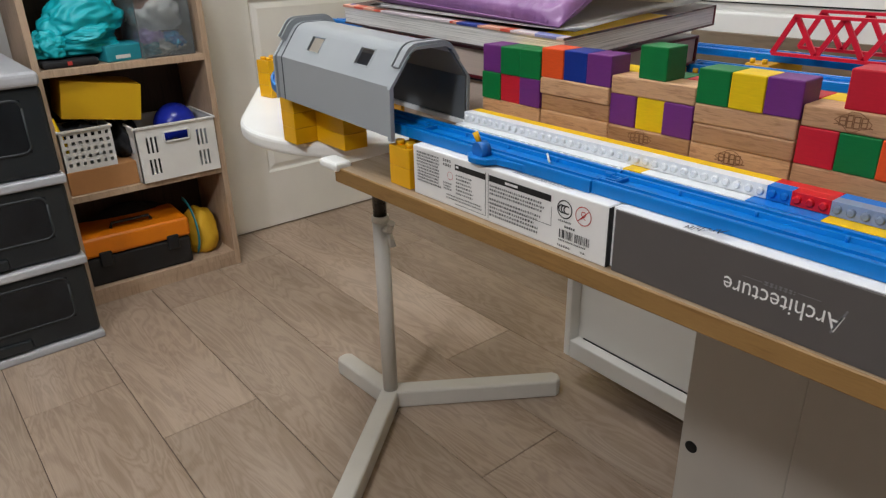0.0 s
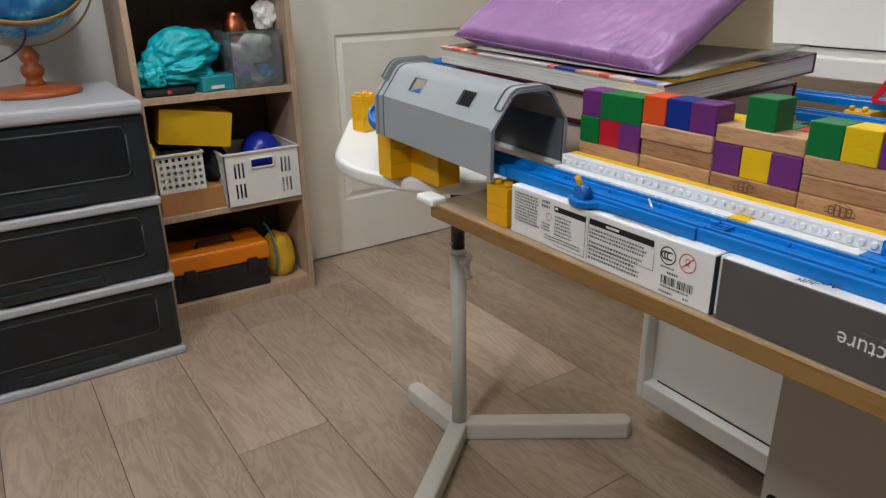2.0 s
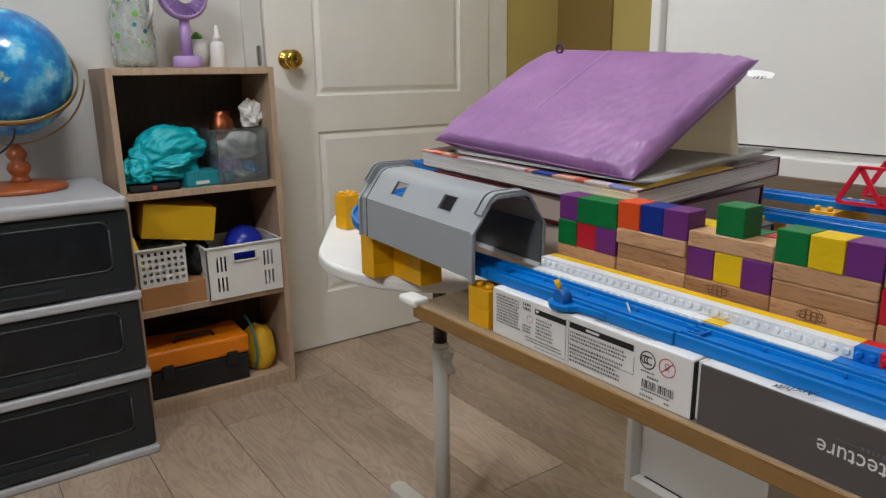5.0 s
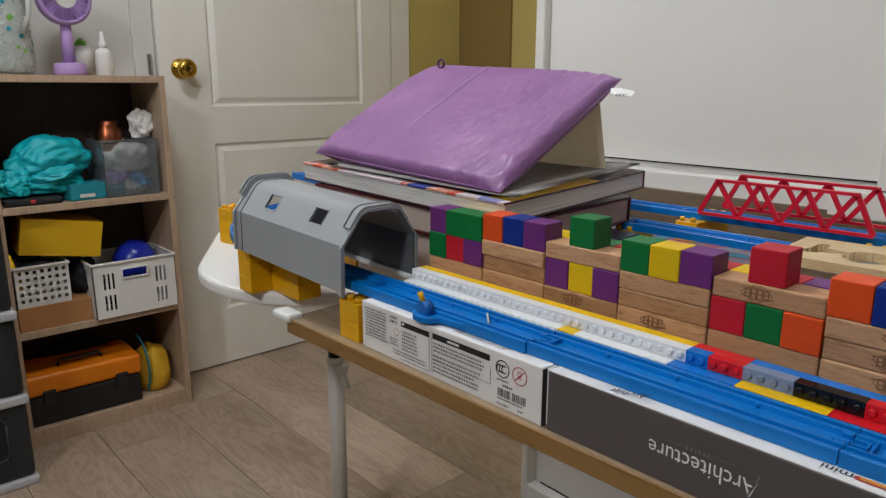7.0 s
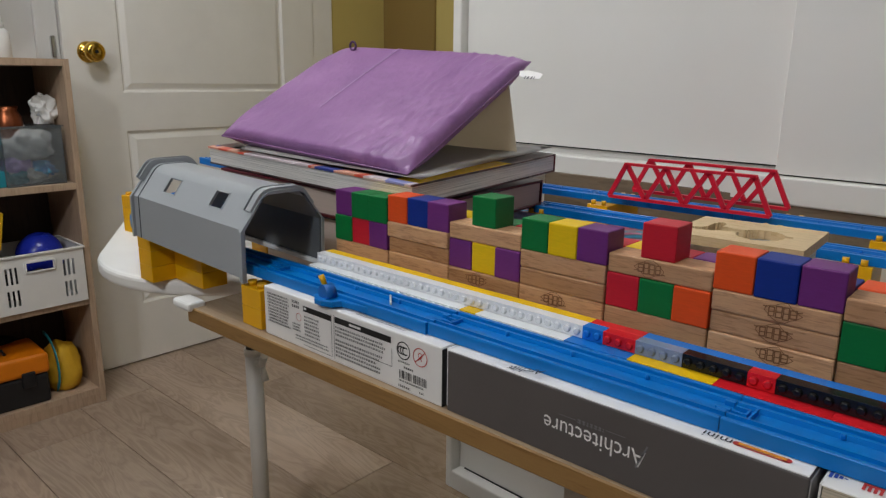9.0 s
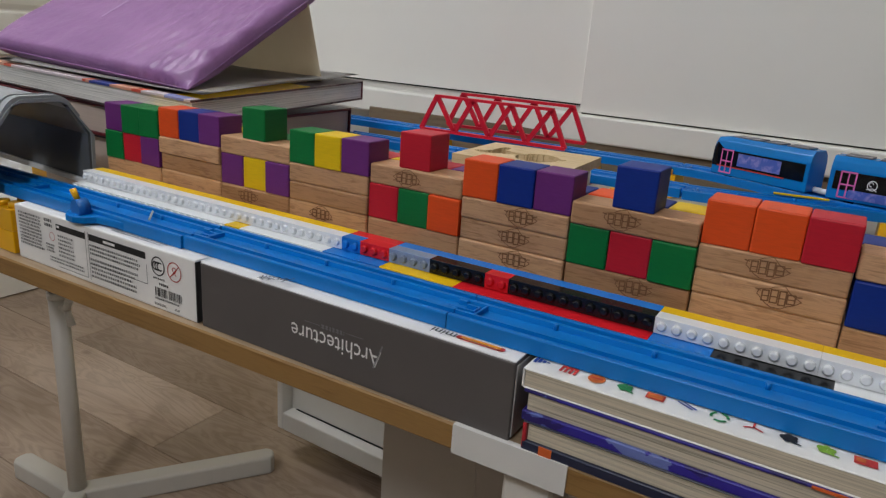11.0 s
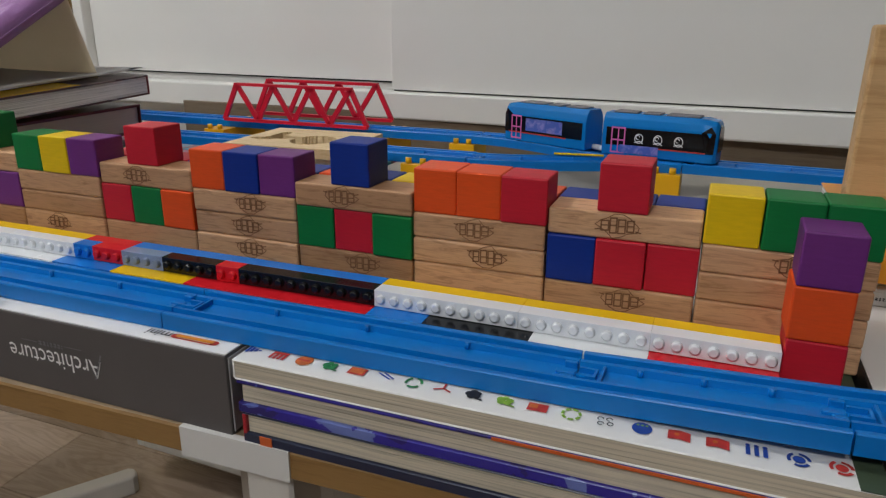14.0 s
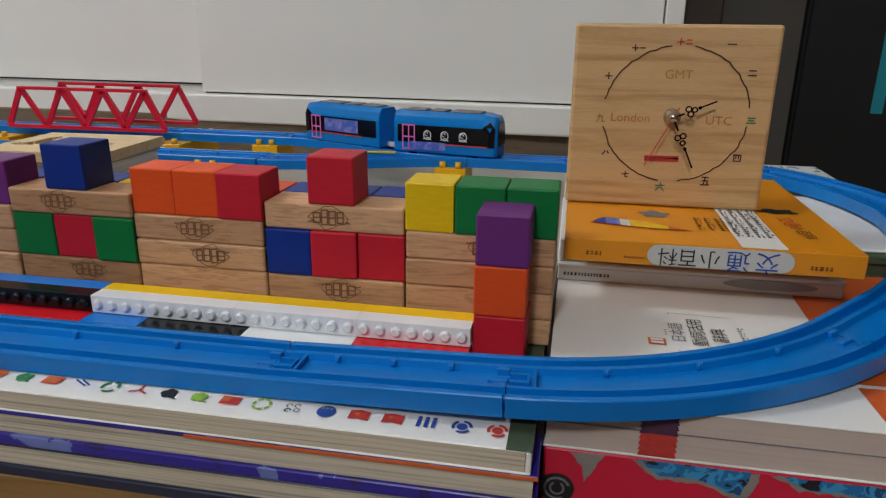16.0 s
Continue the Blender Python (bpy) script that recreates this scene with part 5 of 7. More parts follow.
def arch(x0, x1, out, pts):
    cen = Vector(((NYR + FYR) / 2, 0.03))
    outer = []
    for y, z in pts:
        v = Vector((y, z)) - cen
        outer.append((y + math.copysign(out, v.x), z + (out if z > 0.06 else out * 0.4 if z > 0.01 else 0)))
    own = bmesh.new()
    rings = [[own.verts.new((x, y, z)) for y, z in outer] + [own.verts.new((x, y, z)) for y, z in reversed(pts)] for x in (x0, x1)]
    n = len(rings[0])
    for k in range(n):
        own.faces.new((rings[0][k], rings[0][(k + 1) % n], rings[1][(k + 1) % n], rings[1][k]))
    own_pts = len(pts)
    for r in rings:
        for k in range(own_pts - 1):
            own.faces.new((r[k], r[k + 1], r[n - 2 - k], r[n - 1 - k]))
    bmesh.ops.recalc_face_normals(own, faces=own.faces[:])
    return own


HIGH = [(NYR + DY_S * 0.55, WH + DZ_S * 0.55)] + CURVE
HIGH += [(NYR + FYR - y, z) for y, z in reversed(HIGH)]
for x0, x1, o in ((0.0, 0.002, 0.0058), (0.0045, 0.0065, 0.0048), (TL - 0.0085, TL - 0.0004, 0.0024), (TL - 0.0115, TL - 0.0102, 0.003)):
    part("rim", arch(x0, x1, o, HIGH), "tunnel_grey", tun)
part("groove", arch(0.0135, 0.015, 0.0004, PRO), "tunnel_dark", tun, "dark seam round the end")
for x0, x1 in ((-0.001, 0.003), (TL - 0.0025, TL + 0.0012)):
    part("end_frame", arch(x0, x1, -0.0032, PRO), "tunnel_grey", tun)
part("clip", solid((TL - 0.006, NYR - 0.0022, -0.003), (TL + 0.001, NYR + 0.002, 0.012), 0.0006), "tunnel_grey", tun)
part("sill", solid((0.0, FYR - 0.006, -0.001), (TL + 0.002, FYR - 0.0025, 0.004), 0.0006), "brick_white", tun, "white strip along the foot")

# ---- yellow large bricks ----
def big_brick(nx, ny, bm, z, floors=1):
    U = 0.0159
    for f in range(floors):
        zz = z + 0.0192 * f
        solid((0.0001, 0.0001, zz + 0.00015), (nx * U - 0.0001, ny * U - 0.0001, zz + 0.0191), 0.0007, 2, bm)
    for i in range(nx):
        for j in range(ny):
            zz = z + 0.0192 * floors
            rod(((i + 0.5) * U, (j + 0.5) * U, zz - 0.0002), ((i + 0.5) * U, (j + 0.5) * U, zz + 0.0044), 0.0047, 16, 0.0045, bm)
    return bm


def brick_stack(x, y, z, nx, ny, n, turn=0.0):
    for k in range(n):
        ob = part("large_brick", big_brick(nx, ny, bmesh.new(), 0.0), "duplo_yellow", None, "", pose(x, y, z + 0.0192 * k, 0, 0, turn))
        tagged(ob, "yellow large plastic building brick in a stack", "toy brick", "yellow large bricks")


brick_stack(-0.4855, 0.4325, TZ, 2, 2, 2)
brick_stack(-0.733, 0.447, 0.7665, 2, 4, 3)
brick_stack(-0.70, 0.475, 0.7665, 4, 2, 2)
brick_stack(-1.01, 0.55, 0.7665, 2, 2, 3, 8)
brick_stack(-0.745, 0.61, 0.7665, 2, 2, 5, 6)

# ---- round side table ----
rt = thing("round_table", "white side table with a rounded top on a tripod pole", "side table")
pts = []
RC = 0.195
for cx_, cy_, a0 in ((0.5 - RC, 0.37 - RC, 0), (-0.112 + RC, 0.37 - RC, 90), (-0.112 + RC, RC - 0.025, 180), (0.5 - RC, RC - 0.025, 270)):
    for k in range(13):
        a = radians(a0 + 7.5 * k)
        pts.append((cx_ + RC * math.cos(a), cy_ + RC * math.sin(a)))
turn_t = Vector((-0.853, 0.522))
pts = [(-0.82 + turn_t.x * u + 0.522 * v, 0.445 + turn_t.y * u + 0.853 * v) for u, v in pts]
part("tabletop", outline_slab(pts, 0.746, 0.766, 0.006, 3), "disc_white", rt)
PX, PY = -1.081, 0.812
part("pole", rod((PX, PY, 0.03), (PX, PY, 0.468), 0.017, 24), "metal_white", rt)
part("inner_pole", rod((PX, PY, 0.468), (PX, PY, 0.7455), 0.0145, 24), "pole_dark", rt, "dark chrome inner pole")
part("collar", rod((PX, PY, 0.46), (PX, PY, 0.473), 0.0182, 24), "metal_white", rt)
wing = rod((PX + 0.014, PY - 0.002, 0.447), (PX + 0.04, PY - 0.006, 0.447), 0.007, 14)
for s in (-1, 1):
    rod((PX + 0.038, PY - 0.006, 0.447 + s * 0.003), (PX + 0.053, PY - 0.009, 0.447 + s * 0.026), 0.0065, 12, 0.0075, wing)
part("wing_screw", wing, "metal_white", rt, "white plastic wing screw")
for tx, ty in ((-1.265, 0.789), (-0.842, 1.126), (-0.785, 0.458)):
    d = Vector((tx + 1.067, ty - 0.797, 0))
    foot = [(-0.018, -0.021)] + [(d.length - 0.012, -0.021), (d.length - 0.002, -0.012), (d.length, 0.0), (d.length - 0.002, 0.012), (d.length - 0.012, 0.021)] + [(-0.018, 0.021)]
    part("foot", outline_slab(foot, 0.0, 0.044, 0.006, 3), "metal_white", rt, "", Matrix.Translation((PX, PY, 0)) @ Matrix.Rotation(math.atan2(d.y, d.x), 4, "Z"))

# ---- clock on its books ----
clock = thing("clock", "homemade square wooden clock with a hand-drawn dial", "clock", pose(0.3025, 0.648, 0.8676) @ Matrix.Diagonal((1.0, 1.0, 0.953, 1.0)))
part("board", solid((0, 0, 0), (0.1185, 0.018, 0.116), 0.002, 2), "pine", clock)
face = Matrix.Translation((0, -0.0004, 0)) @ Matrix.Rotation(radians(90), 4, "X")
wob = random.Random(3)
bmx = bmesh.new()
CXX, CZZ, RR = 0.0612, 0.0595, 0.0428
for a0, a1 in ((8, 80), (98, 168), (192, 262), (278, 352)):
    pts = []
    for k in range(18):
        a = radians(a0 + (a1 - a0) * k / 17)
        r = RR * (1 + wob.uniform(-0.012, 0.012))
        pts.append((CXX + 0.0015 + r * math.cos(a), CZZ + 0.001 + r * math.sin(a)))
    stroke(bmx, pts, 0.0008)
part("dial", bmx, "burnt", clock, "hand-drawn broken ring", face)


def numeral(strokes, cx, cz, s, mat):
    bmn = bmesh.new()
    for a in strokes:
        stroke(bmn, [(cx + x * s, cz + y * s) for x, y in a], 0.00075)
    part("numeral", bmn, mat, clock, "", face)


H1, V1 = [(-1, 0), (1, 0)], [(0, -1), (0, 1)]
TWO = [[(-0.8, 0.6), (0.8, 0.6)], [(-1, -0.6), (1, -0.6)]]
numeral([H1], 0.0905, 0.1045, 0.0024, "burnt")
numeral(TWO, 0.104, 0.0875, 0.0024, "burnt")
numeral(TWO + [[(-0.6, 0), (0.6, 0)]], 0.107, 0.0585, 0.0026, "ink_green")
numeral([[(-1, -1), (-1, 1), (1, 1), (1, -1), (-1, -1)], [(-0.3, 0.9), (-0.5, -0.2)], [(0.3, 0.9), (0.4, -0.2)]], 0.102, 0.0345, 0.002, "burnt")
numeral([[(-0.8, 1), (0.8, 1)], [(0, 1), (-0.3, -1)], [(-0.7, 0.1), (0.6, 0.1), (0.5, -1)], [(-1, -1), (1, -1)]], 0.085, 0.0185, 0.0025, "burnt")
numeral([[(0, 1), (0.2, 0.5)], [(-1, 0.3), (1, 0.3)], [(-0.2, -0.1), (-0.9, -1)], [(0.2, -0.1), (0.9, -1)]], 0.0585, 0.0135, 0.0027, "ink_green")
numeral([[(-1, 0.1), (1, 0.4)], [(0, 1), (0, -0.7), (0.8, -0.8)]], 0.0365, 0.0205, 0.002, "burnt")
numeral([[(-0.3, 0.7), (-1, -0.6)], [(0.3, 0.7), (0.8, -0.2)]], 0.0235, 0.0345, 0.002, "burnt")
numeral([[(-0.8, 0.5), (0.4, 0.5), (0.4, -0.8), (1, -0.8)], [(-0.2, 1), (-0.3, 0), (-0.9, -0.9)]], 0.0185, 0.057, 0.0026, "ink_ochre")
numeral([H1, V1], 0.0215, 0.084, 0.002, "burnt")
numeral([[(-2, 0), (-0.2, 0)], [(-1.1, -0.9), (-1.1, 0.9)], [(0.4, 0), (1.8, 0)]], 0.038, 0.1015, 0.002, "burnt")
numeral([[(-2, 0), (-0.2, 0)], [(-1.1, -0.9), (-1.1, 0.9)], [(0.5, 0.5), (1.7, 0.5)], [(0.4, -0.5), (1.9, -0.5)]], 0.064, 0.1055, 0.0022, "ink_red")
for text, cx, cz, mat in (("GMT", 0.0625, 0.0855, "ink_ochre"), ("UTC", 0.0885, 0.0575, "ink_red_faint"), ("London", 0.0365, 0.0578, "ink_red_faint")):
    words(text, 0.0078, mat, clock, face @ Matrix.Translation((cx, cz, 0)))
bmx = bmesh.new()
for k in range(5):
    stroke(bmx, [(0.0475, 0.0306 + 0.0007 * k), (0.0675, 0.0309 + 0.0007 * k + wob.uniform(-0.0004, 0.0004))], 0.0009)
part("scribble", bmx, "ink_red", clock, "red crossed-out scribble", face)
hand_m = Matrix.Translation((CXX, -0.0075, CZZ)) @ Matrix.Rotation(radians(90), 4, "X")


def clock_needle(angle, length, curly, name, mat="black_gloss"):
    own = bmesh.new()
    if curly:
        stroke(own, [(0, 0), (length * 0.25, 0)], 0.0012)
        ring(own, length * 0.38, 0.0017, 0.0021, 0.0009, 0, 0, 360, 14)
        ring(own, length * 0.38, -0.0017, 0.0021, 0.0009, 0, 0, 360, 14)
        ring(own, length * 0.5, 0, 0.0019, 0.0009, 0, 0, 360, 14)
        disc(own, length * 0.62, 0, 0.0011, 0, 10)
        stroke(own, [(length * 0.6, 0), (length, 0)], 0.0010)
    else:
        stroke(own, [(-length * 0.2, 0), (length, 0)], 0.0006)
    got = bmesh.ops.extrude_face_region(own, geom=own.faces[:])
    for v in got["geom"]:
        if isinstance(v, bmesh.types.BMVert):
            v.co.z += 0.0005
    part(name, own, mat, clock, "", hand_m @ Matrix.Rotation(radians(angle), 4, "Z"))


clock_needle(25, 0.026, True, "hour_needle")
clock_needle(-66, 0.034, True, "minute_needle")
clock_needle(-115, 0.034, False, "second_needle", "ink_red")
part("hub", lathe([(0, 0.009), (0.0022, 0.009), (0.0028, 0.0075), (0.0028, 0.004), (0.0048, 0.003), (0.0052, 0.0), (0, 0)], 20), "chrome", clock, "brass clock hub", Matrix.Translation((CXX, -0.0002, CZZ)) @ Matrix.Rotation(radians(90), 4, "X"))

ob_pose = pose(0.3045, 0.5680, 0.0047, 0, 0, 0.3)
ob_book = thing("orange_book", "orange paperback with a white oval spine label", "book", ob_pose)
OBW, OBD = 0.1525, 0.185
part("cover", solid((0, 0, 0.8612), (OBW, OBD, 0.8623), 0.0003), "cover_orange", ob_book)
part("cover", solid((0, 0, 0.8496), (OBW, OBD, 0.8507), 0.0003), "cover_orange", ob_book)
part("spine", solid((0, -0.0006, 0.8496), (OBW, 0.0008, 0.8623), 0.0004), "cover_orange", ob_book)
part("page_block", solid((0.001, 0.0009, 0.8507), (OBW - 0.0015, OBD - 0.0015, 0.8612)), "pages_white", ob_book)
spine_m = Matrix.Translation((0, -0.0010, 0)) @ Matrix.Rotation(radians(90), 4, "X")
bmx = bmesh.new()
SX0, SX1, SZ0, SZ1 = 0.044, 0.118, 0.8500, 0.8619
poly(bmx, [(SX0 + 0.0058 * (1 - math.sin(radians(a))), (SZ0 + SZ1) / 2 + 0.0058 * math.cos(radians(a))) for a in range(0, 181, 20)] + [(SX1 - 0.0058 * (1 - math.sin(radians(a))), (SZ0 + SZ1) / 2 - 0.0058 * math.cos(radians(a))) for a in range(0, 181, 20)])
part("label", bmx, "label_grey", ob_book, "pale oval spine label", spine_m)
spine_t = Matrix.Translation((0, -0.0013, 0)) @ Matrix.Rotation(radians(90), 4, "X")
for ch, cx, mat in (("科", 0.0545, "ink_black"), ("百", 0.0648, "ink_black"), ("小", 0.0762, "ink_black"), ("通", 0.0902, "ink_blue"), ("交", 0.1048, "ink_blue")):
    words(ch, 0.0125 if mat == "ink_blue" else 0.0105, mat, ob_book, spine_t @ Matrix.Translation((cx, (SZ0 + SZ1) / 2, 0)) @ Matrix.Rotation(math.pi, 4, "Z"))
bmx = bmesh.new()
fake_lines(bmx, 0.012, 0.8535, 0.021, 0.8565, 1, rnd, 0.8)
fake_lines(bmx, 0.032, 0.853, 0.044, 0.8548, 1, rnd, 0.7)
fake_lines(bmx, 0.126, 0.8528, 0.138, 0.8558, 1, rnd, 0.8)
part("print", bmx, "ink_brown", ob_book, "", spine_m)
top_m = on_top(0.8627)
bmx = bmesh.new()
bar(bmx, 0.0915, 0.0, 0.1145, 0.098)
part("band", bmx, "cover_white", ob_book, "white band with small print", top_m)
bmx = bmesh.new()
for k in range(4):
    fake_lines(bmx, 0.0928 + 0.0054 * k, 0.02, 0.0964 + 0.0054 * k, 0.085, 15, rnd, 0.7)
part("print", bmx, "ink_grey", ob_book, "", on_top(0.863))
bmx = bmesh.new()
for k in range(3):
    fake_lines(bmx, 0.0745 + 0.006 * k, 0.03, 0.0785 + 0.006 * k, 0.058, 7, rnd, 0.7)
part("print", bmx, "ink_brown", ob_book, "", top_m)
SAIL = [(0.014, 0.033), (0.022, 0.046), (0.045, 0.040), (0.072, 0.026), (0.05, 0.0255), (0.03, 0.029)]
part("picture", poly(bmesh.new(), SAIL), "ink_red", ob_book, "small printed sail with a red outline", top_m)


def sail_cut(xa, xb):
    """The strip of the sail between two distances, a little inside its outline."""
    def edge(chain, x):
        for (x0, y0), (x1, y1) in zip(chain, chain[1:]):
            if x0 <= x <= x1:
                return y0 + (y1 - y0) * (x - x0) / (x1 - x0)
    up, low = SAIL[:4], [SAIL[0], SAIL[5], SAIL[4], SAIL[3]]
    xm = (xa + xb) / 2
    return [(x, edge(low, x) + 0.0007) for x in (xa, xm, xb)] + [(x, edge(up, x) - 0.0007) for x in (xb, xm, xa)]


for xa, xb, mat in ((0.0165, 0.023, "ink_blue"), (0.0232, 0.031, "cover_lilac"), (0.0312, 0.037, "label_grey"), (0.0372, 0.048, "brick_yellow"), (0.0482, 0.058, "brick_yellow"), (0.0582, 0.067, "ink_orange")):
    part("picture", poly(bmesh.new(), sail_cut(xa, xb), 0, 0.0003), mat, ob_book, "strip of the printed sail", top_m)


def blob(cx, cy, rx, ry, seed):
    """An uneven lobed outline for a tiny printed figure."""
    rb = random.Random(seed)
    pts = []
    for k in range(22):
        a = 2 * math.pi * k / 22
        q = 0.62 + 0.38 * abs(math.sin(2.5 * a + seed)) + rb.uniform(-0.08, 0.08)
        pts.append((cx + rx * q * math.cos(a), cy + ry * q * math.sin(a)))
    return poly(bmesh.new(), pts)


part("picture", blob(0.053, 0.060, 0.0105, 0.0075, 4), "ink_grey", ob_book, "small grey printed figure", top_m)
part("picture", blob(0.129, 0.083, 0.0130, 0.0070, 9), "ink_black", ob_book, "small dark printed figure", top_m)
for n, (ch, mat) in enumerate((("交", "ink_red"), ("通", "ink_red"), ("小", "ink_black"), ("百", "ink_black"), ("科", "ink_black"))):
    words(ch, 0.0105 if n < 2 else 0.0085, mat, ob_book, top_m @ Matrix.Translation((0.128 + 0.001 * n, 0.062 - (0.0095 * n if n < 2 else 0.0085 * n + 0.001), 0.0003)) @ Matrix.Rotation(radians(-90), 4, "Z"), "title")

under = thing("grey_book", "thin grey paperback under the orange book", "book", pose(0.301, 0.604, 0, 0, 0, 0.5))
part("cover", solid((0, -0.0006, 0.8378), (0.162, 0.17, 0.8398), 0.0004), "cover_white", under)
part("body", solid((0.0005, 0.0, 0.8293), (0.1615, 0.169, 0.8377), 0.0006), "cover_white", under)
part("upper_body", solid((0.001, 0.004, 0.8399), (0.157, 0.168, 0.8540), 0.0006), "label_grey", under)
bmx = fake_lines(bmesh.new(), 0.004, 0.8325, 0.032, 0.8350, 1, rnd, 0.8)
part("print", bmx, "ink_black", under, "", Matrix.Translation((0, -0.0004, 0)) @ Matrix.Rotation(radians(90), 4, "X"))
# flat grey oval that paints a shadow below the orange spine
part("emblem", disc(bmesh.new(), 0.0, 0.0, 0.004, 0, 32), "cover_grey", under, "long grey oval painted as a shadow", Matrix.Translation((0.122, -0.0005, 0.8345)) @ Matrix.Rotation(radians(90), 4, "X") @ Matrix.Diagonal((6.5, 0.75, 1, 1)))
green_book = thing("dark_green_book", "dark green book lying at the back of the pile", "book")
part("cover", solid((0.4655, 0.650, 0.8370), (0.575, 0.80, 0.8432), 0.001), "cover_green", green_book)
part("page_block", solid((0.4665, 0.6525, 0.8300), (0.574, 0.799, 0.8370)), "cover_green", green_book)
part("cover", solid((0.4655, 0.650, 0.8293), (0.575, 0.80, 0.8300), 0.0002), "cover_green", green_book)
white_book = thing("white_book", "thin white paperback with small grey print", "book")
part("body", solid((0.466, 0.655, 0.8434), (0.552, 0.80, 0.8452), 0.0006), "cover_white", white_book)
bmx = bmesh.new()
for k in range(2):
    fake_lines(bmx, 0.466 + 0.012 * k, 0.67, 0.472 + 0.012 * k, 0.76, 14, rnd, 0.7)
part("print", bmx, "ink_grey", white_book, "", on_top(0.8455))
note = thing("spotted_folder", "white folder with black blotches under the track", "folder")
part("cover", solid((0.485, 0.84, SB + 0.0003), (0.560, 0.992, 0.836), 0.001), "cover_cow", note)

dic = thing("dictionary", "thick white paperback dictionary with an orange corner", "book")
DZ0, DTOP = 0.8060, 0.8290


def tilted(own, lift=0.0003):
    """Lays a flat print on the dictionary's cover."""
    own.transform(Matrix(((0.955, 0, 0, 0.31 * 0.045), (0, 0.792, 0, 0.103), (0, 0, 1, DTOP + lift), (0, 0, 0, 1))))
    return own


part("cover", solid((0.302, 0.460, DTOP - 0.0008), (0.58, 0.70, DTOP), 0.0003), "cover_white", dic)
part("cover", solid((0.302, 0.4595, DZ0), (0.58, 0.70, DZ0 + 0.0008), 0.0003), "cover_white", dic)
part("page_block", solid((0.303, 0.4605, DZ0 + 0.0008), (0.579, 0.699, DTOP - 0.0009)), "pages_pink", dic)
part("spine", solid((0.3005, 0.460, DZ0), (0.3019, 0.70, DTOP), 0.0003), "ink_black", dic, "black spine edge")
part("section_line", solid((0.3025, 0.4599, 0.8182), (0.579, 0.4604, 0.8185)), "ink_grey", dic, "thin dark line in the page block")
bmx = bmesh.new()
poly(bmx, [(0.444, 0.7), (0.4412, 0.623), (0.4402, 0.575), (0.4395, 0.53), (0.4395, 0.5), (0.59, 0.503), (0.59, 0.7)])
poly(bmx, [(0.4395, 0.496), (0.4405, 0.4545), (0.59, 0.4545), (0.59, 0.499)])
part("colour_field", tilted(bmx), "cover_orange_deep", dic, "deep orange printed field")
bmx = bmesh.new()
for k in range(2):
    bar(bmx, 0.3415, 0.8070 + 0.0106 * k, 0.3555, 0.8176 + 0.0106 * k, k)
for k in range(8):
    for x0 in (0.3407, 0.3547):
        poly(bmx, [(x0, 0.8072 + 0.0026 * k), (x0 + 0.0016, 0.8072 + 0.0026 * k), (x0 + 0.0008, 0.8096 + 0.0026 * k)], 0 if k < 4 else 1, 0.0002)
part("tab_mark", bmx, ["ink_red", "ink_plum"], dic, "red and plum zigzag thumb mark", on_front(0.4597))
for text, cx, cy, s in (("日本語", 0.3670, 0.550, 0.0098), ("動詞活用", 0.3775, 0.553, 0.0105), ("辭典", 0.3885, 0.550, 0.0105)):
    for n, ch in enumerate(text):
        yy = 0.792 * (cy + (n - (len(text) - 1) / 2) * s * 0.98) + 0.103
        words(ch, s * 0.83, "ink_grey" if s < 0.01 else "ink_black", dic, Matrix.Translation((0.31 * 0.045 + 0.955 * cx, yy, DTOP + 0.0004)) @ Matrix.Rotation(radians(90), 4, "Z"))
bmx = bmesh.new()
stroke(bmx, [(0.3645, 0.579), (0.3645, 0.582), (0.397, 0.5805)], 0.0005)
stroke(bmx, [(0.3645, 0.524), (0.3675, 0.519), (0.378, 0.518)], 0.0005)
fake_lines(bmx, 0.3985, 0.537, 0.4015, 0.566, 8, rnd, 0.7)
part("print", tilted(bmx), "ink_grey", dic)
bmx = bmesh.new()
bar(bmx, 0.3505, 0.529, 0.3595, 0.539)
for k in range(2):
    bar(bmx, 0.3518, 0.5305 + 0.0042 * k, 0.3582, 0.5333 + 0.0042 * k, 1, 0.0003)
for k in range(3):
    disc(bmx, 0.3605, 0.5455 + 0.0035 * k, 0.0007, 0, 8)
part("stamp", tilted(bmx), ["ink_orange", "cover_white"], dic, "small orange stamp")
red = thing("red_box", "flat red box with blue and grey torn pictures", "box")
part("body", solid((0.3025, 0.4598, TZ), (0.70, 0.70, DZ0 - 0.0003), 0.001), "red_card", red)


def torn(pts, rough_by, seed):
    """A ragged outline: each edge broken into small uneven teeth."""
    rt, out = random.Random(seed), []
    for (xa, ya), (xb, yb) in zip(pts, pts[1:] + pts[:1]):
        steps = max(2, int(math.hypot(xb - xa, yb - ya) / 0.002))
        for k in range(steps):
            f = k / steps
            out.append((xa + (xb - xa) * f + rt.uniform(-1, 1) * rough_by, min(0.8052, ya + (yb - ya) * f + rt.uniform(-1, 1) * rough_by)))
    return out


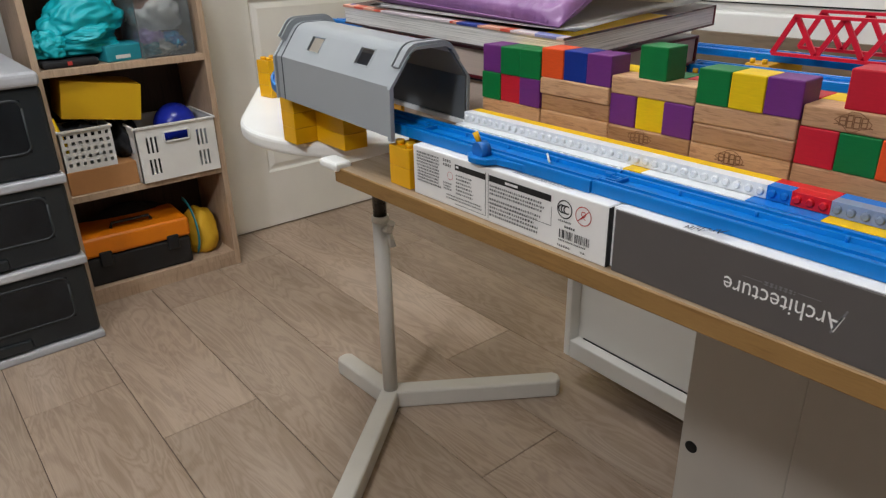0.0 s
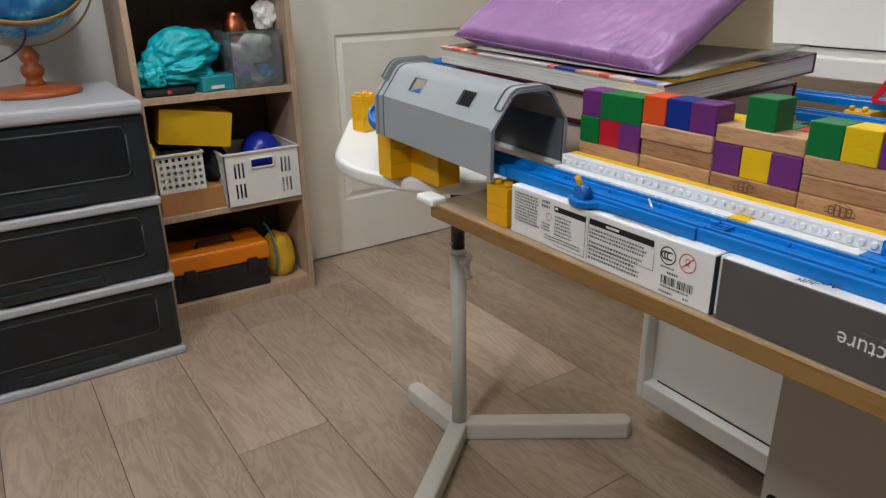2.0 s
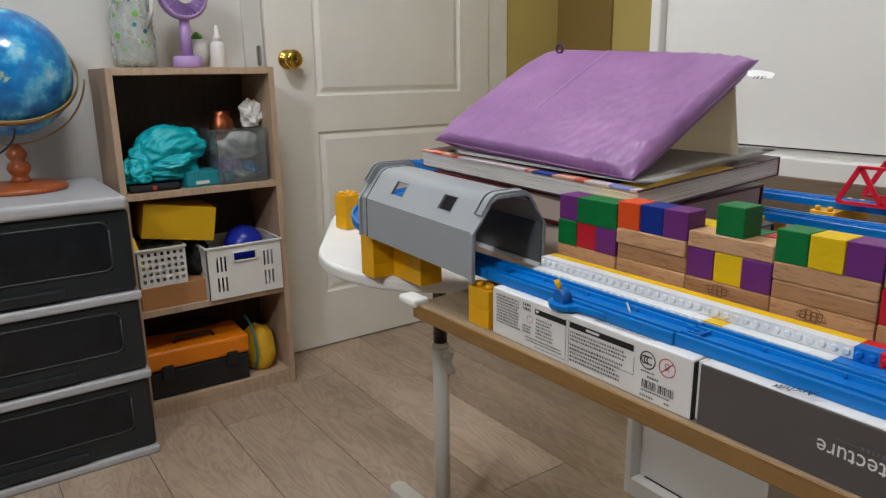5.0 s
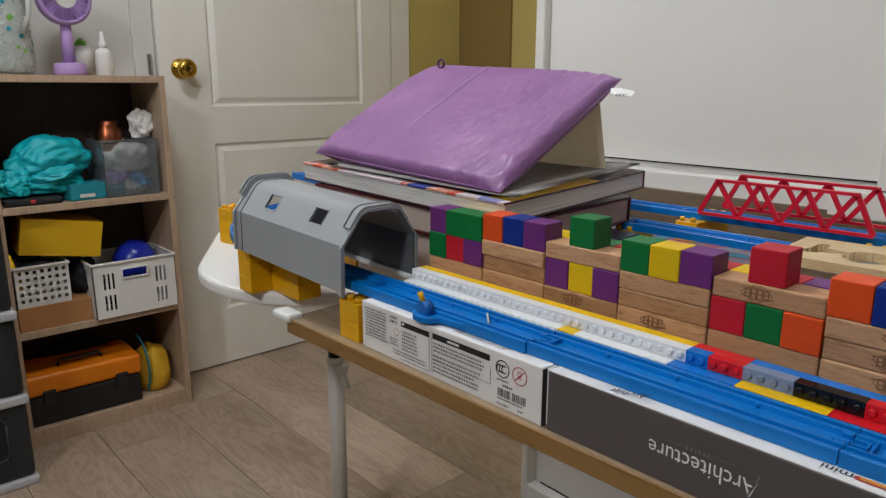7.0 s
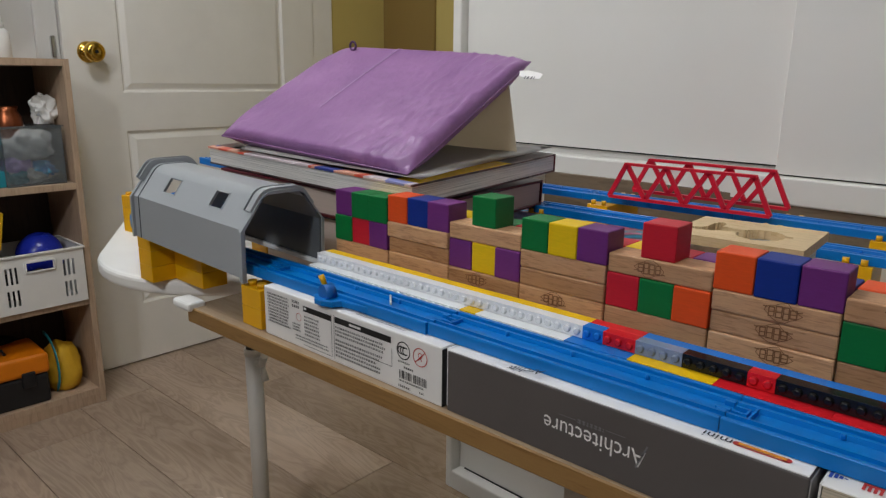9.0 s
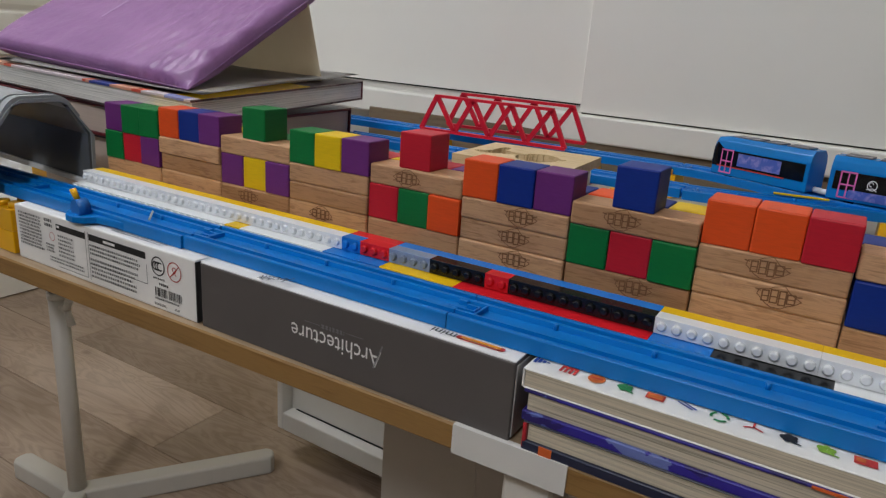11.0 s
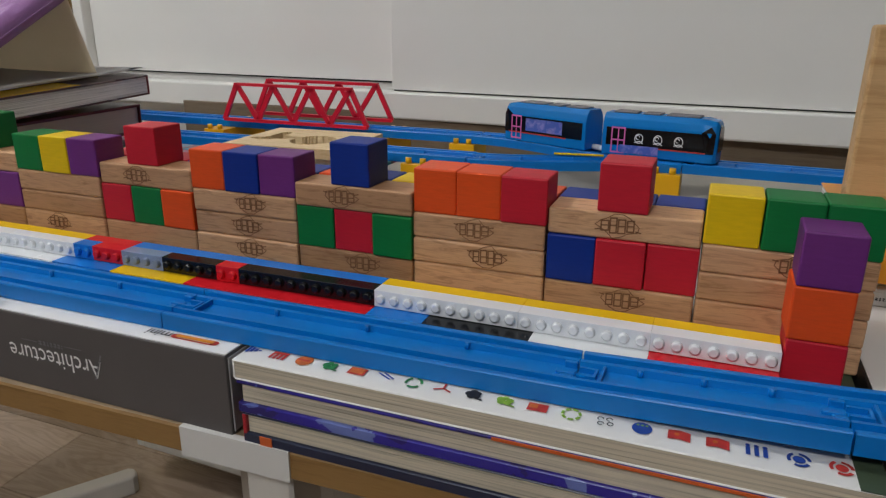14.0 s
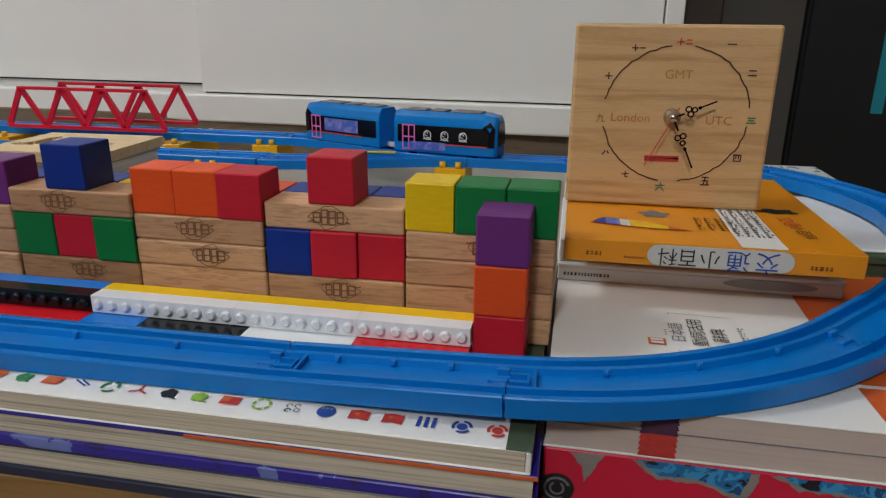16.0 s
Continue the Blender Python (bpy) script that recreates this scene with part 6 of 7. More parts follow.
for k, (x0, x1, depth) in enumerate(((0.339, 0.389, 0.0135), (0.394, 0.452, 0.010), (0.47, 0.52, 0.012))):
    w = x1 - x0
    edge = [(x0, 0.8048), (x0 + w * 0.2, 0.8048 - depth * 0.62), (x0 + w * 0.5, 0.8048 - depth * 0.6), (x0 + w * 0.72, 0.8048 - depth * 0.8), (x0 + w * 0.92, 0.8048 - depth * 1.15), (x1, 0.8048 - depth * 0.3), (x1, 0.8048)]
    part("torn_edge", poly(bmesh.new(), torn(edge, 0.0007, 3 + k)), "torn_grey", red, "ragged grey printed edge", on_front(0.4595))
    inner = [(x0 + 0.003 + (x - x0) * (w - 0.006) / w, 0.8050 - (0.8048 - z) * 0.78) for x, z in edge]
    part("torn_picture", poly(bmesh.new(), torn(inner, 0.0005, 13 + k)), "sea_blue", red, "blue printed picture", on_front(0.4592))
part("torn_edge", poly(bmesh.new(), torn([(0.313, 0.8048), (0.3185, 0.7985), (0.3205, 0.7905), (0.3235, 0.797), (0.328, 0.8048)], 0.0004, 5)), "torn_grey", red, "ragged grey printed edge", on_front(0.4595))
bmx = bmesh.new()
disc(bmx, 0.309, 0.786, 0.0075, 0, 20)
ring(bmx, 0.309, 0.786, 0.0058, 0.0012, 1, 20, 300, 16, 0.0002)
ring(bmx, 0.309, 0.786, 0.0034, 0.001, 1, 120, 420, 12, 0.0002)
part("wheel_picture", bmx, ["ink_black", "ink_grey"], red, "printed black wheel", on_front(0.4594))

# ---- books and the purple pouch behind the tunnel ----
b1 = hardback("large_picture_book", "large hardback picture book with a colourful cover", (-0.362, 0.0, 0.0), (0.0, 0.27, 0.0225), "cover_bright", "pages_white", 0.002, 0.0012, "back", pose(-0.398, 0.576, 0.8812, 2.4, 2.1, 2.0), "cover_maroon")
hardback("maroon_book", "maroon hardback book in the pile", (-0.33, 0.0, 0.0), (0.0, 0.255, 0.0335), "cover_maroon", "pages_pink", 0.0032, 0.003, "back", pose(-0.402, 0.590, 0.8468, 0, 2.0, 5))
hardback("cream_book", "thick book with cream pages at the bottom of the pile", (-0.30, 0.0, 0.0), (0.0, 0.20, 0.0705), "cover_navy", "pages_pink", 0.002, 0.003, "back", pose(-0.37, 0.592, TZ + 0.0002, 0, 1.0, 2))
part("edge_print", solid((-0.362, -0.0006, 0.0204), (-0.002, 0.012, 0.0229)), "cover_edge", b1, "cover edge in many colours")
part("corner_print", solid((-0.034, 0.0125, 0.0226), (-0.001, 0.17, 0.0230)), "brick_yellow", b1, "yellow corner of the cover")
sheet = thing("white_pad", "thin white drawing pad with curled pages", "pad", pose(-0.405, 0.593, 0.9052, 2.4, 2.1, 4))
bmx = bmesh.new()
NX, NYG = 14, 12
rows = []
for j in range(NYG + 1):
    row = []
    for i in range(NX + 1):
        u, v = i / NX, j / NYG
        zz = 0.0035 + 0.012 * max(0, u - 0.55) ** 1.5 * (0.3 + v) + 0.001 * math.sin(6 * v)
        row.append(bmx.verts.new((-0.30 + 0.31 * u, -0.008 + 0.26 * v, zz)))
    rows.append(row)
for p, q in zip(rows, rows[1:]):
    for i in range(NX):
        bmx.faces.new((p[i], p[i + 1], q[i + 1], q[i])).smooth = True
bmesh.ops.solidify(bmx, geom=bmx.faces[:], thickness=0.003)
part("pad", bmx, "card_white", sheet)
stand = thing("book_stand", "beige cardboard stand behind the pouch", "stand")
st = bmesh.new()
for q in ([(-0.70, 0.775, 0.922), (-0.43, 0.795, 0.913), (-0.418, 0.757, 1.0), (-0.69, 0.737, 1.01)],):
    f = st.faces.new([st.verts.new(p) for p in q])
bmesh.ops.solidify(st, geom=st.faces[:], thickness=0.0035)
part("board", st, "card_beige", stand)

pouch = thing("pouch", "padded purple pouch leaning on a book stand", "pouch")
QUAD = [Vector((-0.741, 0.573, 0.931)), Vector((-0.416, 0.587, 0.9115)), Vector((-0.419, 0.799, 1.027)), Vector((-0.752, 0.786, 1.044))]


def pouch_surface(side):
    own = bmesh.new()
    n, nu = 60, 150
    grid = []
    up = (QUAD[1] - QUAD[0]).cross(QUAD[3] - QUAD[0]).normalized()
    for j in range(n + 1):
        row = []
        for i in range(nu + 1):
            u, v = i / nu, j / n
            p = (QUAD[0] * (1 - u) + QUAD[1] * u) * (1 - v) + (QUAD[3] * (1 - u) + QUAD[2] * u) * v
            eu, ev = min(u, 1 - u), min(v, 1 - v)
            puff = math.sqrt(max(0, 1 - max(0, 1 - eu / 0.035) ** 2) * max(0, 1 - max(0, 1 - ev / 0.035) ** 2))
            edge = 0.006 * math.sin(math.pi * u) * (1 if ev < 0.001 else 0)
            wr = noise.fractal(Vector((u * 5, v * 4, 3.1)), 1.0, 2.1, 4)
            fine = noise.noise(Vector((u * 34, v * 26, 1.7)))
            corner = math.exp(-((u - 1) ** 2 + v ** 2) / 0.02)
            crease = math.exp(-((u - 0.39) / 0.009) ** 2) * min(1.0, max(0.0, (v - 0.3) / 0.2)) * (0.6 + 0.4 * noise.noise(Vector((v * 30, 2, 2))))
            pinch = 1 - 0.55 * sum(math.exp(-((u - cu_) ** 2 * 2.4 + (v - cv_) ** 2) / 0.012) for cu_ in (0, 1) for cv_ in (0, 1))
            h = 0.0120 * puff * pinch + 0.0016 * crease + 0.002 * puff * math.sin(math.pi * u) * math.sin(math.pi * v) + (0.0012 * wr + 0.0004 * fine + 0.006 * max(0.0, u - 0.5) * noise.noise(Vector((u * 48, v * 14, 4.4)))) * puff + 0.004 * corner * noise.noise(Vector((u * 22, v * 22, 9)))
            if side < 0:
                h = 0.011 * puff * pinch
            row.append(own.verts.new(p + up * h * side + Vector((0, 0, edge * 0.2))))
        grid.append(row)
    for p, q in zip(grid, grid[1:]):
        for i in range(nu):
            vs = (p[i], p[i + 1], q[i + 1], q[i])
            own.faces.new(vs if side > 0 else vs[::-1]).smooth = True
    return own


bmx = pouch_surface(1)
add(bmx, pouch_surface(-1))
bmesh.ops.remove_doubles(bmx, verts=bmx.verts[:], dist=0.0002)
part("body", bmx, "pouch_purple", pouch)
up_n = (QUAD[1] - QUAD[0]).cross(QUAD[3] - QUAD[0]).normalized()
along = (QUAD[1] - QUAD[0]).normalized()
# thin strip on the fold; its pale colour paints the highlight there
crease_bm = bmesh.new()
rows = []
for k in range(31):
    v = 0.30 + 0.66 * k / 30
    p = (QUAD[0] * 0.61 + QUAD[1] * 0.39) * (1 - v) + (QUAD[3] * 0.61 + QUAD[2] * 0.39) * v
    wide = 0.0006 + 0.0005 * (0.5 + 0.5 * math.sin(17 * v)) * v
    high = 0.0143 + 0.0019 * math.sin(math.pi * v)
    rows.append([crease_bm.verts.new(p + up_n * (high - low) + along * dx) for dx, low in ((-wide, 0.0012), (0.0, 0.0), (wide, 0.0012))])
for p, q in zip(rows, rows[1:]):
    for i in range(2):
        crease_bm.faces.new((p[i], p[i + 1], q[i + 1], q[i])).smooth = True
part("crease", crease_bm, "pouch_pale", pouch, "fold line across the pouch with painted sheen")
part("piping", sweep([QUAD[k % 4] for k in (0, 1, 2, 3, 0)], [(0.0009 * math.cos(a), 0.0009 * math.sin(a)) for a in [k * math.pi / 4 for k in range(8)]], True, None, 0, True), "pouch_purple", pouch, "purple edge seam")
pts = [(0, 0), (0.012, 0.001), (0.03, -0.002), (0.035, -0.004), (0.034, -0.011), (0.02, -0.011), (0.004, -0.008)]
tagp = outline_slab(pts, 0, 0.0006)
tag_ob = part("tag", tagp, "card_white", pouch, "small white fabric tag", Matrix.Translation((-0.413, 0.770, 1.016)) @ Matrix.Rotation(radians(48), 4, "X") @ Matrix.Rotation(radians(-2), 4, "Z"))
part("print", fake_lines(bmesh.new(), 0.012, -0.012, 0.026, -0.007, 1, rnd, 0.8), "ink_grey", tag_ob, "", on_top(0.0009))
pull = [Vector((-0.706, 0.768, 1.05)) + Vector((0.006 * math.cos(a), 0, 0.006 * math.sin(a))) for a in [k * math.pi / 8 for k in range(17)]]
part("zip_pull", sweep(pull, [(0.0016 * math.cos(a), 0.0016 * math.sin(a)) for a in [k * math.pi / 3 for k in range(6)]], True, None, 0, True, Vector((0, 1, 0))), "pouch_dark", pouch, "dark purple loop")

# ---- drawer tower ----
DX, DY0, DY1 = -1.862, -0.16, 0.388
dr = thing("drawer_tower", "grey plastic tower of three dark translucent drawers", "drawers", (0, 0, 0))
part("lid", solid((-2.30, DY0 - 0.008, 0.694), (DX + 0.012, DY1 - 0.004, 0.730), 0.012, 3), "drawer_grey", dr, "pale grey top board with a rounded lip")
part("base", solid((-2.29, DY0 + 0.004, 0.0), (DX + 0.006, DY1 + 0.002, 0.022), 0.006, 2), "drawer_grey", dr)
part("back", solid((-2.292, DY0 + 0.006, 0.022), (-2.28, DY1 - 0.006, 0.694)), "drawer_grey", dr)
for z0, z1 in ((0.022, 0.228), (0.252, 0.452), (0.476, 0.694)):
    d = part("drawer", solid((-2.278, DY0 + 0.004, z0), (DX - 0.004, DY1 - 0.003, z1), 0.012, 3), "drawer_dark", dr, "dark grey translucent drawer")
    wy0, wy1, wz0, wz1 = DY0 + 0.07, DY1 - 0.055, z0 + 0.062, z1 - 0.028
    rim = []
    for cy, cz, a0 in ((wy1 - 0.02, wz1 - 0.02, 0), (wy0 + 0.02, wz1 - 0.02, 90), (wy0 + 0.02, wz0 + 0.02, 180), (wy1 - 0.02, wz0 + 0.02, 270)):
        rim += [Vector((DX - 0.004, cy + 0.02 * math.cos(radians(a0 + 15 * k)), cz + 0.02 * math.sin(radians(a0 + 15 * k)))) for k in range(7)]
    part("window_rim", sweep(rim + rim[:1], [(-0.003, -0.0012), (0.003, -0.0012), (0.003, 0.0016), (-0.003, 0.0016)], True, None, 0, True, Vector((1, 0, 0))), "drawer_rim", d, "rounded drawer window rim")
    part("window", solid((DX - 0.004, wy0, wz0), (DX - 0.0032, wy1, wz1)), "drawer_window", d, "smoky drawer window")
    part("grip", solid((DX - 0.006, DY0 + 0.14, z0 + 0.006), (DX + 0.004, DY1 - 0.17, z0 + 0.036), 0.006, 2), "drawer_dark", d)
for z in (0.238, 0.462):
    part("rail", solid((-2.29, DY0 - 0.002, z - 0.012), (DX + 0.007, DY1 + 0.003, z + 0.012), 0.007, 3), "drawer_grey", dr, "pale grey rail between drawers")

# ---- globe ----
globe = thing("globe", "blue globe on a turned reddish wooden stand", "globe", (-2.13, 0.178, 0.7302))
part("base", lathe([(0, 0), (0.108, 0), (0.112, 0.006), (0.108, 0.014), (0.088, 0.02), (0.05, 0.024), (0, 0.024)], 40), "wood_red", globe)
part("stem", lathe([(0, 0.022), (0.026, 0.022), (0.022, 0.034), (0.018, 0.04), (0.026, 0.05), (0.03, 0.062), (0.025, 0.074), (0.016, 0.08), (0.024, 0.09), (0.026, 0.1), (0.018, 0.11), (0.01, 0.122), (0, 0.122)], 28), "wood_red", globe)
GC = Vector((0.0, 0.0, 0.307))
ball = bmesh.new()
bmesh.ops.create_uvsphere(ball, u_segments=40, v_segments=24, radius=0.162)
for f in ball.faces:
    f.smooth = True
part("ball", ball, "globe_map", globe, "glossy printed globe ball", Matrix.Translation(GC))
tilt = Vector((0.72, 0.0, 0.69))
low = Vector((0.69, 0.0, -0.72))
ringp = [GC + 0.1705 * (Vector((0, 1, 0)) * math.cos(a) + low * math.sin(a)) for a in [2 * math.pi * k / 64 for k in range(65)]]
part("ring", sweep(ringp, [(-0.0018, -0.008), (0.0018, -0.008), (0.0018, 0.008), (-0.0018, 0.008)], True, None, 0, True, tilt), "globe_gold", globe, "gilt ring round the ball")
armp = [GC + 0.184 * Vector((0.15 * math.cos(a), math.cos(a), math.sin(a))) for a in [radians(-178 + 172 * k / 40) for k in range(41)]]
part("cradle", sweep(armp, [(-0.0022, -0.003), (0.0022, -0.003), (0.0022, 0.003), (-0.0022, 0.003)], True, None, 0, True, Vector((1, 0, 0))), "globe_gold", globe, "thin half-round metal cradle")
wire_path = [Vector((0.128 - 0.003 * k, -0.004 - 0.0012 * k * k, 0.172 - 0.0125 * k + 0.00035 * k * k)) for k in range(13)]
part("cable", sweep(wire_path, [(0.0026 * math.cos(a), 0.0026 * math.sin(a)) for a in [k * math.pi / 3 for k in range(6)]], True, None, 0, True), "cloth_black", globe, "thin black cable")

# ---- bookcase ----
BX, BY0, BY1, BTOP = -2.063, 0.407, 0.886, 1.047
sh = thing("bookcase", "low oak-look open bookcase with three compartments", "bookcase")
T = 0.018
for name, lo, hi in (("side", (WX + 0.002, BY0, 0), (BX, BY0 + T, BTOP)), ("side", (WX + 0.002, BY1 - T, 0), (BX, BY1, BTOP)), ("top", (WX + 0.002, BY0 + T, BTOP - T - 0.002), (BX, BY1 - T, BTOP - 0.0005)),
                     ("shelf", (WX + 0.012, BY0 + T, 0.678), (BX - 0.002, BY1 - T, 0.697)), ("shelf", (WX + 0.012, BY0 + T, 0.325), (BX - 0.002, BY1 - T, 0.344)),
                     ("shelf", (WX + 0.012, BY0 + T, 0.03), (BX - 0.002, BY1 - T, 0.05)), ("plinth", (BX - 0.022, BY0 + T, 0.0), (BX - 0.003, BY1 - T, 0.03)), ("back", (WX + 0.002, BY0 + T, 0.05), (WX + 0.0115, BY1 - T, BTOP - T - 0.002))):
    # the back board takes the wood with painted shade
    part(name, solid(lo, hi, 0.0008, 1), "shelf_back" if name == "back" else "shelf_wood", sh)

# on top of the bookcase
jug = thing("jug", "clear glass water jug with printed spots and a white lid", "jug", (-2.18, 0.515, BTOP))
part("vessel", lathe([(0, 0.004), (0.052, 0.004), (0.058, 0.01), (0.06, 0.03), (0.058, 0.12), (0.052, 0.22), (0.054, 0.255), (0.052, 0.255), (0.05, 0.22), (0.056, 0.12), (0.057, 0.03), (0.05, 0.012), (0, 0.010)], 32), "jug_glass", jug)
part("lid", rod((0, 0, 0.2555), (0, 0, 0.28), 0.054, 28), "basket_white", jug)
part("handle", sweep([Vector((0.05, 0.02, 0.23)), Vector((0.085, 0.035, 0.24)), Vector((0.098, 0.04, 0.2)), Vector((0.09, 0.037, 0.15)), Vector((0.058, 0.024, 0.11))], [(0.009 * math.cos(a), 0.006 * math.sin(a)) for a in [k * math.pi / 4 for k in range(8)]], True, None, 0, True, Vector((0, 1, 0))), "basket_white", jug, "white jug handle")
sp = random.Random(8)
for k in range(12):
    a, z = sp.uniform(-1.2, 1.2), sp.uniform(0.05, 0.2)
    part("spot", rod((0, 0, 0), (0, 0, 0.0008), sp.uniform(0.004, 0.008), 10), "leaf_green" if k % 3 else "teal_card", jug, "", Matrix.Translation((0.0595 * math.cos(a), 0.0595 * math.sin(a), z)) @ Matrix.Rotation(a, 4, "Z") @ Matrix.Rotation(radians(90), 4, "Y"))
fan = thing("desk_fan", "small lilac plastic desk fan", "fan", (-2.15, 0.655, BTOP))
part("base", lathe([(0, 0), (0.041, 0), (0.043, 0.004), (0.041, 0.03), (0.035, 0.034), (0, 0.034)], 28), "lilac", fan)
part("stalk", rod((0, 0, 0.034), (0, 0, 0.14), 0.017, 18, 0.014), "lilac", fan)
head_m = Matrix.Translation((0.01, 0, 0.205)) @ Matrix.Rotation(radians(90), 4, "Y")
part("cage", lathe([(0.064, -0.025), (0.07, -0.012), (0.07, 0.012), (0.064, 0.022), (0.058, 0.022), (0.064, 0.008), (0.064, -0.02), (0.05, -0.028), (0, -0.03), (0, -0.026)], 36), "lilac", fan, "", head_m)
spk = bmesh.new()
for k in range(28):
    a = 2 * math.pi * k / 28
    rod((0.022 * math.cos(a), 0.022 * math.sin(a), 0.024), (0.061 * math.cos(a + 0.25), 0.061 * math.sin(a + 0.25), 0.022), 0.0011, 5, None, spk)
part("grille", spk, "lilac", fan, "", head_m)
part("boss", rod((0, 0, 0.0), (0, 0, 0.026), 0.025, 24), "bag_white", fan, "pale round hub", head_m)
bottle = thing("spray_bottle", "small white plastic pump bottle", "bottle", (-2.15, 0.748, BTOP))
part("body", lathe([(0, 0), (0.021, 0), (0.023, 0.003), (0.023, 0.062), (0.019, 0.072), (0.011, 0.078), (0, 0.078)], 24), "basket_white", bottle)
part("pump", lathe([(0, 0.078), (0.0115, 0.078), (0.0115, 0.092), (0.007, 0.096), (0.006, 0.118), (0.003, 0.124), (0, 0.124)], 18), "basket_white", bottle)
cup = thing("tissue_cup", "pale plastic cup with a green sprig", "cup", (-2.22, 0.708, BTOP))
part("vessel", lathe([(0, 0), (0.03, 0), (0.034, 0.085), (0.031, 0.085), (0.028, 0.004), (0, 0.004)], 20), "bag_white", cup)
part("sprig", soft_lump(0.018, 0.014, 0.016, 4.4, 0.3, 3.0, 3), "leaf_green", cup, "", (0, 0, 0.078))

# top compartment
S1 = 0.6972
bag = thing("teal_bag", "crumpled teal cloth bag", "bag", (-2.175, 0.535, S1 + 0.021))
part("body", soft_lump(0.084, 0.118, 0.045, 1.3, 0.22, 1.5, 5, True, -0.9, 0.5), "teal_cloth", bag, "", (0, 0.012, 0.0))
part("fold", soft_lump(0.075, 0.112, 0.066, 7.7, 0.2, 1.25, 5, True, -1.0, 0.55), "teal_cloth", bag, "", pose(0.018, 0.042, 0.05, 10, 0, 6))
part("flap", soft_lump(0.05, 0.07, 0.022, 5.1, 0.2, 1.2, 5, True, -0.9, 0.3), "teal_cloth", bag, "", pose(0.05, 0.03, 0.048, 6, 14, -8))
part("tuft", soft_lump(0.037, 0.047, 0.044, 2.2, 0.25, 1.6, 5, True, -0.9, 0.5), "teal_cloth", bag, "", (0.055, -0.062, 0.004))
blk = thing("black_case", "flat black case with a red clasp", "case", (-2.13, 0.51, S1))
part("body", solid((-0.08, -0.075, 0), (0.05, 0.07, 0.02), 0.008, 3), "cloth_black", blk)
part("clasp", solid((0.05, -0.012, 0.006), (0.054, 0.0, 0.016), 0.001), "ink_red", blk, "small red clasp")
tb = thing("teal_box", "teal cardboard box with a pale label", "box", (-2.14, 0.648, S1))
part("body", solid((-0.06, -0.055, 0), (0.05, 0.055, 0.045), 0.004, 2), "teal_card", tb, "", pose(0, 0, 0, 0, 0, 8))
part("label", solid((0.0495, -0.03, 0.008), (0.0512, 0.012, 0.018)), "tape", tb, "", pose(0, 0, 0, 0, 0, 8))
cb = thing("clear_box", "clear plastic box filled with crumpled white bags", "box", (-2.165, 0.775, S1))
for lo, hi in (((-0.08, -0.078, 0), (0.08, 0.078, 0.003)), ((0.077, -0.078, 0.003), (0.08, 0.078, 0.165)), ((-0.08, -0.078, 0.003), (-0.077, 0.078, 0.165)), ((-0.077, -0.078, 0.003), (0.077, -0.075, 0.165)), ((-0.077, 0.075, 0.003), (0.077, 0.078, 0.165)), ((0.077, -0.083, 0.16), (0.086, 0.083, 0.167))):
    part("pane", solid(lo, hi, 0.001, 1), "clear_plastic", cb)
for n, (px, py, pz, a, b, c, m) in enumerate(((0.0, 0.0, 0.07, 0.062, 0.064, 0.05, "bag_white"), (0.02, -0.03, 0.03, 0.045, 0.034, 0.028, "lilac"), (0.025, 0.03, 0.02, 0.045, 0.035, 0.025, "globe_map"), (0.03, -0.035, 0.005, 0.04, 0.03, 0.022, "teal_card"), (0.0, 0.0, 0.004, 0.065, 0.065, 0.03, "bag_white"))):
    part("filling", soft_lump(a, b, c, 3.1 * n + 1, 0.35, 2.5, 4), m, cb, "", (px, py, pz))
wh = thing("plastic_bag", "crumpled white plastic bag", "bag", (-2.15, 0.835, S1 + 0.167))
part("body", soft_lump(0.022, 0.036, 0.048, 9.1, 0.5, 1.1, 5, True, -0.9, 0.6), "basket_white", wh)
cop = thing("copper_jar", "dark coppery jar standing on the box", "jar", (-2.175, 0.745, S1 + 0.13))
part("body", lathe([(0, 0), (0.034, 0), (0.04, 0.02), (0.036, 0.06), (0.026, 0.075), (0.03, 0.088), (0, 0.088)], 24), "copper", cop)

# middle compartment
S2 = 0.3442
card = thing("cardboard_box", "brown cardboard box on the shelf", "box", (-2.15, 0.525, S2))
part("body", solid((-0.1, -0.095, 0), (0.072, 0.095, 0.068), 0.0015, 1), "card_brown", card)


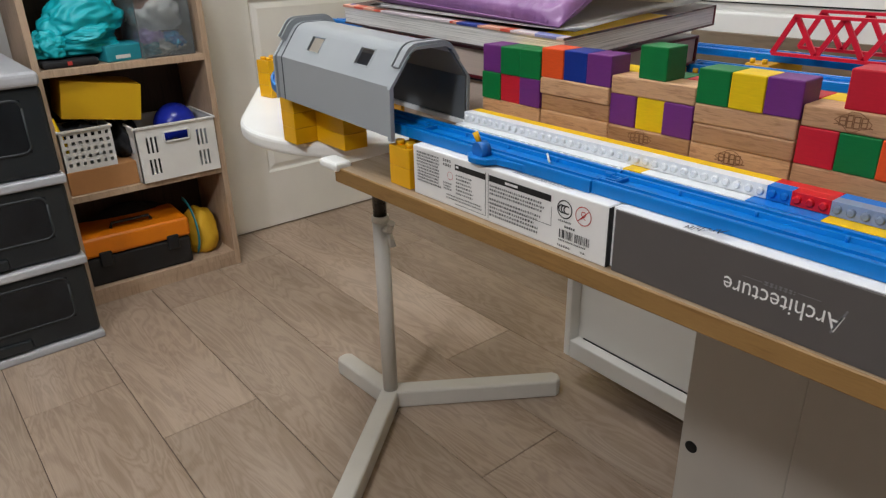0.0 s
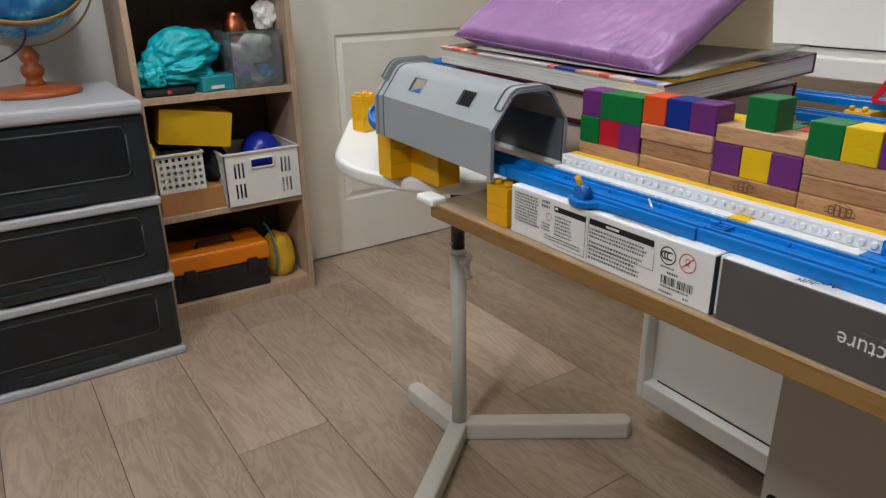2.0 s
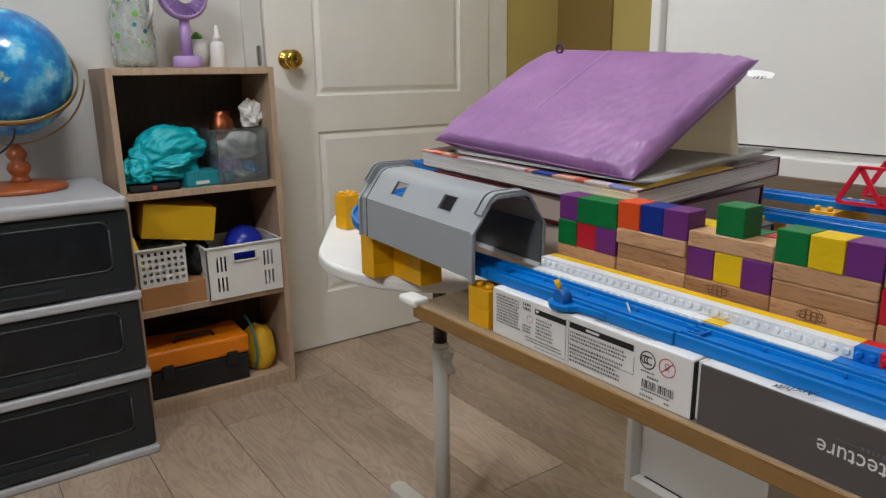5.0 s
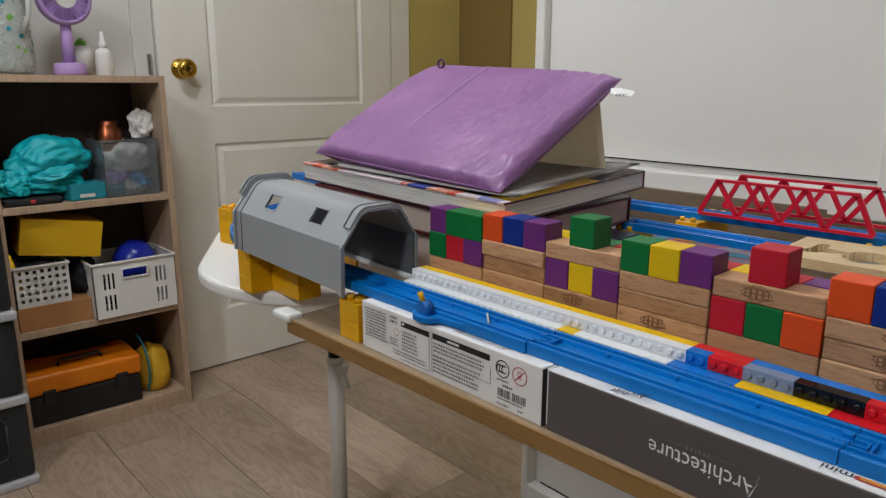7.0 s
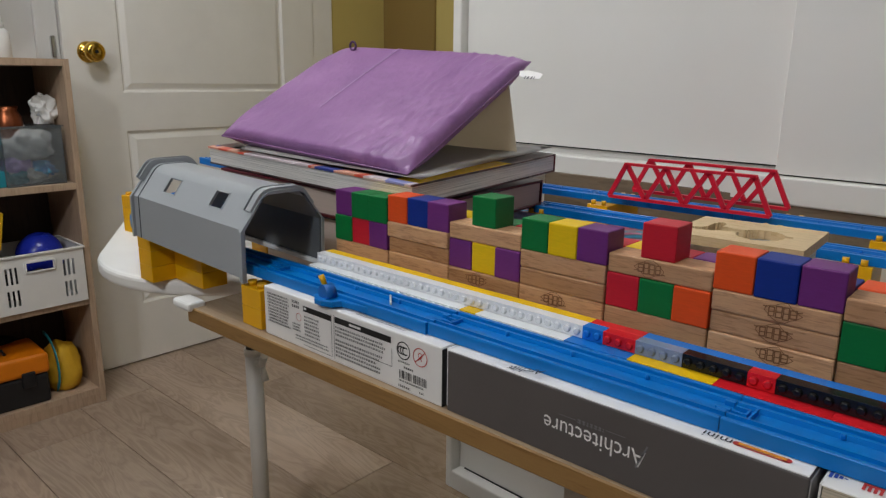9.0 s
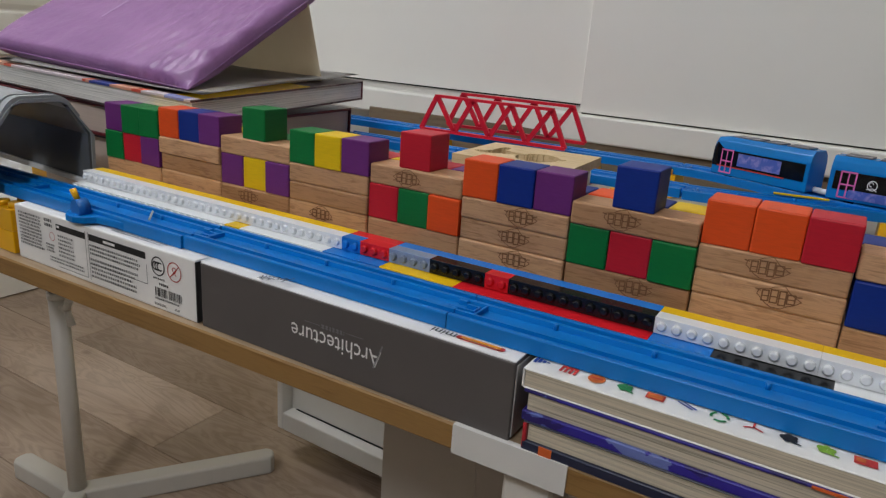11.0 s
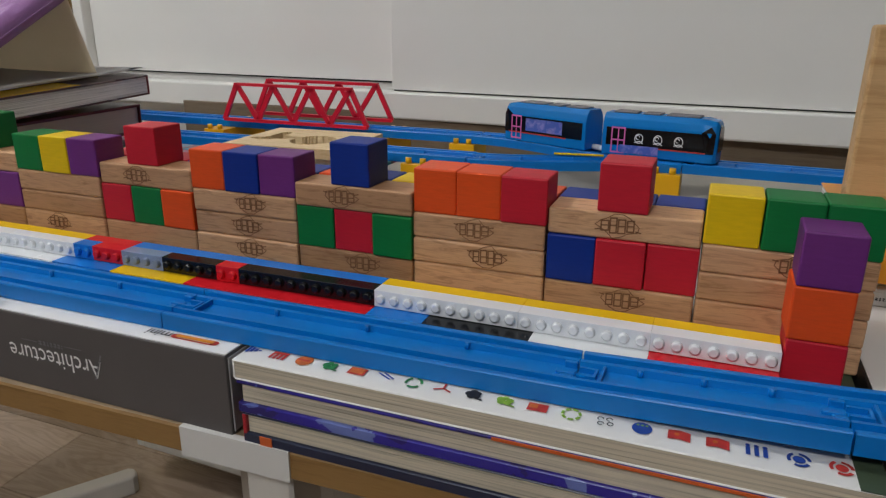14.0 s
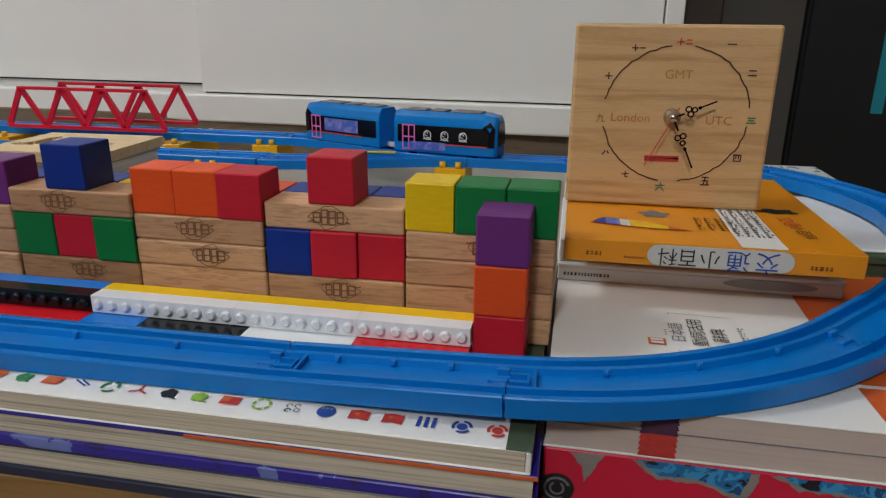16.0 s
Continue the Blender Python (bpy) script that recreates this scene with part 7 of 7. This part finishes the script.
def basket(at, lx, ly, h, name, label, slots, turn=0.0):
    t = thing(name, label, "basket", at @ Matrix.Rotation(radians(turn), 4, "Z"))
    front_p = holed_plate(ly, h, 0.003, slots)
    front_p.transform(Matrix(((0, 0, 1, lx / 2 - 0.003), (1, 0, 0, -ly / 2), (0, 1, 0, 0), (0, 0, 0, 1))))
    part("front", front_p, "basket_white", t)
    b = bmesh.new()
    for lo, hi in (((-lx / 2, -ly / 2, 0), (lx / 2 - 0.003, ly / 2, 0.003)), ((-lx / 2, -ly / 2, 0.003), (-lx / 2 + 0.003, ly / 2, h)), ((-lx / 2 + 0.003, ly / 2 - 0.003, 0.003), (lx / 2 - 0.003, ly / 2, h))):
        solid(lo, hi, 0, 1, b)
    sidep = holed_plate(lx, h, 0.003, [(s[0] * lx / ly, s[1], s[2] * lx / ly, s[3]) for s in slots])
    add(b, sidep, Matrix(((1, 0, 0, -lx / 2), (0, 0, 1, -ly / 2), (0, 1, 0, 0), (0, 0, 0, 1))))
    part("tub", b, "basket_white", t)
    r = bmesh.new()
    for lo, hi in (((lx / 2 - 0.003, -ly / 2 - 0.004, h - 0.004), (lx / 2 + 0.005, ly / 2 + 0.004, h + 0.003)), ((-lx / 2 - 0.004, -ly / 2 - 0.004, h - 0.004), (-lx / 2 + 0.003, ly / 2 + 0.004, h + 0.003)), ((-lx / 2 + 0.003, -ly / 2 - 0.004, h - 0.004), (lx / 2 - 0.003, -ly / 2 + 0.003, h + 0.003)), ((-lx / 2 + 0.003, ly / 2 - 0.003, h - 0.004), (lx / 2 - 0.003, ly / 2 + 0.004, h + 0.003))):
        solid(lo, hi, 0.0015, 2, r)
    part("rim", r, "basket_white", t)
    return t


holes = [(0.012 + 0.0185 * i, 0.014 + 0.02 * j, 0.021 + 0.0185 * i, 0.024 + 0.02 * j) for i in range(7) for j in range(5)]
sb_ = basket(Matrix.Translation((-2.14, 0.50, S2 + 0.0683)), 0.12, 0.14, 0.115, "small_basket", "small white plastic basket with square holes", holes)
part("filling", soft_lump(0.05, 0.06, 0.03, 5.5, 0.35, 3.0, 4), "cloth_black", sb_, "dark odds and ends", (0, 0, 0.072))
yst = thing("marker_pen", "thick yellow marker pen", "pen", pose(-2.10, 0.44, S2 + 0.16, 12, -8, 0))
part("barrel", rod((0, 0, -0.05), (0, 0, 0.06), 0.009, 14), "brick_yellow", yst)
yb = thing("yellow_box", "yellow cardboard box resting on the baskets", "box", pose(-2.152, 0.5634, S2 + 0.1985, -9.5, 0, -3))
part("body", solid((-0.1, -0.108, 0), (0.06, 0.102, 0.104), 0.0015, 2), "box_yellow", yb)
slots = [(0.125 - 0.036, 0.105, 0.125 + 0.036, 0.128)]
for sx in (0.03, 0.043, 0.056):
    for z0, z1 in ((0.02, 0.062), (0.078, 0.122)):
        slots.append((sx, z0, sx + 0.0065, z1))
        slots.append((0.25 - sx - 0.0065, z0, 0.25 - sx, z1))
bb_ = basket(Matrix.Translation((-2.148, 0.7425, S2 + 0.0004)), 0.19, 0.24, 0.165, "storage_basket", "white plastic storage basket with slots and a grip hole", [(a * 0.24 / 0.25, b * 1.1, c * 0.24 / 0.25, d * 1.1) for a, b, c, d in slots])
part("filling", soft_lump(0.075, 0.085, 0.05, 6.5, 0.25, 2.5, 4), "cloth_black", bb_, "dark bundle", (0, 0, 0.02))
grip = [Vector((0.0962, y, z)) for y, z in ((-0.036, 0.113), (0.036, 0.113), (0.0385, 0.117), (0.0385, 0.139), (0.036, 0.143), (-0.036, 0.143), (-0.0385, 0.139), (-0.0385, 0.117), (-0.036, 0.113))]
part("grip_rim", sweep(grip, [(-0.0025, -0.0025), (0.0025, -0.0025), (0.0025, 0.0025), (-0.0025, 0.0025)], True, None, 0, True, Vector((1, 0, 0))), "basket_white", bb_, "raised rim round the grip hole")
hel = thing("blue_helmet", "round glossy blue plastic helmet in the basket", "helmet", (-2.17, 0.782, S2 + 0.075))
hb = soft_lump(0.062, 0.066, 0.074, 0.4, 0.02, 1.0, 4)
part("shell", hb, "helmet_blue", hel)
cl = thing("dark_cloth", "dark bundle of cloth between the baskets", "cloth", (-2.17, 0.625, S2 + 0.0685))
part("body", soft_lump(0.06, 0.04, 0.06, 4.9, 0.3, 2.2, 4), "cloth_black", cl)

# lower compartment
S3 = 0.0503
tool = thing("toolbox", "black toolbox with an orange lid and black latches", "toolbox", pose(-2.165, 0.583, S3, 0, 0, -2))
part("body", solid((-0.085, -0.155, 0), (0.085, 0.155, 0.092), 0.008, 2), "tool_black", tool)
part("lid", solid((-0.09, -0.16, 0.0925), (0.09, 0.16, 0.155), 0.012, 3), "tool_orange", tool, "orange plastic lid")
for y in (-0.1, 0.1):
    part("latch", solid((0.083, y - 0.018, 0.06), (0.095, y + 0.018, 0.108), 0.004, 2), "tool_black", tool)
hp = [Vector((0.03, -0.06, 0.155)), Vector((0.03, -0.055, 0.17)), Vector((0.03, 0.055, 0.17)), Vector((0.03, 0.06, 0.155))]
part("handle", sweep(hp, [(0.007 * math.cos(a), 0.005 * math.sin(a)) for a in [k * math.pi / 4 for k in range(8)]]), "tool_black", tool)
sack = thing("yellow_bag", "soft yellow bag with a teal stripe", "bag", (-2.165, 0.80, S3))
part("body", soft_lump(0.075, 0.055, 0.085, 2.9, 0.12, 1.6, 4), "bag_yellow", sack)
st_path = [Vector((-0.02 + 0.094 * math.cos(a), -0.032, 0.082 + 0.095 * math.sin(a))) for a in [radians(-55 + 150 * k / 14) for k in range(15)]]
part("stripe", sweep(st_path, [(-0.006, -0.0015), (0.006, -0.0015), (0.006, 0.0015), (-0.006, 0.0015)], True, None, 0, True, Vector((0, 1, 0))), "teal_card", sack, "teal stripe")
dark_b = thing("black_bag", "black bag at the back of the shelf", "bag", (-2.25, 0.60, S3 + 0.0002))
part("body", soft_lump(0.035, 0.16, 0.11, 8.3, 0.12, 2.0, 4), "cloth_black", dark_b)

# ---- dark cabinet beyond the wardrobe ----
dk = thing("dark_cabinet", "tall black cabinet standing in shade", "cabinet")
part("body", solid((0.604, 1.27, 0), (1.3, 1.555, 1.9), 0.004, 2), "dark", dk)
part("door", solid((0.606, 1.262, 0.02), (0.80, 1.2695, 1.88), 0.002), "dark", dk)
part("door", solid((0.804, 1.262, 0.02), (1.29, 1.2695, 1.88), 0.002), "dark", dk)
# teal strip paints the cyan reflection on the cabinet's glossy door
part("note", solid((0.702, 1.2605, 0.865), (0.717, 1.262, 0.985)), "teal_card", dk, "narrow blue strip painted as a reflection")

# ---- floor boards ----
PW, Y0 = 0.2245, 0.133
ENDS = {0: -1.593, 1: -1.308, 3: -0.761}
prn = random.Random(21)
r0 = int(math.floor((SY - Y0) / PW))
r1 = int(math.ceil((NY - Y0) / PW))
for r in range(r0, r1):
    ya, yb_ = max(SY, Y0 + r * PW), min(NY, Y0 + (r + 1) * PW)
    if yb_ - ya < 0.01:
        continue
    start = ENDS.get(r, -1.9 + prn.uniform(0, 1.3))
    cuts = [start + 1.285 * k for k in range(-3, 5)]
    edges = [WX] + [c for c in cuts if WX + 0.05 < c < EX - 0.05] + [EX]
    for a, b in zip(edges, edges[1:]):
        ob = part("plank", solid((0.0008, 0.0008, -0.0034), (b - a - 0.0008, yb_ - ya - 0.0008, 0.0), 0.0011, 1), "plank", floor_base, "", (a, ya, 0))
